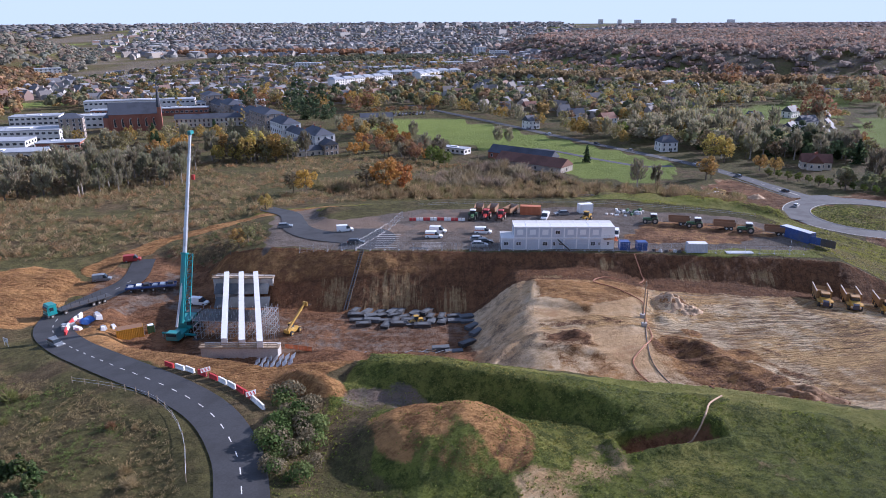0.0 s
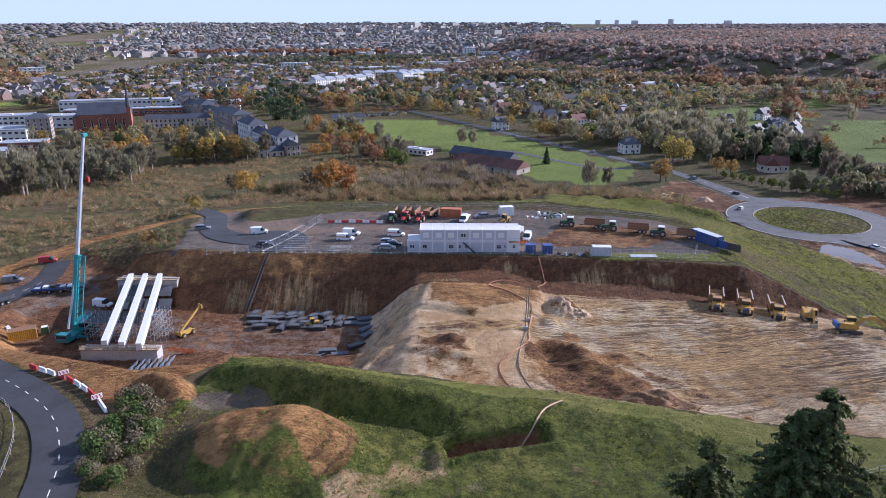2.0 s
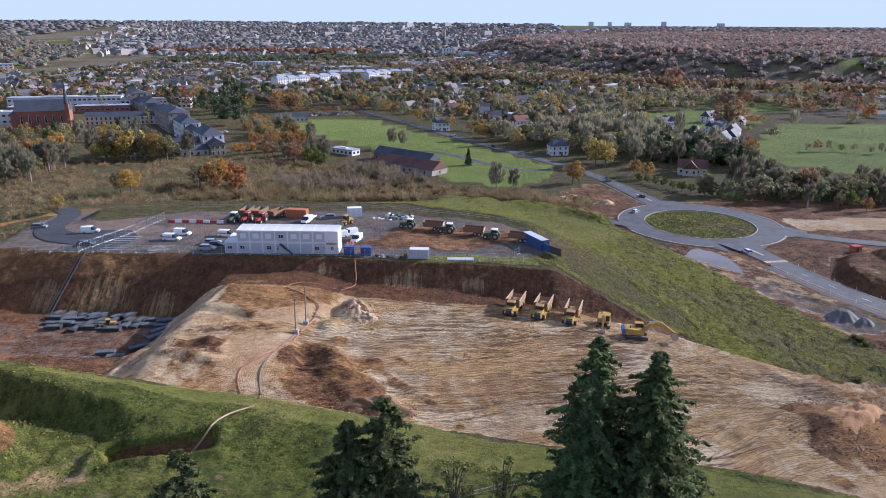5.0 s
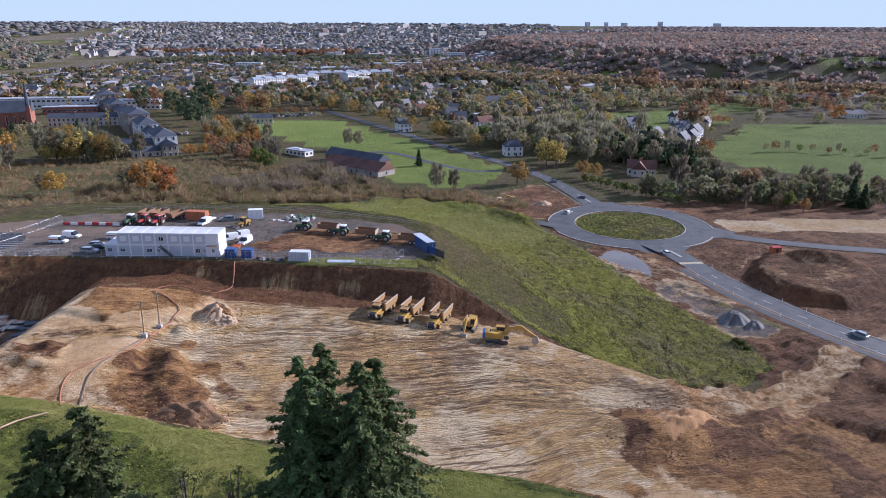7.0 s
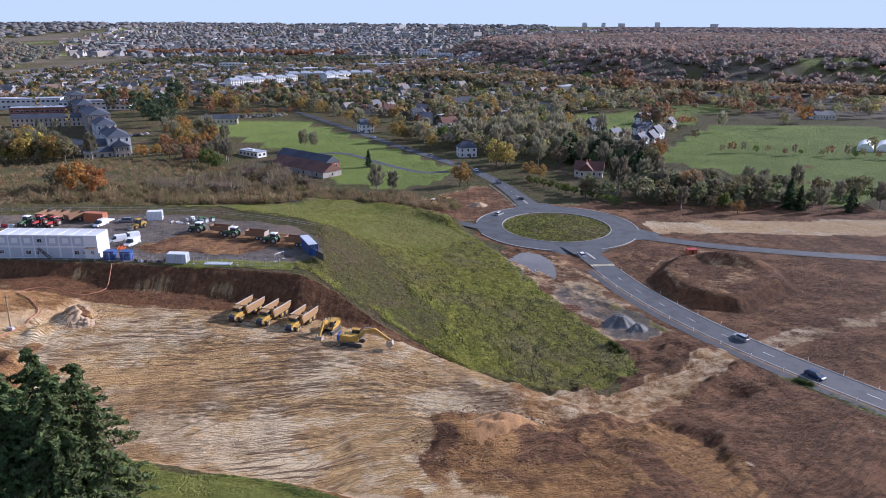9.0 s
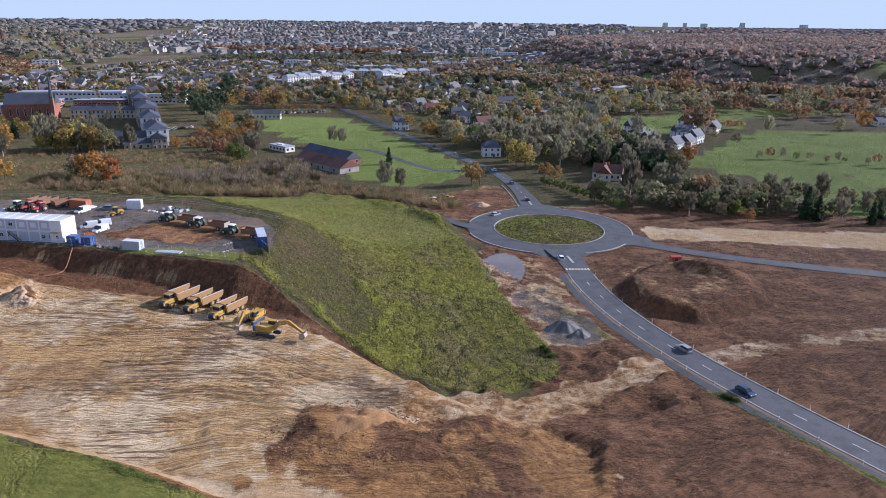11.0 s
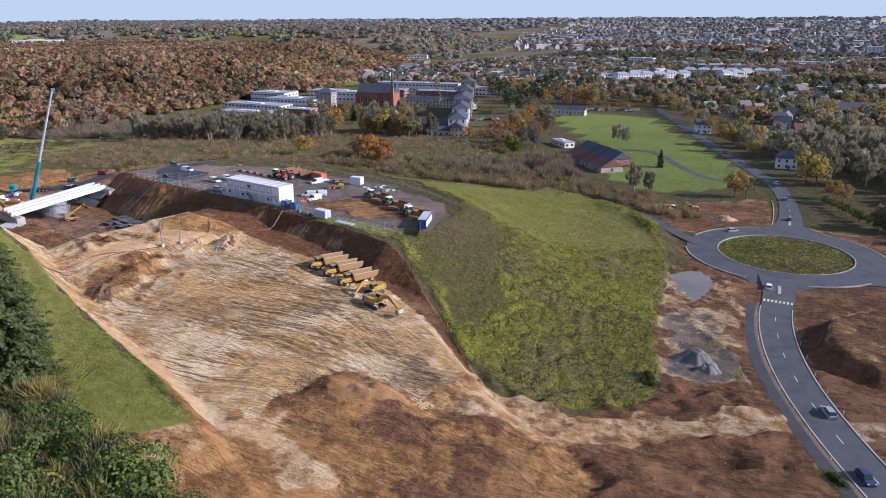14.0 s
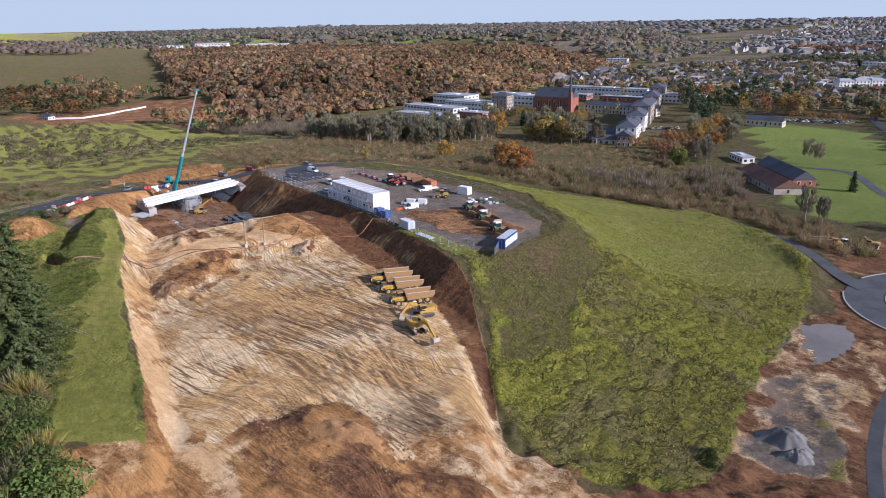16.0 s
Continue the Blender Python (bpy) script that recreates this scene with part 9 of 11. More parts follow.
fence_run((-38, 171.0), (12, 170.7), "fence along the cut")
fence_run((12, 170.6), (58, 170), "fence along the cut")
fence_run((58, 168.8), (86, 167.4), "fence along the cut")
fence_run((-24, 172), (-17, 190), "fence at the car park")
fence_run((-17, 190), (-14, 203), "fence at the car park")
fence_run((84, 170.5), (86, 174.5), "gate at the corner")


def post_line(points, label, every=3.0, h=1.2):
    """Wooden posts with two wires."""
    ob = thing("post_fence", label, "fence")
    p = smooth_line(points, every)
    pts = [Vector((x, y, ground_z(x, y))) for x, y in p[:, :2]]
    for q in pts:
        part("post", tube(bmesh.new(), q - Vector((0, 0, 0.2)), q + Vector((0, 0, h)), 0.08, 0.07, 6), M_WOOD, ob)
    for z in (0.45, 0.95):
        part("wire", pipe(bmesh.new(), [q + Vector((0, 0, z * h / 1.2)) for q in pts], 0.025, 4), M_STEEL, ob)
    return ob


post_line([(-10, 215), (10, 217), (44, 217), (70, 210), (88, 202)], "wooden post fence round the compound")
post_line([(-64, 108), (-50, 101), (-43, 95), (-37, 86), (-33, 76)], "wooden post fence beside the curved road")
post_line([(66, 75), (74, 78.5), (84, 82.5)], "old post fence in the long grass", 2.2)
post_line([(124, 276), (100, 296), (70, 307), (30, 300)], "post fence along the foot of the hill", 5)
post_line([(-130, 118), (-112, 124), (-96, 134)], "pale post fence below the western track", 4)


def barrier_run(points, label, red_first=True, size=(1.9, 0.5, 0.85)):
    """Water-filled road barriers, red and white in turn."""
    p = smooth_line(points, size[0] + 0.08)
    proto = {}
    for k, (a, b) in enumerate(zip(p, p[1:])):
        m = pose(a[0], a[1], ground_z(a[0], a[1]) + 0.03, 0, 0, math.degrees(math.atan2(b[1] - a[1], b[0] - a[0])))
        c = (k // 2) % 2 == (0 if red_first else 1)
        if c in proto:
            copy_thing(proto[c], m)
            continue
        ob = proto[c] = thing("road_barrier", ("red" if c else "white") + " plastic road barrier " + label, "barrier", m, "road barriers " + label)
        l, w, h = size
        part("block", slab(bmesh.new(), [(0, 0), (l, 0), (l, h * 0.35), (l - 0.02, h), (0.02, h), (0, h * 0.35)], -w * 0.28, w * 0.28), M_REDPLASTIC if c else M_WHITEPLASTIC, ob)
        part("base", box(bmesh.new(), 0.02, -w / 2, 0, l - 0.02, w / 2, h * 0.3, taper=0.05), M_REDPLASTIC if c else M_WHITEPLASTIC, ob)


barrier_run([(-27.8, 94.0), (-32.2, 99.2), (-37.9, 104.2), (-43.0, 107.8), (-50.0, 112.0)], "beside the curved road", False, (2.1, 0.5, 0.8))
barrier_run([(-81.5, 138.0), (-83.6, 143), (-85.0, 148), (-85.0, 153)], "at the bend of the road", True, (1.6, 0.55, 1.0))
barrier_run([(-12, 198.4), (-4, 198.8), (4, 198.2)], "at the soil bank", True, (0.9, 0.5, 0.8))
for x, y, a in [(-30.4, 96.8, 40), (-40.4, 106, 38)]:
    ob = thing("chevron_sign", "white board with red chevrons on the barrier", "sign", pose(x, y, ground_z(x, y) + 0.2, 0, 0, a + 90))
    part("board", box(bmesh.new(), -0.03, -0.8, 0.75, 0.03, 0.8, 1.5), M_WHITEPLASTIC, ob)
    for k in range(3):
        part("chevron", slab(bmesh.new(), [(-0.05, 0), (0.05, 0), (0.05, 0.01), (-0.05, 0.01)], -0.1, 0.1, pose(0, -0.5 + 0.5 * k, 1.12)) if False else box(box(bmesh.new(), -0.05, -0.62 + 0.5 * k, 0.85, 0.05, -0.45 + 0.5 * k, 1.12), -0.05, -0.5 + 0.5 * k, 1.12, 0.05, -0.33 + 0.5 * k, 1.4), M_REDPLASTIC, ob)
    part("leg", bar(bmesh.new(), (0, 0, 0), (0, 0, 0.8), 0.08, 0.08), M_STEEL, ob)
sg = thing("road_sign", "white direction board on two posts", "sign", pose(-91, 133, ground_z(-91, 133), 0, 0, -30))
part("board", box(bmesh.new(), -0.8, -0.04, 1.0, 0.8, 0.04, 1.9), M_WHITE, sg)
part("writing", box(box(bmesh.new(), -0.6, -0.06, 1.55, 0.6, 0.06, 1.7), -0.6, -0.06, 1.2, 0.3, 0.06, 1.35), M_DARKSTEEL, sg)
for s in (-0.6, 0.6):
    part("post", bar(bmesh.new(), (s, 0, 0), (s, 0, 1.9), 0.07, 0.07), M_STEEL, sg)

# ---- drain, poles, hoses ----
dr = thing("drain_ladder", "dark stepped drain running down the cut", "drain", kind="")
p, q = Vector((-22.2, 170.2, ground_z(-22.2, 170.2) + 0.1)), Vector((-25.0, 156.6, ground_z(-25, 156.6) + 0.1))
for s in (-0.35, 0.35):
    pts = []
    for k in range(9):
        c = p.lerp(q, k / 8)
        pts.append(Vector((c.x + s, c.y, ground_z(c.x, c.y) + 0.2)))
    part("side_rail", pipe(bmesh.new(), pts, 0.12, 5), M_DARKSTEEL, dr)
for k in range(26):
    c = p.lerp(q, k / 25)
    part("step", box(bmesh.new(), c.x - 0.35, c.y - 0.12, ground_z(c.x, c.y) + 0.08, c.x + 0.35, c.y + 0.12, ground_z(c.x, c.y) + 0.2), M_DARKSTEEL, dr)
for x, y, h in [(38.2, 131.4, 7.6), (39.2, 136.4, 7.8)]:
    ob = thing("timber_pole", "tall bare timber pole in a concrete foot", "pole", at_ground(x, y, 0), "timber poles")
    part("shaft", tube(bmesh.new(), (0, 0, -0.3), (0.15, 0, h), 0.15, 0.10, 8), M_WOOD, ob)
    part("foot", box(bmesh.new(), -0.5, -0.4, -0.2, 0.5, 0.4, 0.7), M_CONC, ob)
    part("crossarm", bar(bmesh.new(), (-0.4, 0, h - 0.8), (0.5, 0, h - 0.8), 0.12, 0.12), M_WOOD, ob)


def hose(points, label, r=0.12, material=None):
    p = smooth_line(points, 1.0)
    bm = bmesh.new()
    pipe(bm, [Vector((x, y, ground_z(x, y) + r * 1.4)) for x, y in p[:, :2]], r, 6)
    ob = part("hose", bm, material or M_HOSE)
    tagged(ob, label, "hose")
    return ob


hose([(45.0, 168.6), (45.8, 164), (45.6, 160.5), (42, 157.0), (35, 155.4), (32, 152), (37, 148), (40.5, 144), (40.3, 139.5), (39, 132)], "long red hose curling down the cut")
hose([(39, 131), (38, 125), (34.5, 119), (32.0, 114.4), (34, 108), (39, 101.5), (40, 98.0)], "dusty red hose across the sand")
hose([(38.4, 131), (36.4, 122), (35.6, 114), (38.6, 104), (40, 98)], "second dark hose across the sand", 0.09, M_DARKSTEEL)
hose([(40, 95), (37.2, 92.2), (35.6, 89.2), (33.4, 87.2), (30.5, 86)], "pale hose dropping into the trench", 0.13, mat("pale_hose", (0.55, 0.38, 0.24), scale=2))
for k in range(4):
    ob = thing("pipe_stack", "white plastic pipes laid on the ground", "pipes", pose(67.5, 167.9 + k * 0.5, ground_z(69, 168) + 0.18), "white pipes")
    part("pipe", tube(bmesh.new(), (0, 0, 0), (6.5, 0, 0), 0.17, 0.17, 8), M_WHITE, ob)
for k in range(10):
    x, y = 50 + k * 1.0 + RNG.uniform(-0.3, 0.3), 169.6 + RNG.uniform(-0.5, 0.8)
    ob = thing("scrap_part", "dark machine part lying near the fence", "machine part", at_ground(x, y, RNG.uniform(0, 180)), "scrap near the fence")
    part("block", box(bmesh.new(), -0.4, -0.3, 0, 0.4, 0.3, 0.5 + RNG.uniform(0, 0.4), taper=0.1), [M_DARKSTEEL, M_RUSTBED, M_STEEL][k % 3], ob)
for k in range(22):
    x, y = RNG.uniform(44, 58), RNG.uniform(203, 211)
    ob = thing("stored_material", "small pile of site material on the gravel", "material", at_ground(x, y, RNG.uniform(0, 180)), "stores at the north fence")
    part("pallet", box(bmesh.new(), -0.6, -0.35, 0, 0.6, 0.35, 0.3 + RNG.uniform(0, 0.6), taper=0.05), [M_WHITE, M_DARKSTEEL, M_GREENP, M_CONC, M_STEEL][k % 5], ob)
for k in range(9):
    x, y = 37.6 + (k % 3) * 0.7, 179 + (k // 3) * 0.8
    ob = thing("traffic_cone", "orange traffic cone behind the cabins", "cone", at_ground(x + 4, y, 0), "traffic cones")
    part("cone", tube(bmesh.new(), (0, 0, 0.04), (0, 0, 0.75), 0.2, 0.04, 10), M_MESH, ob)
    part("base", box(bmesh.new(), -0.25, -0.25, 0, 0.25, 0.25, 0.05), M_MESH, ob)


excavator("muddy yellow excavator at the northern works", on(123, 322, 150), 40, 0.9).scale = (0.9, 0.9, 0.9)
copy_thing(d0, on(115, 306, 30))
# ---- kerbs, markings, paths ----
def arc(name, a0, a1, r0, r1, z0, z1, material, label, n=None):
    """Part of a ring round the hub, between two angles in degrees."""
    bm = bmesh.new()
    n = n or max(3, int(abs(a1 - a0) / 3))
    rows = []
    for k in range(n + 1):
        a = radians(a0 + (a1 - a0) * k / n)
        c, s = math.cos(a), math.sin(a)
        rows.append([bm.verts.new((HUB[0] + c * r, HUB[1] + s * r, HUB[2] + z)) for r, z in ((r0, z0), (r0, z1), (r1, z1), (r1, z0))])
    for p, q in zip(rows, rows[1:]):
        for j in range(4):
            bm.faces.new((p[j], p[(j + 1) % 4], q[(j + 1) % 4], q[j]))
    bm.faces.new(rows[0])
    bm.faces.new(rows[-1][::-1])
    return tagged(part(name, bm, material), label, "kerb", kind="structure")


ring("kerb", 21.1, 21.4, -0.2, 0.22, M_KERB, "pale concrete kerb round the roundabout island")
for a0, a1 in ((-67, -30), (-8, 78), (117, 172), (200, 262)):
    arc("kerb", a0, a1, 31.5, 31.9, -0.3, 0.2, M_KERB, "pale concrete kerb at the roundabout's edge")
south = [k for k in range(len(ROAD_EAST)) if ROAD_EAST[k, 1] < 226]
strip = ROAD_EAST[south]
ribbon("footpath", strip, -5.2, -7.6, 0.10, M_NEW_ASPHALT, "new dark asphalt footpath beside the road", thick=0.3)
ribbon("kerb", strip, -3.8, -4.1, 0.16, M_KERB, "pale concrete kerb of the new road", thick=0.3)
ribbon("kerb", strip, 4.1, 3.8, 0.16, M_KERB, "pale concrete kerb of the new road", thick=0.3)
ribbon("kerb", ROAD_NORTH[:22], 6.4, 6.1, 0.14, M_KERB, "pale kerb along the town road", thick=0.3)
ribbon("verge", ROAD_EAST[south], -4.1, -5.2, 0.06, M_VERGE, "narrow soil strip between road and path", thick=0.2)


def dashes(line, half, length, gap, label, off=0.0, start=0.0):
    """Painted dashes along a road's line."""
    p = np.asarray(line)
    d = np.concatenate([[0], np.cumsum(np.hypot(*np.diff(p[:, :2], axis=0).T))])
    t, out = start, []
    while t + length < d[-1]:
        q = np.array([[np.interp(v, d, p[:, c]) for c in range(4)] for v in np.linspace(t, t + length, 3)])
        out.append(ribbon("road_marking", shifted(q, off), half, -half, 0.065, M_PAINT, label))
        t += length + gap
    return out


dashes(ROAD_WEST[4:-6], 0.075, 1.6, 2.6, "white dashed centre line on asphalt")
dashes(ROAD_EAST[south][4:], 0.07, 3.0, 9.0, "white dashed centre line on the new road")
dashes(ROAD_NORTH[4:60], 0.07, 3.0, 6.0, "white dashed centre line on the town road")
# zebra crossings
for road, lo in ((ROAD_EAST, 12), (ROAD_NORTH, 4)):
    q = road[lo:lo + 3]
    w = q[1, 3]
    for k in range(int(w * 2 / 1.0)):
        o = -w + 0.6 + k * 1.0
        ribbon("road_marking", q[:2], o + 0.28, o - 0.28, 0.066, M_CREAM_PAINT, "cream zebra stripe across the road")
for road, i0, i1 in ((ROAD_EAST, 5, 10), (ROAD_NORTH, 1, 4), (ROAD_NORTH, 7, 13)):
    q = road[i0:i1].copy()
    ribbon("traffic_island", q, 0.45, -0.45, 0.18, M_KERB, "low concrete traffic island", thick=0.3)
# parking bays in the compound
for k in range(7):
    for x0, y0, x1, y1 in ((-19.5 + 0.0, 173.2 + k * 1.9, -13.6, 173.2 + k * 1.9), (-7.6, 172.8 + k * 1.1, -2.2, 172.8 + k * 1.1)):
        if x0 > -10 and k > 4:
            continue
        bm = box(bmesh.new(), x0, y0 - 0.06, 4.70, x1, y0 + 0.06, 4.815)
        tagged(part("parking_line", bm, M_PAINT), "white painted parking line", "marking", kind="structure")
bm = bmesh.new()
slab(bm, [(-28.5, 0), (11.8, 0), (11.8, 0.01), (-28.5, 0.01)], 171.9, 190.5)
for v in bm.verts:
    v.co.z = 4.79 if v.co.z > 0.005 else 4.55
tagged(part("car_park", bm, M_OLD_ASPHALT), "worn grey asphalt car park of the compound", "car park", kind="structure")
ribbon("entry_road", ENTRY_ROAD, None, None, 0.06, M_OLD_ASPHALT, "asphalt entry road of the compound")
# still water
for name, label, pts, z in (("puddle", "shallow muddy pond reflecting the sky", [(142.6, 222), (147, 231), (152, 236), (158, 229), (159, 216), (155, 203), (150, 196), (146, 203), (143, 212)], -12.95),):
    q = smooth_line(pts + pts[:1], 1.0)[:-1]
    bm = bmesh.new()
    bm.faces.new([bm.verts.new((x + 0.5 * math.sin(y * 2), y + 0.5 * math.sin(x * 1.7), z)) for x, y in q[:, :2]])
    tagged(part(name, bm, mat("muddy_water", (0.20, 0.17, 0.14), (0.17, 0.145, 0.12), 0.14, scale=0.1, bump_by=0)), label, "water", kind="structure")


def heap(label, x, y, rx, ry, h, turn, material, seed, lumps=0.22):
    """A tipped heap with an uneven surface."""
    rng = np.random.RandomState(seed)
    bm = bmesh.new()
    bmesh.ops.create_grid(bm, x_segments=34, y_segments=34, size=1.0)
    c, s = math.cos(turn), math.sin(turn)
    z0 = ground_z(x, y)
    ph = rng.uniform(0, 6, 6)
    uv = np.array([v.co[:2] for v in bm.verts])
    u, w = uv[:, 0], uv[:, 1]
    th = np.arctan2(w, u)
    rr = np.hypot(u, w) * (1.12 + 0.16 * np.sin(3 * th + ph[4]) + 0.10 * np.sin(5 * th + ph[5]) + 0.05 * np.sin(11 * th + ph[0]))
    k = np.clip(1.25 * (1 - rr), 0, 1)
    k = k * k * (3 - 2 * k) * 0.6 + 0.4 * k
    n = np.sin(u * 6 + ph[0] + 1.5 * np.sin(w * 5)) * np.sin(w * 6 + ph[1] + 1.2 * np.sin(u * 4)) + 0.6 * np.sin(u * 15 + ph[2] + 2 * np.sin(w * 7)) * np.sin(w * 13 + ph[3])
    X, Y = x + u * rx * c - w * ry * s, y + u * rx * s + w * ry * c
    Z = height(X, Y) - 0.25 + (h + lumps * n + rng.uniform(-0.2, 0.2, len(k))) * k
    for v, p in zip(bm.verts, np.stack([X, Y, Z], 1)):
        v.co = p
    ob = part("mound", bm, material)
    for f in ob.data.polygons:
        f.use_smooth = True
    return tagged(ob, label, "mound")


M_ORANGE_SOIL = mat("orange_soil_heap", (0.42, 0.23, 0.095), (0.24, 0.125, 0.052), 0.95, scale=0.8, bump_by=0.7)
M_DARK_SOIL = mat("dark_soil_heap", (0.25, 0.145, 0.070), (0.12, 0.066, 0.034), 0.95, scale=0.8, bump_by=0.7)
M_GRAVEL = mat("grey_gravel_heap", (0.19, 0.185, 0.18), (0.11, 0.107, 0.104), 0.95, scale=1.2, bump_by=0.7)
M_CHALK = mat("chalk_rock_heap", (0.46, 0.34, 0.22), (0.30, 0.195, 0.115), 0.95, scale=0.8, bump_by=0.7)
heap("pale grey gravel heap on the muddy verge", 169.5, 175.5, 5.2, 4.4, 2.6, 0.4, M_GRAVEL, 1, 0.18)
heap("second low gravel heap on the verge", 173.5, 172, 3.6, 2.8, 1.8, 0.9, M_GRAVEL, 2)
heap("ochre excavated heap on the pit floor", 134.5, 106.8, 8.5, 5, 1.2, 0.5, M_ORANGE_SOIL, 3, 0.4)
heap("pale broken chalk heap below the cut", 48, 146.5, 5.0, 6.5, 0.45, 0.2, M_CHALK, 5, 0.5)
heap("low chalk rubble beside the cut", 51, 142, 3.4, 3.0, 0.9, 0.7, M_CHALK, 15, 0.4)
heap("churned brown soil heap near the bank", 57, 104, 9, 5, 0.6, -0.3, M_DARK_SOIL, 7, 0.45)
heap("dark soil heap near the northern works", 122, 309, 6, 4, 2.0, 0.3, M_DARK_SOIL, 10, 0.4)
heap("pale sandy heap near the northern works", 138, 318, 6, 4, 1.8, 0.3, M_CHALK, 11, 0.3)
hut = thing("site_hut", "small orange-red site hut beside the track", "hut", pose(207, 240, ground_z(207, 240), 0, 0, 10))
part("wall", box(bmesh.new(), 0, 0, 0, 3.2, 2.2, 2.2), M_ORANGE, hut)
part("roof", box(bmesh.new(), -0.15, -0.15, 2.2, 3.35, 2.35, 2.35), M_RED, hut)
part("door", box(bmesh.new(), 1.1, -0.05, 0, 2.0, 0.02, 1.95), M_DARKSTEEL, hut)
# delineator posts beside the new road
for k in range(0, len(strip), 4):
    for o in (-4.7, 4.6):
        x, y = shifted(strip, o)[k, :2]
        ob = thing("delineator", "slim white delineator post beside the road", "post", pose(x, y, strip[k, 2] - 0.05), "delineator posts")
        part("post", box(bmesh.new(), -0.06, -0.04, 0, 0.06, 0.04, 0.95), M_WHITEPLASTIC, ob)
        part("reflector", box(bmesh.new(), -0.065, -0.045, 0.7, 0.065, 0.045, 0.8), M_TAIL, ob)


def flare(angle, reach, mouth, throat, label):
    """Curved asphalt widening where a road meets the ring."""
    bm = bmesh.new()
    a = radians(angle)
    d, n = Vector((math.cos(a), math.sin(a), 0)), Vector((-math.sin(a), math.cos(a), 0))
    rows = []
    for k in range(9):
        f = k / 8
        w = throat + (mouth - throat) * (1 - f) ** 2
        c = Vector(HUB) + d * (30.0 + reach * f)
        drop = HUB[2] + 0.062
        rows.append([bm.verts.new((*(c + n * w).xy, drop)), bm.verts.new((*(c - n * w).xy, drop))])
    for p, q in zip(rows, rows[1:]):
        bm.faces.new((p[0], p[1], q[1], q[0]))
    return tagged(part("road_mouth", bm, M_ASPHALT), label, "road", kind="structure")


flare(-82, 9, 12, 5.6, "flared asphalt mouth of the road at the roundabout")
flare(-18, 9, 10, 4.6, "flared asphalt mouth of the side road")
flare(98, 7, 12, 6.4, "flared asphalt mouth of the town road")
path_line = smooth_line([(28, 446, -19.35, 2.2), (52, 455, -19.35, 2.2), (66, 446, -19.35, 2.2), (86, 420, -19.35, 2.2), (108, 398, -19.35, 2.2), (124, 400, -19.35, 2.2)], 3)
ribbon("track", path_line, None, None, 0.05, M_ASPHALT, "narrow grey farm track across the green")
# ---- buildings ----
M_RENDER = mat("white_render", (0.74, 0.73, 0.71), (0.66, 0.65, 0.63), 0.85, scale=0.25, bump_by=0.1, dirt=(0.52, 0.50, 0.47))
M_CREAM = mat("cream_render", (0.62, 0.56, 0.47), (0.54, 0.48, 0.40), 0.85, scale=0.25, bump_by=0.1)
M_BRICK = mat("red_brick", (0.33, 0.13, 0.085), (0.25, 0.10, 0.065), 0.9, scale=0.6, bump_by=0.2)
M_STONE = mat("brown_stone", (0.36, 0.30, 0.25), (0.28, 0.23, 0.19), 0.9, scale=0.4, bump_by=0.2)
M_SLATE = mat("slate", (0.070, 0.080, 0.105), (0.052, 0.060, 0.078), 0.75, scale=0.5, bump_by=0.3)
M_TILE = mat("brown_tiles", (0.17, 0.075, 0.05), (0.12, 0.055, 0.04), 0.8, scale=0.5, bump_by=0.3)
M_FLATROOF = mat("pale_flat_roof", (0.36, 0.39, 0.43), (0.28, 0.30, 0.34), 0.6, scale=0.2, bump_by=0.1)
M_PANE = mat("dark_pane", (0.05, 0.06, 0.075), (0.035, 0.04, 0.05), 0.15, scale=0.3, bump_by=0)
M_TIMBER = mat("grey_boards", (0.42, 0.38, 0.34), (0.30, 0.27, 0.24), 0.9, scale=1.0, bump_by=0.3)


def gable_roof(l, w, z, h, over=0.4, hip=0.0):
    """A pitched roof over a plan l by w, with thickness; hip draws the ridge's ends in."""
    bm = bmesh.new()
    x0, x1, y0, y1 = -over, l + over, -over, w + over
    low = [bm.verts.new(p) for p in ((x0, y0, z), (x1, y0, z), (x1, y1, z), (x0, y1, z))]
    ridge = [bm.verts.new((x0 + hip, w / 2, z + h)), bm.verts.new((x1 - hip, w / 2, z + h))]
    bm.faces.new((low[0], low[1], ridge[1], ridge[0]))
    bm.faces.new((low[2], low[3], ridge[0], ridge[1]))
    bm.faces.new((low[1], low[2], ridge[1]))
    bm.faces.new((low[3], low[0], ridge[0]))
    bm.faces.new(low[::-1])
    return bm


PANE = {}


def window(parent, x, y, z, w, h, side, frame=None):
    """A framed pane on a wall: side 0 and 2 face -y and +y, 1 and 3 face +x and -x."""
    key = (w, h, side % 2, frame.name if frame else "")
    d = 0.07
    if key not in PANE:
        f = bmesh.new()
        turn = None if side % 2 == 0 else Matrix.Rotation(math.pi / 2, 4, "Z")
        box(f, -w / 2 - 0.12, -d, -0.12, w / 2 + 0.12, d, h + 0.12, turn)
        n = len(f.faces)
        box(f, -w / 2, -d - 0.03, 0, w / 2, d + 0.03, h, turn)
        f.faces.ensure_lookup_table()
        for face in f.faces[n:]:
            face.material_index = 1
        bmesh.ops.recalc_face_normals(f, faces=f.faces)
        a = bpy.data.meshes.new("window")
        f.to_mesh(a)
        f.free()
        a.materials.append(frame or M_STONE)
        a.materials.append(M_PANE)
        PANE[key] = a
    o = new("window", PANE[key])
    o.parent, o.location = parent, (x, y, z)


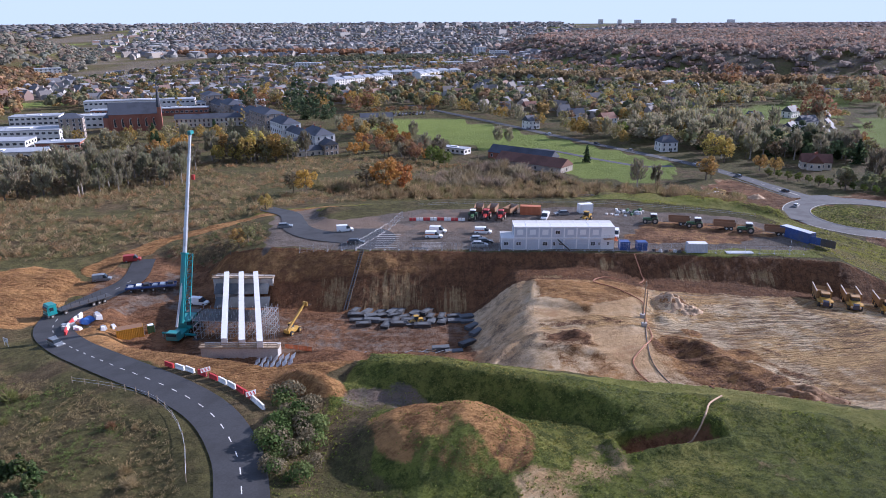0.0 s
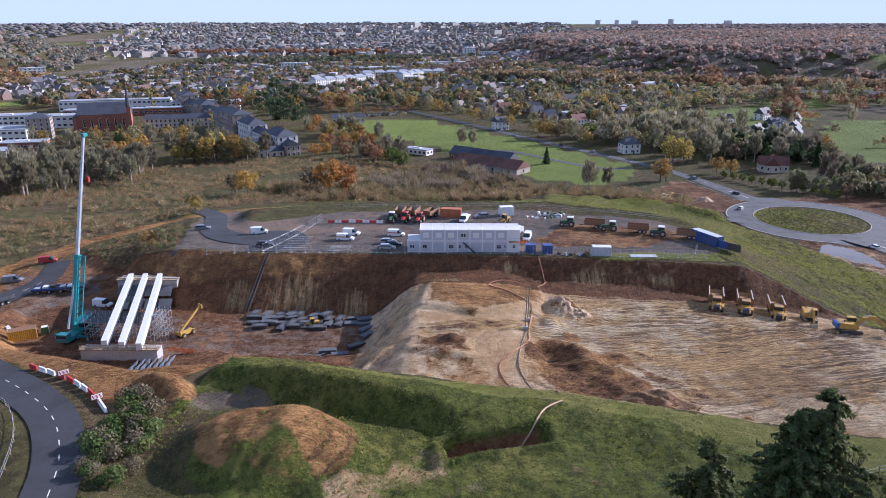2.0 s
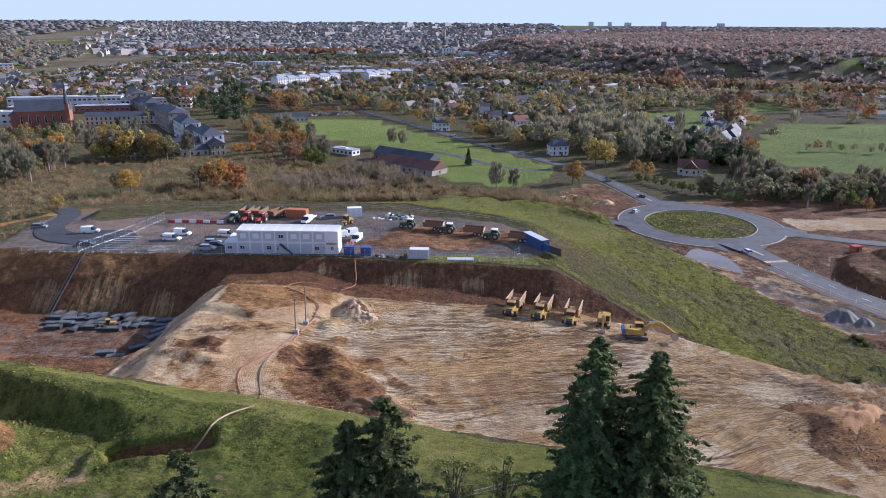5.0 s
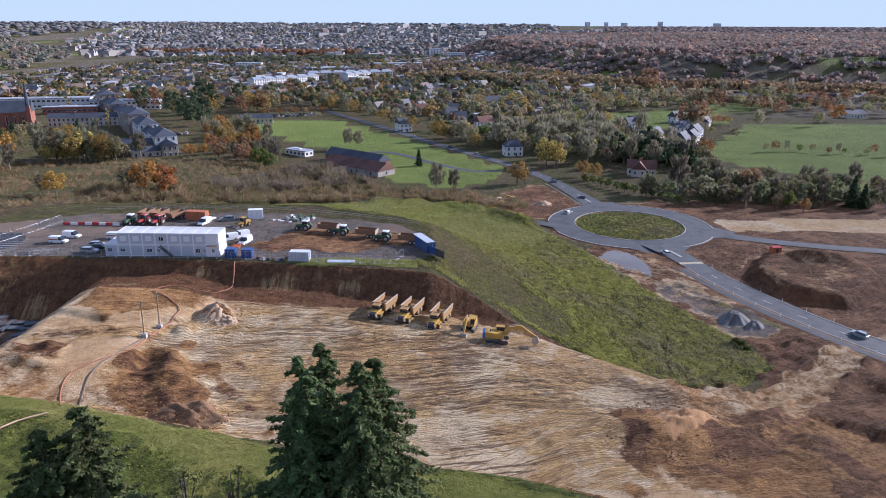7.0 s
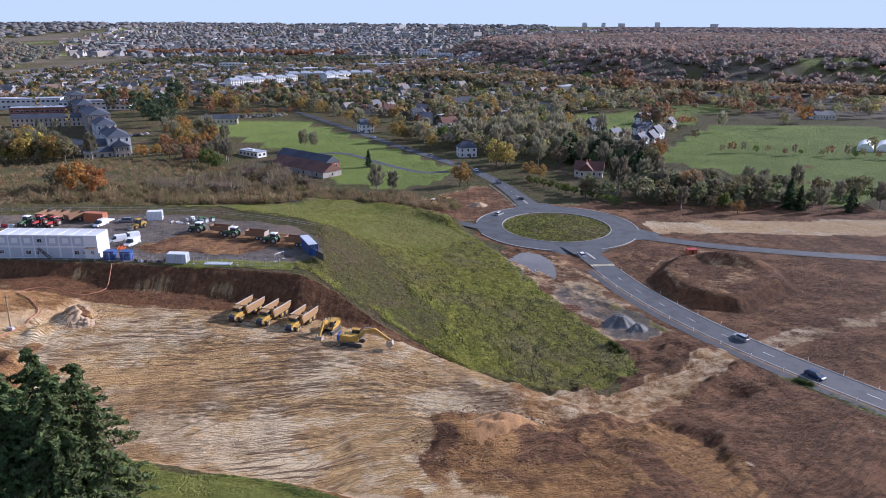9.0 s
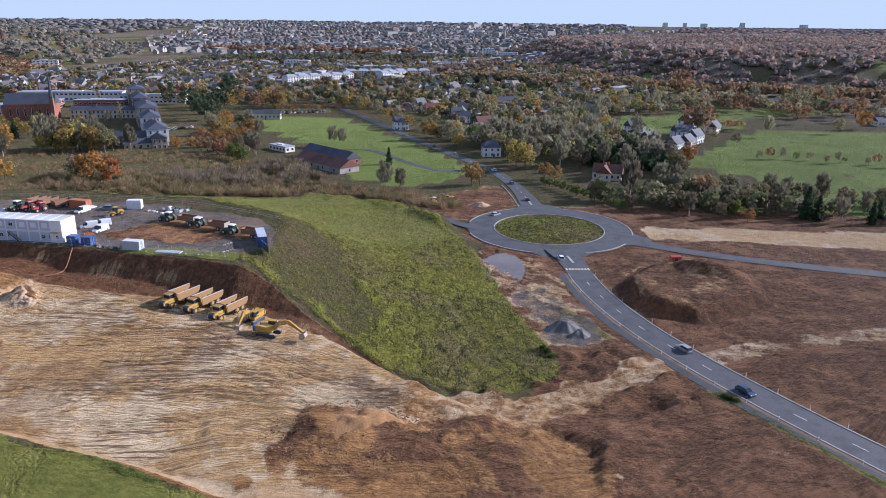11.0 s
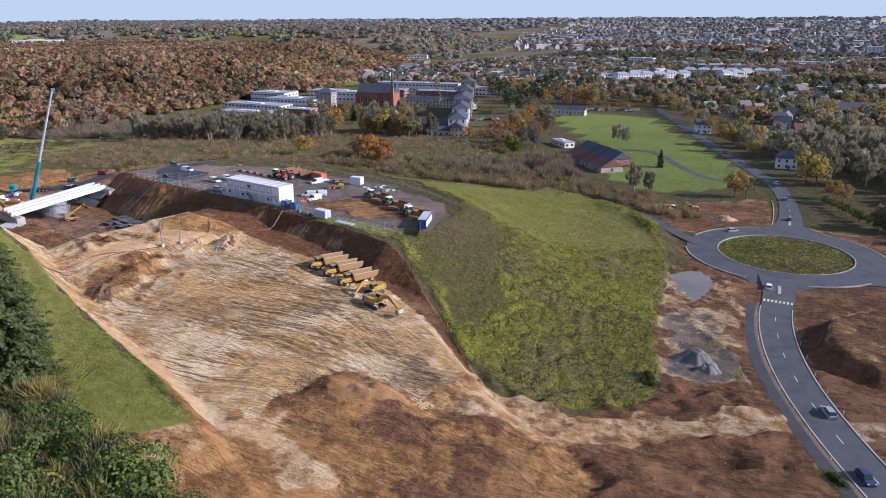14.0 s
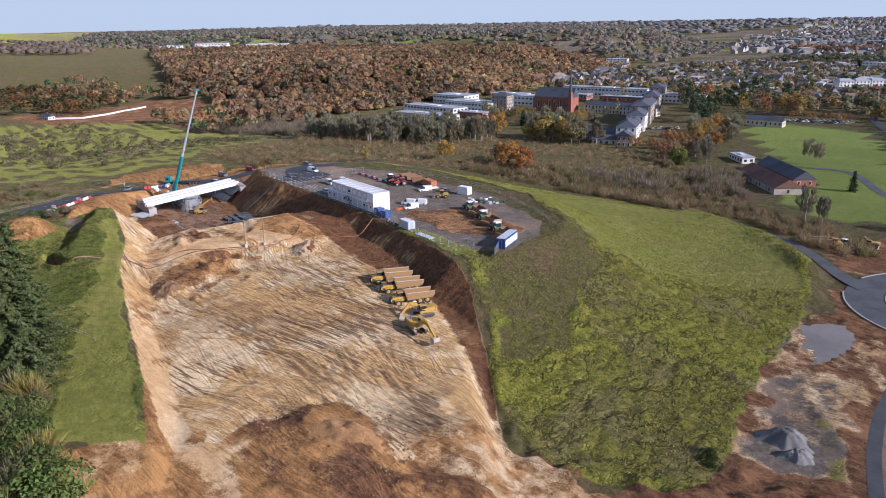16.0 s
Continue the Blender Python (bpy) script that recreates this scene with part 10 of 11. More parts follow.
def building(name, label, m, l, w, h, roof_h, wall, roof, floors=2, bays=5, ends=2, hip=0.0, chimneys=0, category="house", group="", flat=False, ww=1.0, wh=1.5, frame=None, sides=(0, 1, 2, 3)):
    ob = thing(name, label, category, m, group)
    b = box(bmesh.new(), 0, 0, -1.0, l, w, h)
    if not flat and not hip:
        for x in (0.0, l - 0.25):
            slab(b, [(0, h - 0.01), (w, h - 0.01), (w / 2, h + roof_h - 0.15)], x, x + 0.25, Matrix(((0, 1, 0, 0), (1, 0, 0, 0), (0, 0, 1, 0), (0, 0, 0, 1))))
    part("wall", b, wall, ob)
    if flat:
        rf = part("roof", box(bmesh.new(), -0.25, -0.25, h, l + 0.25, w + 0.25, h + 0.45), roof, ob)
        part("roof_light", box(bmesh.new(), l * 0.3, w * 0.35, h + 0.45, l * 0.6, w * 0.6, h + 1.0), M_WHITE, rf)
    else:
        rf = part("roof", gable_roof(l, w, h, roof_h, 0.4, hip), roof, ob)
    for k in range(chimneys):
        part("chimney", box(bmesh.new(), l * (k + 0.7) / (chimneys + 0.4) - 0.4, w * 0.5 - 0.35, h + roof_h * 0.6, l * (k + 0.7) / (chimneys + 0.4) + 0.4, w * 0.5 + 0.35, h + roof_h + 1.0), M_BRICK, rf)
    fh = h / floors
    for f in range(floors):
        z = f * fh + (fh - wh) * 0.55
        for k in range(bays):
            x = l * (k + 0.5) / bays
            if 0 in sides:
                window(ob, x, 0, z, ww, wh, 0, frame)
            if 2 in sides:
                window(ob, x, w, z, ww, wh, 2, frame)
        for k in range(ends):
            y = w * (k + 0.5) / ends
            if 1 in sides:
                window(ob, l, y, z, ww, wh, 1, frame)
            if 3 in sides:
                window(ob, 0, y, z, ww, wh, 3, frame)
    if not flat:
        part("door", box(bmesh.new(), l * 0.5 + 0.7, -0.1, 0, l * 0.5 + 1.7, 0.1, 2.1), M_DARKSTEEL, ob)
    return ob


VZ = -19.5
# the long institution: a row of pavilions and links
ax = math.degrees(math.atan2(273, -171))
ux, uy = math.cos(radians(ax)), math.sin(radians(ax))
s = 0.0
for ln, wd, hh, rh, fl, wall, hip, name in [
        (9, 9, 7.0, 3.0, 2, M_STONE, 0, "low brick end pavilion of the institution"), (24, 13, 11.5, 4.0, 3, M_RENDER, 5, "white three-storey pavilion under a slate roof"),
        (34, 9, 7.6, 3.4, 2, M_RENDER, 0, "white two-storey link under a slate roof"), (26, 13, 11.5, 4.0, 3, M_RENDER, 5, "white three-storey pavilion with blue-grey slates"),
        (8, 9, 7.6, 3, 2, M_STONE, 0, "low link beside the central block"), (36, 15, 14.5, 3.2, 4, M_STONE, 6, "tall brown stone central block"),
        (26, 13, 11.5, 4, 3, M_STONE, 5, "brown stone pavilion under a slate roof"), (34, 10, 9, 3.4, 2, M_STONE, 0, "long stone wing under a slate roof"),
        (26, 13, 12, 4, 3, M_STONE, 5, "far stone pavilion under a slate roof"), (40, 10, 8.4, 3.4, 2, M_STONE, 0, "far stone wing of the institution"), (22, 15, 14, 3, 4, M_STONE, 4, "tall end block of the institution")]:
    off = (15 - wd) / 2
    x, y = -66 + ux * s, 436 + uy * s
    building("institution_wing", label := name, pose(x - uy * off * 1.0 - 0, y + ux * off, VZ, 0, 0, ax), ln, wd, hh, rh, wall, M_SLATE, fl, max(2, int(ln / 3.8)), 3, hip, 2 if ln > 20 else 0, "institution", "wings of the institution", False, 1.1, 1.9, M_WHITE)
    s += ln + 0.3
building("institution_wing", "low brick courtyard wing with a slate roof", pose(-136, 428, VZ, 0, 0, 14), 54, 9, 6.5, 3.2, M_STONE, M_SLATE, 2, 16, 2, 0, 2, "institution", "wings of the institution", False, 1.0, 1.7, M_WHITE)
building("institution_wing", "second courtyard wing with arched windows", pose(-212, 552, VZ, 0, 0, 14), 66, 9, 6.5, 3.2, M_CREAM, M_SLATE, 2, 20, 2, 0, 2, "institution", "wings of the institution", False, 1.0, 1.7, M_BRICK)
building("institution_wing", "small slate-roofed outhouse in the yard", pose(-92, 424, VZ, 0, 0, 30), 16, 8, 4.0, 2.6, M_CREAM, M_SLATE, 1, 4, 2)

# church with a slender spire
ch = thing("church", "red brick church with tall arched windows and a slender spire", "church", pose(-252, 530, VZ, 0, 0, 18))
part("nave", box(bmesh.new(), 0, 0, -1, 36, 15, 12.5), M_BRICK, ch)
part("roof", gable_roof(36, 15, 12.5, 8.0, 0.5), M_SLATE, ch)
for x in (0, 35.6):
    part("gable", slab(bmesh.new(), [(0, 12.4), (15, 12.4), (7.5, 20.2)], x, x + 0.4, Matrix(((0, 1, 0, 0), (1, 0, 0, 0), (0, 0, 1, 0), (0, 0, 0, 1)))), M_BRICK, ch)
part("apse", tube(bmesh.new(), (0.5, 7.5, -1), (0.5, 7.5, 10), 5.5, 5.5, 12), M_BRICK, ch)
part("apse_roof", tube(bmesh.new(), (0.5, 7.5, 10), (0.5, 7.5, 15), 5.9, 0.2, 12), M_SLATE, ch)
arch = [(-0.8, 0)] + [(-0.8 + 0.8 * k / 3, 4.6 + 1.3 * math.sin(k / 3 * 1.57)) for k in range(4)] + [(0.8 - 0.8 * k / 3, 4.6 + 1.3 * math.sin((3 - k) / 3 * 1.57)) for k in range(1, 4)] + [(0.8, 0)]
big = [(x * 1.4, z * 1.1 - 0.3) for x, z in arch]
for k in range(6):
    for y0, y1 in ((-0.12, 0.05), (14.95, 15.12)):
        wdw = part("window", slab(bmesh.new(), big, y0, y1, pose(4 + k * 5.4, 0, 3.6)), M_CREAM, ch)
        part("pane", slab(bmesh.new(), arch, y0 - 0.05, y1 + 0.05, pose(4 + k * 5.4, 0, 3.6)), M_PANE, wdw)
    for y0, y1 in ((-0.9, 0.0), (15, 15.9)):
        part("buttress", box(bmesh.new(), 1.0 + k * 5.4, y0, -1, 1.7 + k * 5.4, y1, 10.5, taper=0.05), M_BRICK, ch)
part("bell_tower", box(bmesh.new(), 33.8, -2.6, -1, 36.8, 0.4, 17.5, taper=0.15), M_BRICK, ch)
part("spire", tube(bmesh.new(), (35.3, -1.1, 17.5), (35.3, -1.1, 37), 1.7, 0.06, 8), M_SLATE, ch, "slender grey slate spire")
# square tower house beside the church
building("tower_house", "square brick and stone tower house with a slate cap", pose(-270, 494, VZ, 0, 0, 20), 15, 13, 14.5, 3.0, M_STONE, M_SLATE, 5, 4, 4, 5, 0, "tower", "", False, 1.2, 1.8, M_WHITE)

# school buildings with flat roofs
for x, y, a, l, w, h, wall in [(-330, 440, 8, 62, 18, 6.5, M_RENDER), (-318, 478, 10, 52, 22, 8, M_RENDER), (-300, 408, 12, 60, 16, 5, M_CREAM), (-296, 545, 15, 34, 16, 9, M_RENDER), (-372, 505, 12, 40, 24, 8, M_RENDER),
                               (-330, 650, 15, 95, 15, 9, M_RENDER), (-300, 600, 15, 40, 14, 7, M_BRICK), (-230, 655, 12, 60, 16, 8, M_RENDER), (-262, 448, 14, 26, 14, 5, M_BRICK), (-255, 622, 14, 44, 12, 6, M_BRICK), (-345, 560, 15, 36, 18, 7, M_RENDER)]:
    building("school_building", ("red brick" if wall is M_BRICK else "white") + " flat-roofed school building with window bands", pose(x, y, VZ, 0, 0, a), l, w, h, 0, wall, M_FLATROOF, max(1, int(h / 3.2)), int(l / 4), 4, 0, 0, "school", "school buildings", True, 2.4, 1.5, M_WHITE)

# barns on the green
building("barn", "long barn with a dark slate roof", pose(22, 426, -19.4, 0, 0, -38), 42, 11, 3.6, 4.0, M_BRICK, M_SLATE, 1, 8, 2, 0, 0, "barn", "barns", False, 1.2, 1.6, M_WHITE)
building("barn", "open-sided barn with a dark red roof and boarded gable", pose(25, 403, -19.4, 0, 0, -38), 42, 13, 3.4, 4.0, M_TIMBER, M_TILE, 1, 4, 1, 0, 0, "barn", "barns")
building("outbuilding", "low white outbuilding at the field's edge", pose(-6, 445, -19.4, 0, 0, -35), 17, 7, 3.2, 0, M_RENDER, M_FLATROOF, 1, 5, 2, 0, 0, "outbuilding", "", True, 1.4, 1.2)
building("lodge", "long white lodge with a slate roof", pose(-72, 575, VZ, 0, 0, 12), 26, 9, 4.5, 3, M_CREAM, M_SLATE, 1, 8, 2)

# detached houses
for x, y, a, l, w, h, rh, wall, roof, label in [
        (130, 444, 12, 11, 9, 5.8, 4.2, M_RENDER, M_SLATE, "white two-storey house with a hipped slate roof"), (58, 540, 30, 10, 9, 6.0, 4, M_RENDER, M_SLATE, "white house among trees beside the road"),
        (192, 391, -14, 15, 8.5, 4.0, 4.2, M_CREAM, M_TILE, "long house with a brown tiled roof"), (201, 386, 76, 9, 7.5, 4.0, 4.2, M_CREAM, M_TILE, "brown-roofed house wing with pale gable"),
        (232, 560, 30, 12, 9, 5, 4.4, M_RENDER, M_SLATE, "white gabled house with a dark roof"), (244, 568, 120, 11, 9, 5, 4.4, M_RENDER, M_SLATE, "white gabled house with dormers"),
        (238, 504, 50, 12, 9, 5, 4.6, M_RENDER, M_SLATE, "white house with a steep slate roof"), (252, 484, 55, 12, 9, 5, 4.6, M_RENDER, M_SLATE, "white house beside the hedge"), (262, 494, 60, 12, 9, 5, 4.6, M_CREAM, M_SLATE, "cream house beside the hedge"),
        (272, 520, 55, 12, 9, 5, 4.6, M_RENDER, M_SLATE, "white house with a dark steep roof"), (280, 600, 40, 14, 9, 5, 4.6, M_RENDER, M_SLATE, "white house below the great beech"), (262, 540, 20, 14, 9, 5, 4.6, M_RENDER, M_SLATE, "dark-roofed house on the lane"),
        (296, 570, 60, 12, 9, 5, 4.4, M_CREAM, M_SLATE, "cream house in the hamlet"), (118, 560, 30, 13, 9, 5, 4.4, M_RENDER, M_TILE, "white house in the park"), (96, 590, 10, 13, 9, 5, 4.4, M_RENDER, M_SLATE, "white gabled villa in the park"),
        (66, 640, 25, 13, 9, 5, 4.4, M_CREAM, M_TILE, "cream villa among the trees"), (40, 660, 15, 13, 9, 5, 4.4, M_RENDER, M_TILE, "white villa among the trees"), (500, 770, 20, 40, 14, 5, 4, M_CREAM, M_SLATE, "long farmhouse beyond the meadow"),
        (350, 770, -10, 120, 14, 6, 3, M_BRICK, M_SLATE, "very long low shed below the forest"), (440, 640, 10, 18, 10, 4, 3, M_CREAM, M_SLATE, "farm building beyond the meadow"), (455, 655, 95, 18, 10, 4, 3, M_CREAM, M_TILE, "second farm building beyond the meadow"),
        (-519, 172, 20, 12, 6, 3, 2.4, M_RENDER, M_SLATE, "small white farmhouse below the woods")]:
    building("house", label, pose(x, y, ground_z(x, y) if x < -400 else VZ, 0, 0, a), l, w, h, rh, wall, roof, 2 if h > 4.6 else 1, max(2, int(l / 3)), 2, 3.5 if "hipped" in label else 0, 1, "house", "detached houses", frame=M_WHITE)
for k in range(2):
    gh = thing("polytunnel", "white arched greenhouse on the meadow", "greenhouse", pose(396 + k * 13, 480, VZ, 0, 0, 60), "greenhouses")
    bm = bmesh.new()
    for i in range(10):
        a0, a1 = math.pi * i / 10, math.pi * (i + 1) / 10
        bm.faces.new([bm.verts.new(p) for p in ((0, math.cos(a0) * 5, math.sin(a0) * 5), (22, math.cos(a0) * 5, math.sin(a0) * 5), (22, math.cos(a1) * 5, math.sin(a1) * 5), (0, math.cos(a1) * 5, math.sin(a1) * 5))])
    part("cover", bm, M_WHITE, gh)
    part("end_wall", slab(bmesh.new(), [(math.cos(math.pi * i / 10) * 4.9, math.sin(math.pi * i / 10) * 4.9) for i in range(11)], 0.0, 0.2, pose(0, 0, 0, 0, 0, 90)), M_WHITE, gh)

# white apartment rows
for row, (x, y, a, n) in enumerate([(-137, 866, 52, 6), (-96, 985, 22, 7), (-40, 962, 60, 3)]):
    for k in range(n):
        x1, y1 = x + math.cos(radians(a)) * 17 * k, y + math.sin(radians(a)) * 17 * k
        building("apartment_house", "white four-storey apartment house with a pale roof", pose(x1, y1, VZ, 0, 0, a), 15.5, 13, 11, 2.6, M_RENDER, M_FLATROOF, 4, 4, 3, 3, 0, "apartments", "white apartment houses", False, 1.4, 1.5, M_WHITE, sides=(0, 1))
for k in range(9):
    building("row_house", "small white row house with a dark roof", pose(-128 + k * 9.5, 838 + k * 9, VZ, 0, 0, 45), 8, 8, 4, 3.4, M_RENDER, M_SLATE, 1, 2, 1, 0, 0, "house", "row houses", frame=M_WHITE, sides=(0, 1))
for x, y, l, w, h, a in [(48, 1560, 24, 16, 21, 10), (80, 1560, 40, 14, 14, 0), (140, 1045, 62, 14, 7.5, -8), (-40, 1250, 60, 20, 9, 10), (-120, 1110, 70, 30, 9, 20), (-250, 1180, 40, 16, 12, 0), (-575, 1012, 34, 16, 12, 30), (60, 1260, 50, 16, 9, 20)]:
    building("apartment_block", "pale flat-roofed apartment block in the town", pose(x, y, VZ if x > -400 else ground_z(x, y), 0, 0, a), l, w, h, 0, M_RENDER, M_FLATROOF, max(2, int(h / 3)), int(l / 5), 3, 0, 0, "apartments", "apartment blocks", True, 2.2, 1.4, M_WHITE, sides=(0, 1))
for x, y, l, w, h, a in [(-1190, 555, 60, 30, 14, 60), (-1150, 640, 80, 26, 11, 60), (-1290, 520, 40, 24, 9, 60)]:
    building("hospital_block", "long white flat-roofed block on the wooded plateau", pose(x, y, ground_z(x, y), 0, 0, a), l, w, h, 0, M_RENDER, M_FLATROOF, 3, int(l / 6), 3, 0, 0, "hospital", "blocks on the plateau", True, 2.6, 1.5, M_WHITE, sides=(0, 1, 3))
wt = thing("water_tower", "pale mushroom-shaped water tower on the skyline", "water tower", pose(38, 2820, ground_z(38, 2820)))
part("shaft", tube(bmesh.new(), (0, 0, -5), (0, 0, 40), 3, 3, 12), M_CONC, wt)
part("tank", tube(bmesh.new(), (0, 0, 40), (0, 0, 50), 4, 9, 16), M_CONC, wt)


# ---- the town: houses beyond counting ----
def tinted_material(name, grime=(0.2, 0.19, 0.18)):
    m, nt, bsdf = nodes_of(name)
    a = nt.nodes.new("ShaderNodeAttribute")
    a.attribute_name = "tint"
    at = nt.nodes.new("ShaderNodeTexCoord").outputs["Object"]
    col = mix_node(nt, math_node(nt, "MULTIPLY", noise_node(nt, 0.4, vector=at), 0.5), a.outputs["Color"], grime)
    nt.links.new(col, bsdf.inputs["Base Color"])
    bsdf.inputs["Roughness"].default_value = 0.8
    return m


M_TOWN = tinted_material("town_walls_and_roofs")


def townscape(label, xs, ys, size, storeys, seed, flat_share=0.1):
    rng = np.random.RandomState(seed)
    verts, faces, tint = [], [], []
    zs = height(np.array(xs), np.array(ys))
    for x, y, z in zip(xs, ys, zs):
        l, w = size * rng.uniform(0.8, 1.5), size * rng.uniform(0.6, 0.9)
        h = 3.0 * storeys * rng.uniform(0.7, 1.2) + 1.0
        flat = rng.rand() < flat_share
        rh = 0.4 if flat else w * rng.uniform(0.4, 0.6)
        if flat:
            l, w, h = l * 2.2, w * 1.6, h * rng.uniform(1.0, 1.8)
        a = rng.choice([0.2, 0.2 + math.pi / 2, 0.9, 0.9 + math.pi / 2]) + rng.normal(0, 0.15)
        c, s = math.cos(a), math.sin(a)
        b = len(verts)
        for u, v, q in ((-l, -w, -1), (l, -w, -1), (l, w, -1), (-l, w, -1), (-l, -w, h), (l, -w, h), (l, w, h), (-l, w, h), (-l * (0.98 if not flat else 0.1), 0, h + rh), (l * (0.98 if not flat else 0.1), 0, h + rh)):
            verts.append((x + (u * c - v * s) / 2, y + (u * s + v * c) / 2, z + q))
        wall = np.array([(0.46, 0.45, 0.44), (0.36, 0.32, 0.28), (0.34, 0.33, 0.32), (0.27, 0.17, 0.14), (0.28, 0.27, 0.27)][rng.choice(5, p=[0.35, 0.2, 0.2, 0.1, 0.15])])
        roof = np.array([(0.11, 0.115, 0.135), (0.17, 0.09, 0.065), (0.20, 0.17, 0.15), (0.14, 0.13, 0.135)][rng.choice(4, p=[0.45, 0.2, 0.15, 0.2])])
        if flat:
            roof = np.array((0.42, 0.44, 0.47))
        for f in ((0, 1, 5, 4), (1, 2, 6, 5), (2, 3, 7, 6), (3, 0, 4, 7)):
            faces.append([b + k for k in f]), tint.append(wall)
        faces += [[b + 5, b + 6, b + 9], [b + 7, b + 4, b + 8]]
        tint += [wall, wall] if not flat else [roof, roof]
        faces += [[b + 4, b + 5, b + 9, b + 8], [b + 6, b + 7, b + 8, b + 9]]
        tint += [roof, roof]
    data = bpy.data.meshes.new("town_houses")
    data.from_pydata(verts, [], faces)
    col = np.ones((len(faces), 4))
    col[:, :3] = tint
    data.attributes.new("tint", "FLOAT_COLOR", "FACE").data.foreach_set("color", col.ravel())
    data.materials.append(M_TOWN)
    return tagged(new("town_houses", data), label, "houses", kind="stuff")


xs, ys = scatter([(-470, 740), (-250, 720), (-120, 700), (-60, 760), (-150, 850), (-60, 960), (-110, 1060), (60, 1100), (40, 1300), (-420, 1290), (-520, 1000)], 640, np.random.RandomState(5))
townscape("suburb of pale houses under slate and tile roofs", xs, ys, 11, 1.3, 5)
xs, ys = scatter([(30, 640), (110, 580), (230, 640), (300, 800), (250, 1040), (150, 1230), (20, 1250), (-40, 1040), (-20, 800)], 170, np.random.RandomState(6))
townscape("scattered houses among the trees of the valley", xs, ys, 11, 1.3, 6)
xs, ys = scatter([(-20, 1300), (140, 1250), (180, 1500), (60, 1650), (-60, 1560)], 200, np.random.RandomState(7))
townscape("estate of terraced houses below the ridge", xs, ys, 11, 1.6, 7)
xs, ys = scatter([(-700, 1500), (-350, 1480), (40, 1700), (300, 2100), (700, 2900), (600, 4300), (-1700, 4300), (-1200, 2500)], 1700, np.random.RandomState(8))
townscape("wide town of pale blocks and roofs in the valley", xs, ys, 15, 1.6, 8, 0.25)
xs, ys = scatter([(-560, 3000), (200, 3000), (500, 4300), (-700, 4300)], 70, np.random.RandomState(9))
townscape("pale tower blocks in the distant town", xs, ys, 18, 4.0, 9, 0.8)
# tower blocks far off on the skyline
for k, (a, w, h) in enumerate([(11.0, 30, 30), (12.4, 24, 38), (13.6, 40, 28), (16.2, 30, 34), (20.0, 44, 26)]):
    x, y = 4600 * math.sin(radians(a)), 4600 * math.cos(radians(a))
    building("tower_block", "pale tower block on the far skyline", pose(x, y, ground_z(x, y) - 4, 0, 0, -a), w, 18, h, 0, M_RENDER, M_FLATROOF, 6, 4, 2, 0, 0, "apartments", "tower blocks", True, 2.5, 2, sides=(0,))


# ---- clods and stones on churned ground ----
M_CLOD = tinted_material("soil_clods", (0.16, 0.09, 0.05))
OCTA = np.array([(1, 0, 0), (-1, 0, 0), (0, 1, 0), (0, -1, 0), (0, 0, 1), (0, 0, -0.6)], float)
OCTA_FACES = np.array([(0, 2, 4), (2, 1, 4), (1, 3, 4), (3, 0, 4), (2, 0, 5), (1, 2, 5), (3, 1, 5), (0, 3, 5)])


def clods(label, x, y, lo, hi, tints, seed):
    """Loose lumps of soil or stone, each uneven, lying on the ground."""
    rng = np.random.RandomState(seed)
    n = len(x)
    size = (lo + (hi - lo) * rng.rand(n) ** 3.5) * 0.52
    v = OCTA[None] * rng.uniform(0.55, 1.25, (n, 6, 1)) * size[:, None, None] * np.array([1, 1, 0.75])
    a = rng.uniform(0, 6.283, n)
    ca, sa = np.cos(a)[:, None], np.sin(a)[:, None]
    v = np.stack([v[..., 0] * ca - v[..., 1] * sa + x[:, None], v[..., 0] * sa + v[..., 1] * ca + y[:, None], v[..., 2] + (height(x, y) + size * 0.25)[:, None]], -1)
    f = (OCTA_FACES[None] + 6 * np.arange(n)[:, None, None]).reshape(-1, 3)
    me = bpy.data.meshes.new("soil_clods")
    me.vertices.add(n * 6)
    me.vertices.foreach_set("co", v.ravel())
    me.loops.add(f.size)
    me.loops.foreach_set("vertex_index", f.ravel())
    me.polygons.add(len(f))
    me.polygons.foreach_set("loop_start", np.arange(len(f)) * 3)
    me.polygons.foreach_set("loop_total", np.full(len(f), 3))
    me.update()
    col = np.ones((n, 6, 4))
    col[:, :, :3] = (np.array(tints)[rng.randint(len(tints), size=n)] * rng.uniform(0.7, 1.2, (n, 1)))[:, None]
    me.attributes.new("tint", "FLOAT_COLOR", "POINT").data.foreach_set("color", col.ravel())
    me.materials.append(M_CLOD)
    return tagged(new("soil_clods", me), label, "clods", kind="stuff")


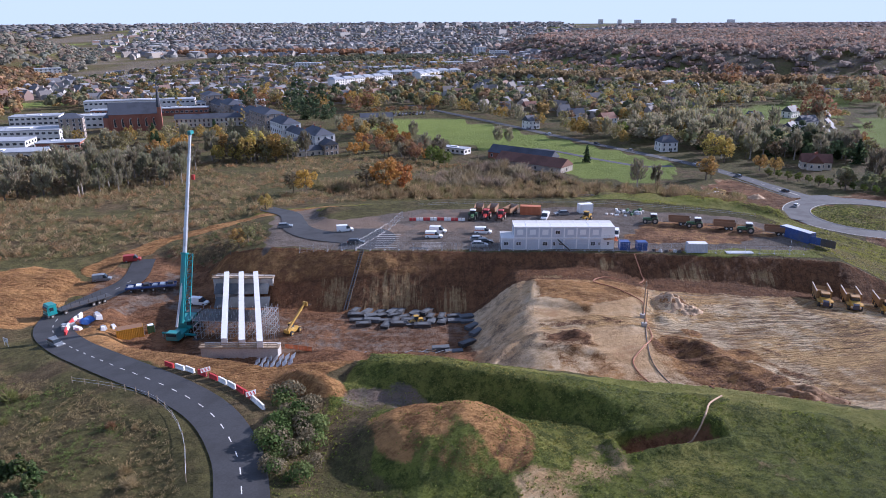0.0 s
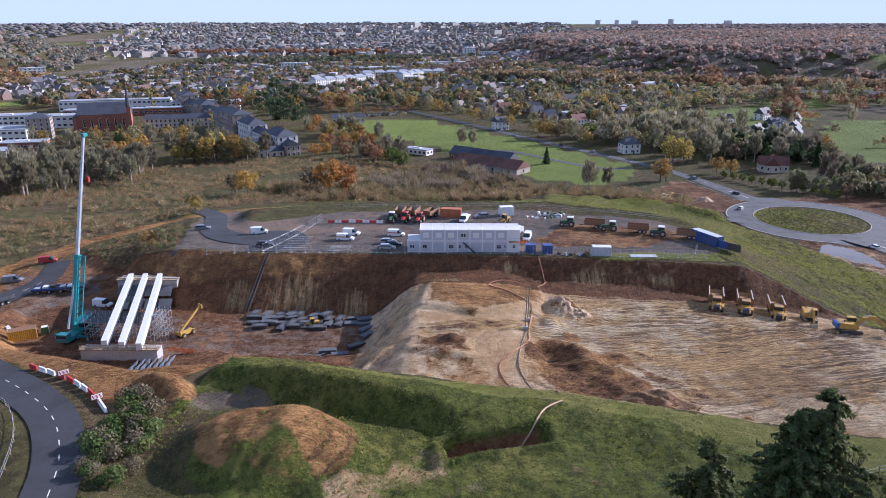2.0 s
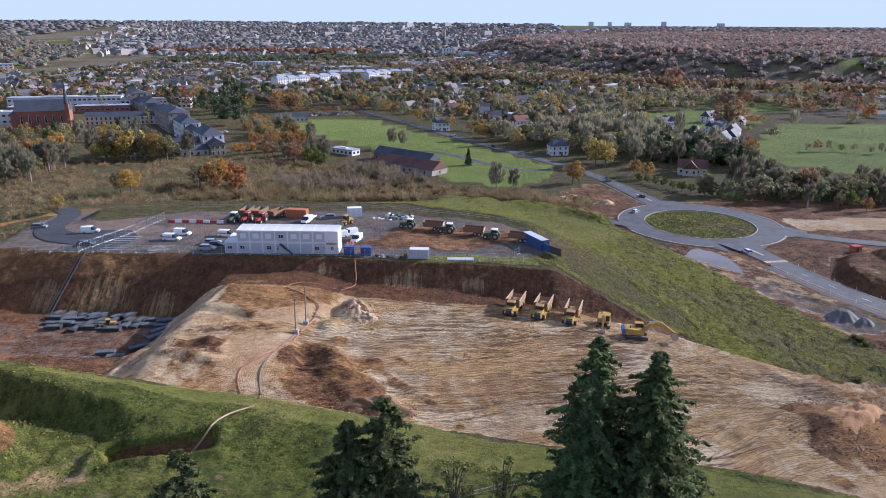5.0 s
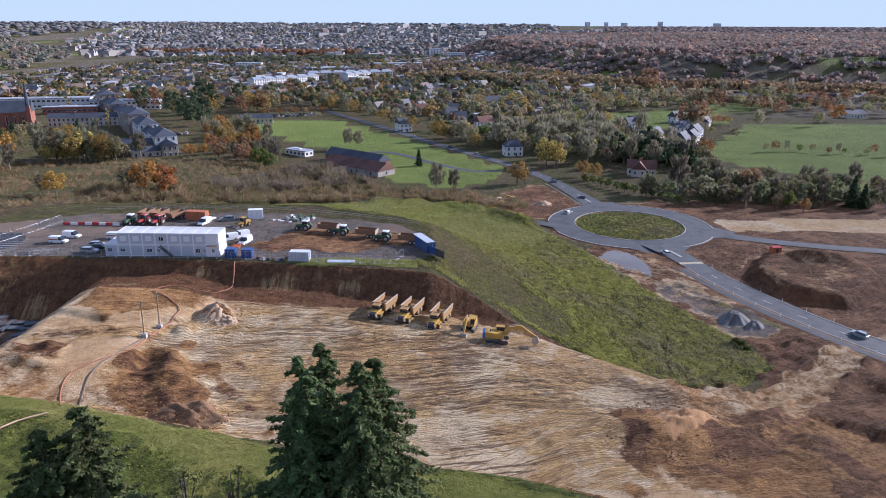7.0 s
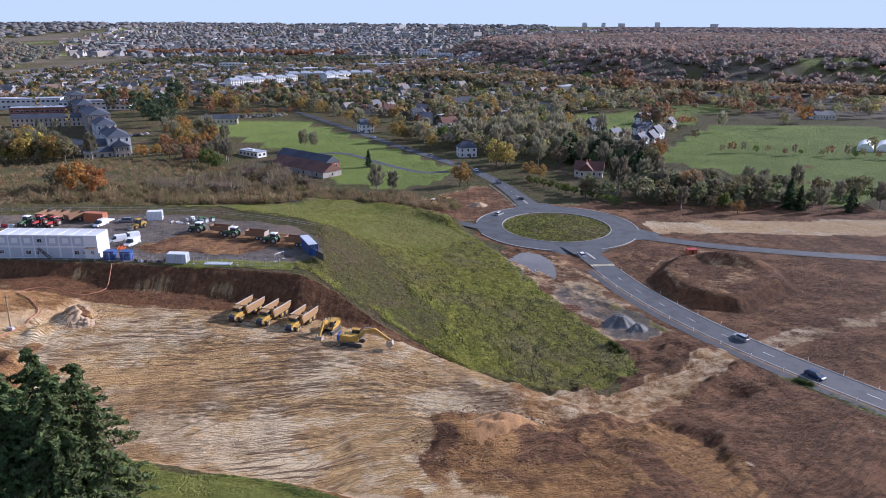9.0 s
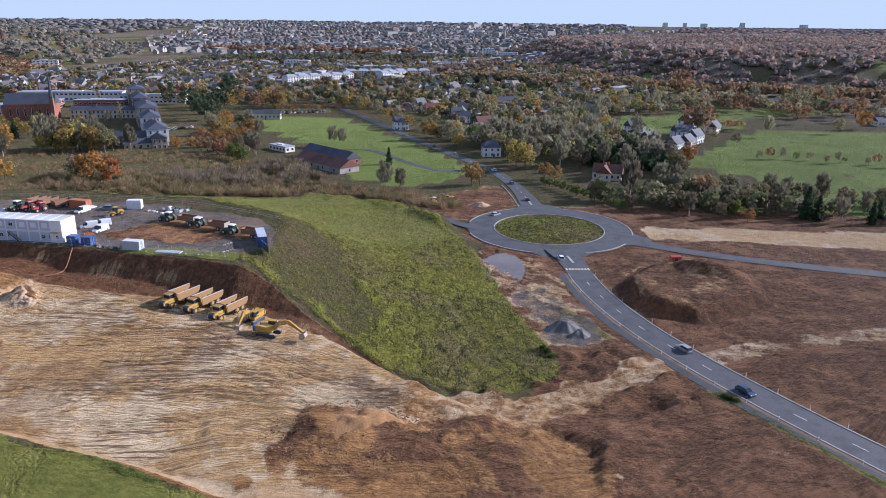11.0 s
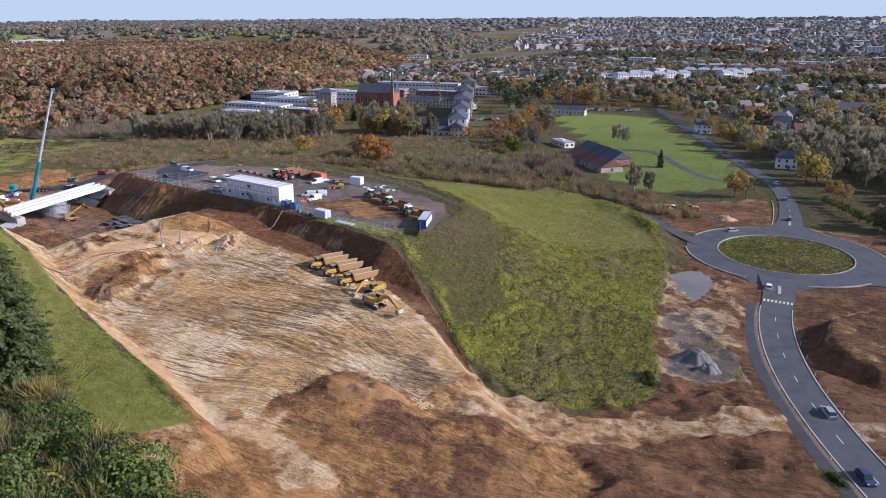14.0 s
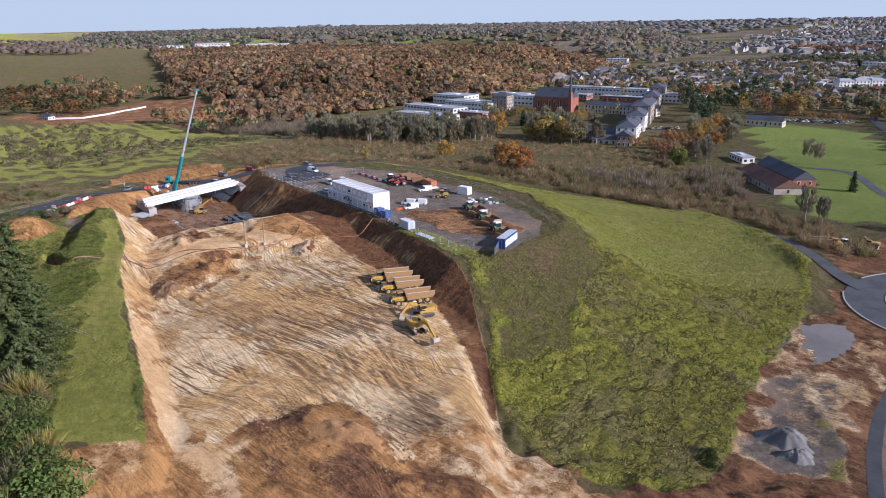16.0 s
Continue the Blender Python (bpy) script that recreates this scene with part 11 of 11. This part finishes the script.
OCHRE, UMBER, PALE = (0.40, 0.22, 0.095), (0.20, 0.112, 0.058), (0.55, 0.42, 0.27)
for label, poly, n, lo, hi, tints in [
        ("churned brown clods round the spoil heap", [(119, 97), (124, 110), (131, 117), (141, 115), (148, 107), (141, 96), (130, 94)], 2600, 0.10, 0.55, [OCHRE, UMBER, UMBER]),
        ("ploughed clods on the tipped fan", [(140, 92), (145, 113), (154, 119), (166, 123), (176, 118), (172, 86), (150, 84)], 1800, 0.10, 0.45, [OCHRE, UMBER]),
        ("loose clods and stones on the pit floor", [(52, 100), (52, 146), (84, 152), (108, 142), (128, 130), (136, 118), (124, 100), (108, 90), (84, 94)], 2400, 0.06, 0.30, [PALE, OCHRE, UMBER, UMBER]),
        ("lumps of soil beside the sand bench", [(40, 108), (42, 126), (52, 122), (66, 106), (62, 99), (50, 101)], 1500, 0.10, 0.55, [OCHRE, UMBER, OCHRE]),
        ("chalk rubble below the cut", [(42, 140), (43, 152), (52, 154), (58, 144), (50, 138)], 500, 0.10, 0.5, [PALE, OCHRE]),
        ("mud clods on the haul road's verges", [(118, 150), (134, 138), (146, 132), (158, 140), (190, 162), (186, 168), (158, 150), (146, 140), (128, 150)], 1100, 0.10, 0.5, [OCHRE, UMBER]),
        ("soil lumps along the southern verge of the ramp", [(140, 114), (164, 126), (196, 152), (198, 146), (170, 120), (150, 108)], 1000, 0.10, 0.5, [OCHRE, UMBER]),
        ("clods and stones on the muddy verge", [(142, 200), (150, 190), (164, 164), (184, 164), (178, 190), (168, 214), (160, 234)], 1300, 0.08, 0.4, [OCHRE, UMBER, PALE]),
        ("clods on the eastern earthworks", [(186, 190), (188, 240), (236, 246), (250, 200), (226, 160)], 1300, 0.10, 0.45, [UMBER, OCHRE, (0.30, 0.15, 0.08)]),
        ("clods on the orange bank beside the road", [(-70, 126), (-50, 112), (-28, 100), (-16, 100), (-18, 112), (-40, 118), (-62, 130)], 1300, 0.08, 0.4, [OCHRE, (0.36, 0.18, 0.08)]),
        ("gravelly lumps on the grassy mound", [(-12, 78), (-10, 90), (0, 94), (10, 88), (10, 78), (0, 74)], 1100, 0.06, 0.25, [OCHRE, UMBER]),
        ("fallen soil at the foot of the cut", [(-40, 156), (-10, 158), (14, 157), (50, 159), (84, 155), (100, 149), (100, 153), (84, 160), (50, 163), (-40, 162)], 1200, 0.08, 0.4, [UMBER, OCHRE])]:
    cx, cy = scatter(poly, n, np.random.RandomState(len(label)))
    clods(label, cx, cy, lo, hi, tints, len(label))

# low white wall of the farm below the woods
bm = bmesh.new()
farm = [(-512, 178), (-497, 203), (-510, 226), (-528, 246), (-532, 268)]
for (ax, ay), (bx, by) in zip(farm, farm[1:]):
    for k in range(6):
        f, g = k / 6, (k + 1) / 6
        x0, y0, x1, y1 = ax + (bx - ax) * f, ay + (by - ay) * f, ax + (bx - ax) * g, ay + (by - ay) * g
        run = math.hypot(x1 - x0, y1 - y0)
        nx, ny = 0.3 * (y0 - y1) / run, 0.3 * (x1 - x0) / run
        z0, z1 = ground_z(x0, y0), ground_z(x1, y1)
        v = [bm.verts.new((x + s * nx, y + s * ny, z + h)) for x, y, z in ((x0, y0, z0), (x1, y1, z1)) for s in (-1, 1) for h in (-0.5, 1.5)]
        for q in ((0, 1, 5, 4), (2, 6, 7, 3), (1, 3, 7, 5), (0, 2, 3, 1), (4, 5, 7, 6)):
            bm.faces.new([v[i] for i in q])
bmesh.ops.recalc_face_normals(bm, faces=bm.faces)
me = bpy.data.meshes.new("garden_wall")
bm.to_mesh(me)
bm.free()
me.materials.append(M_RENDER)
tagged(new("garden_wall", me), "long low whitewashed wall beside the farmhouse", "wall")
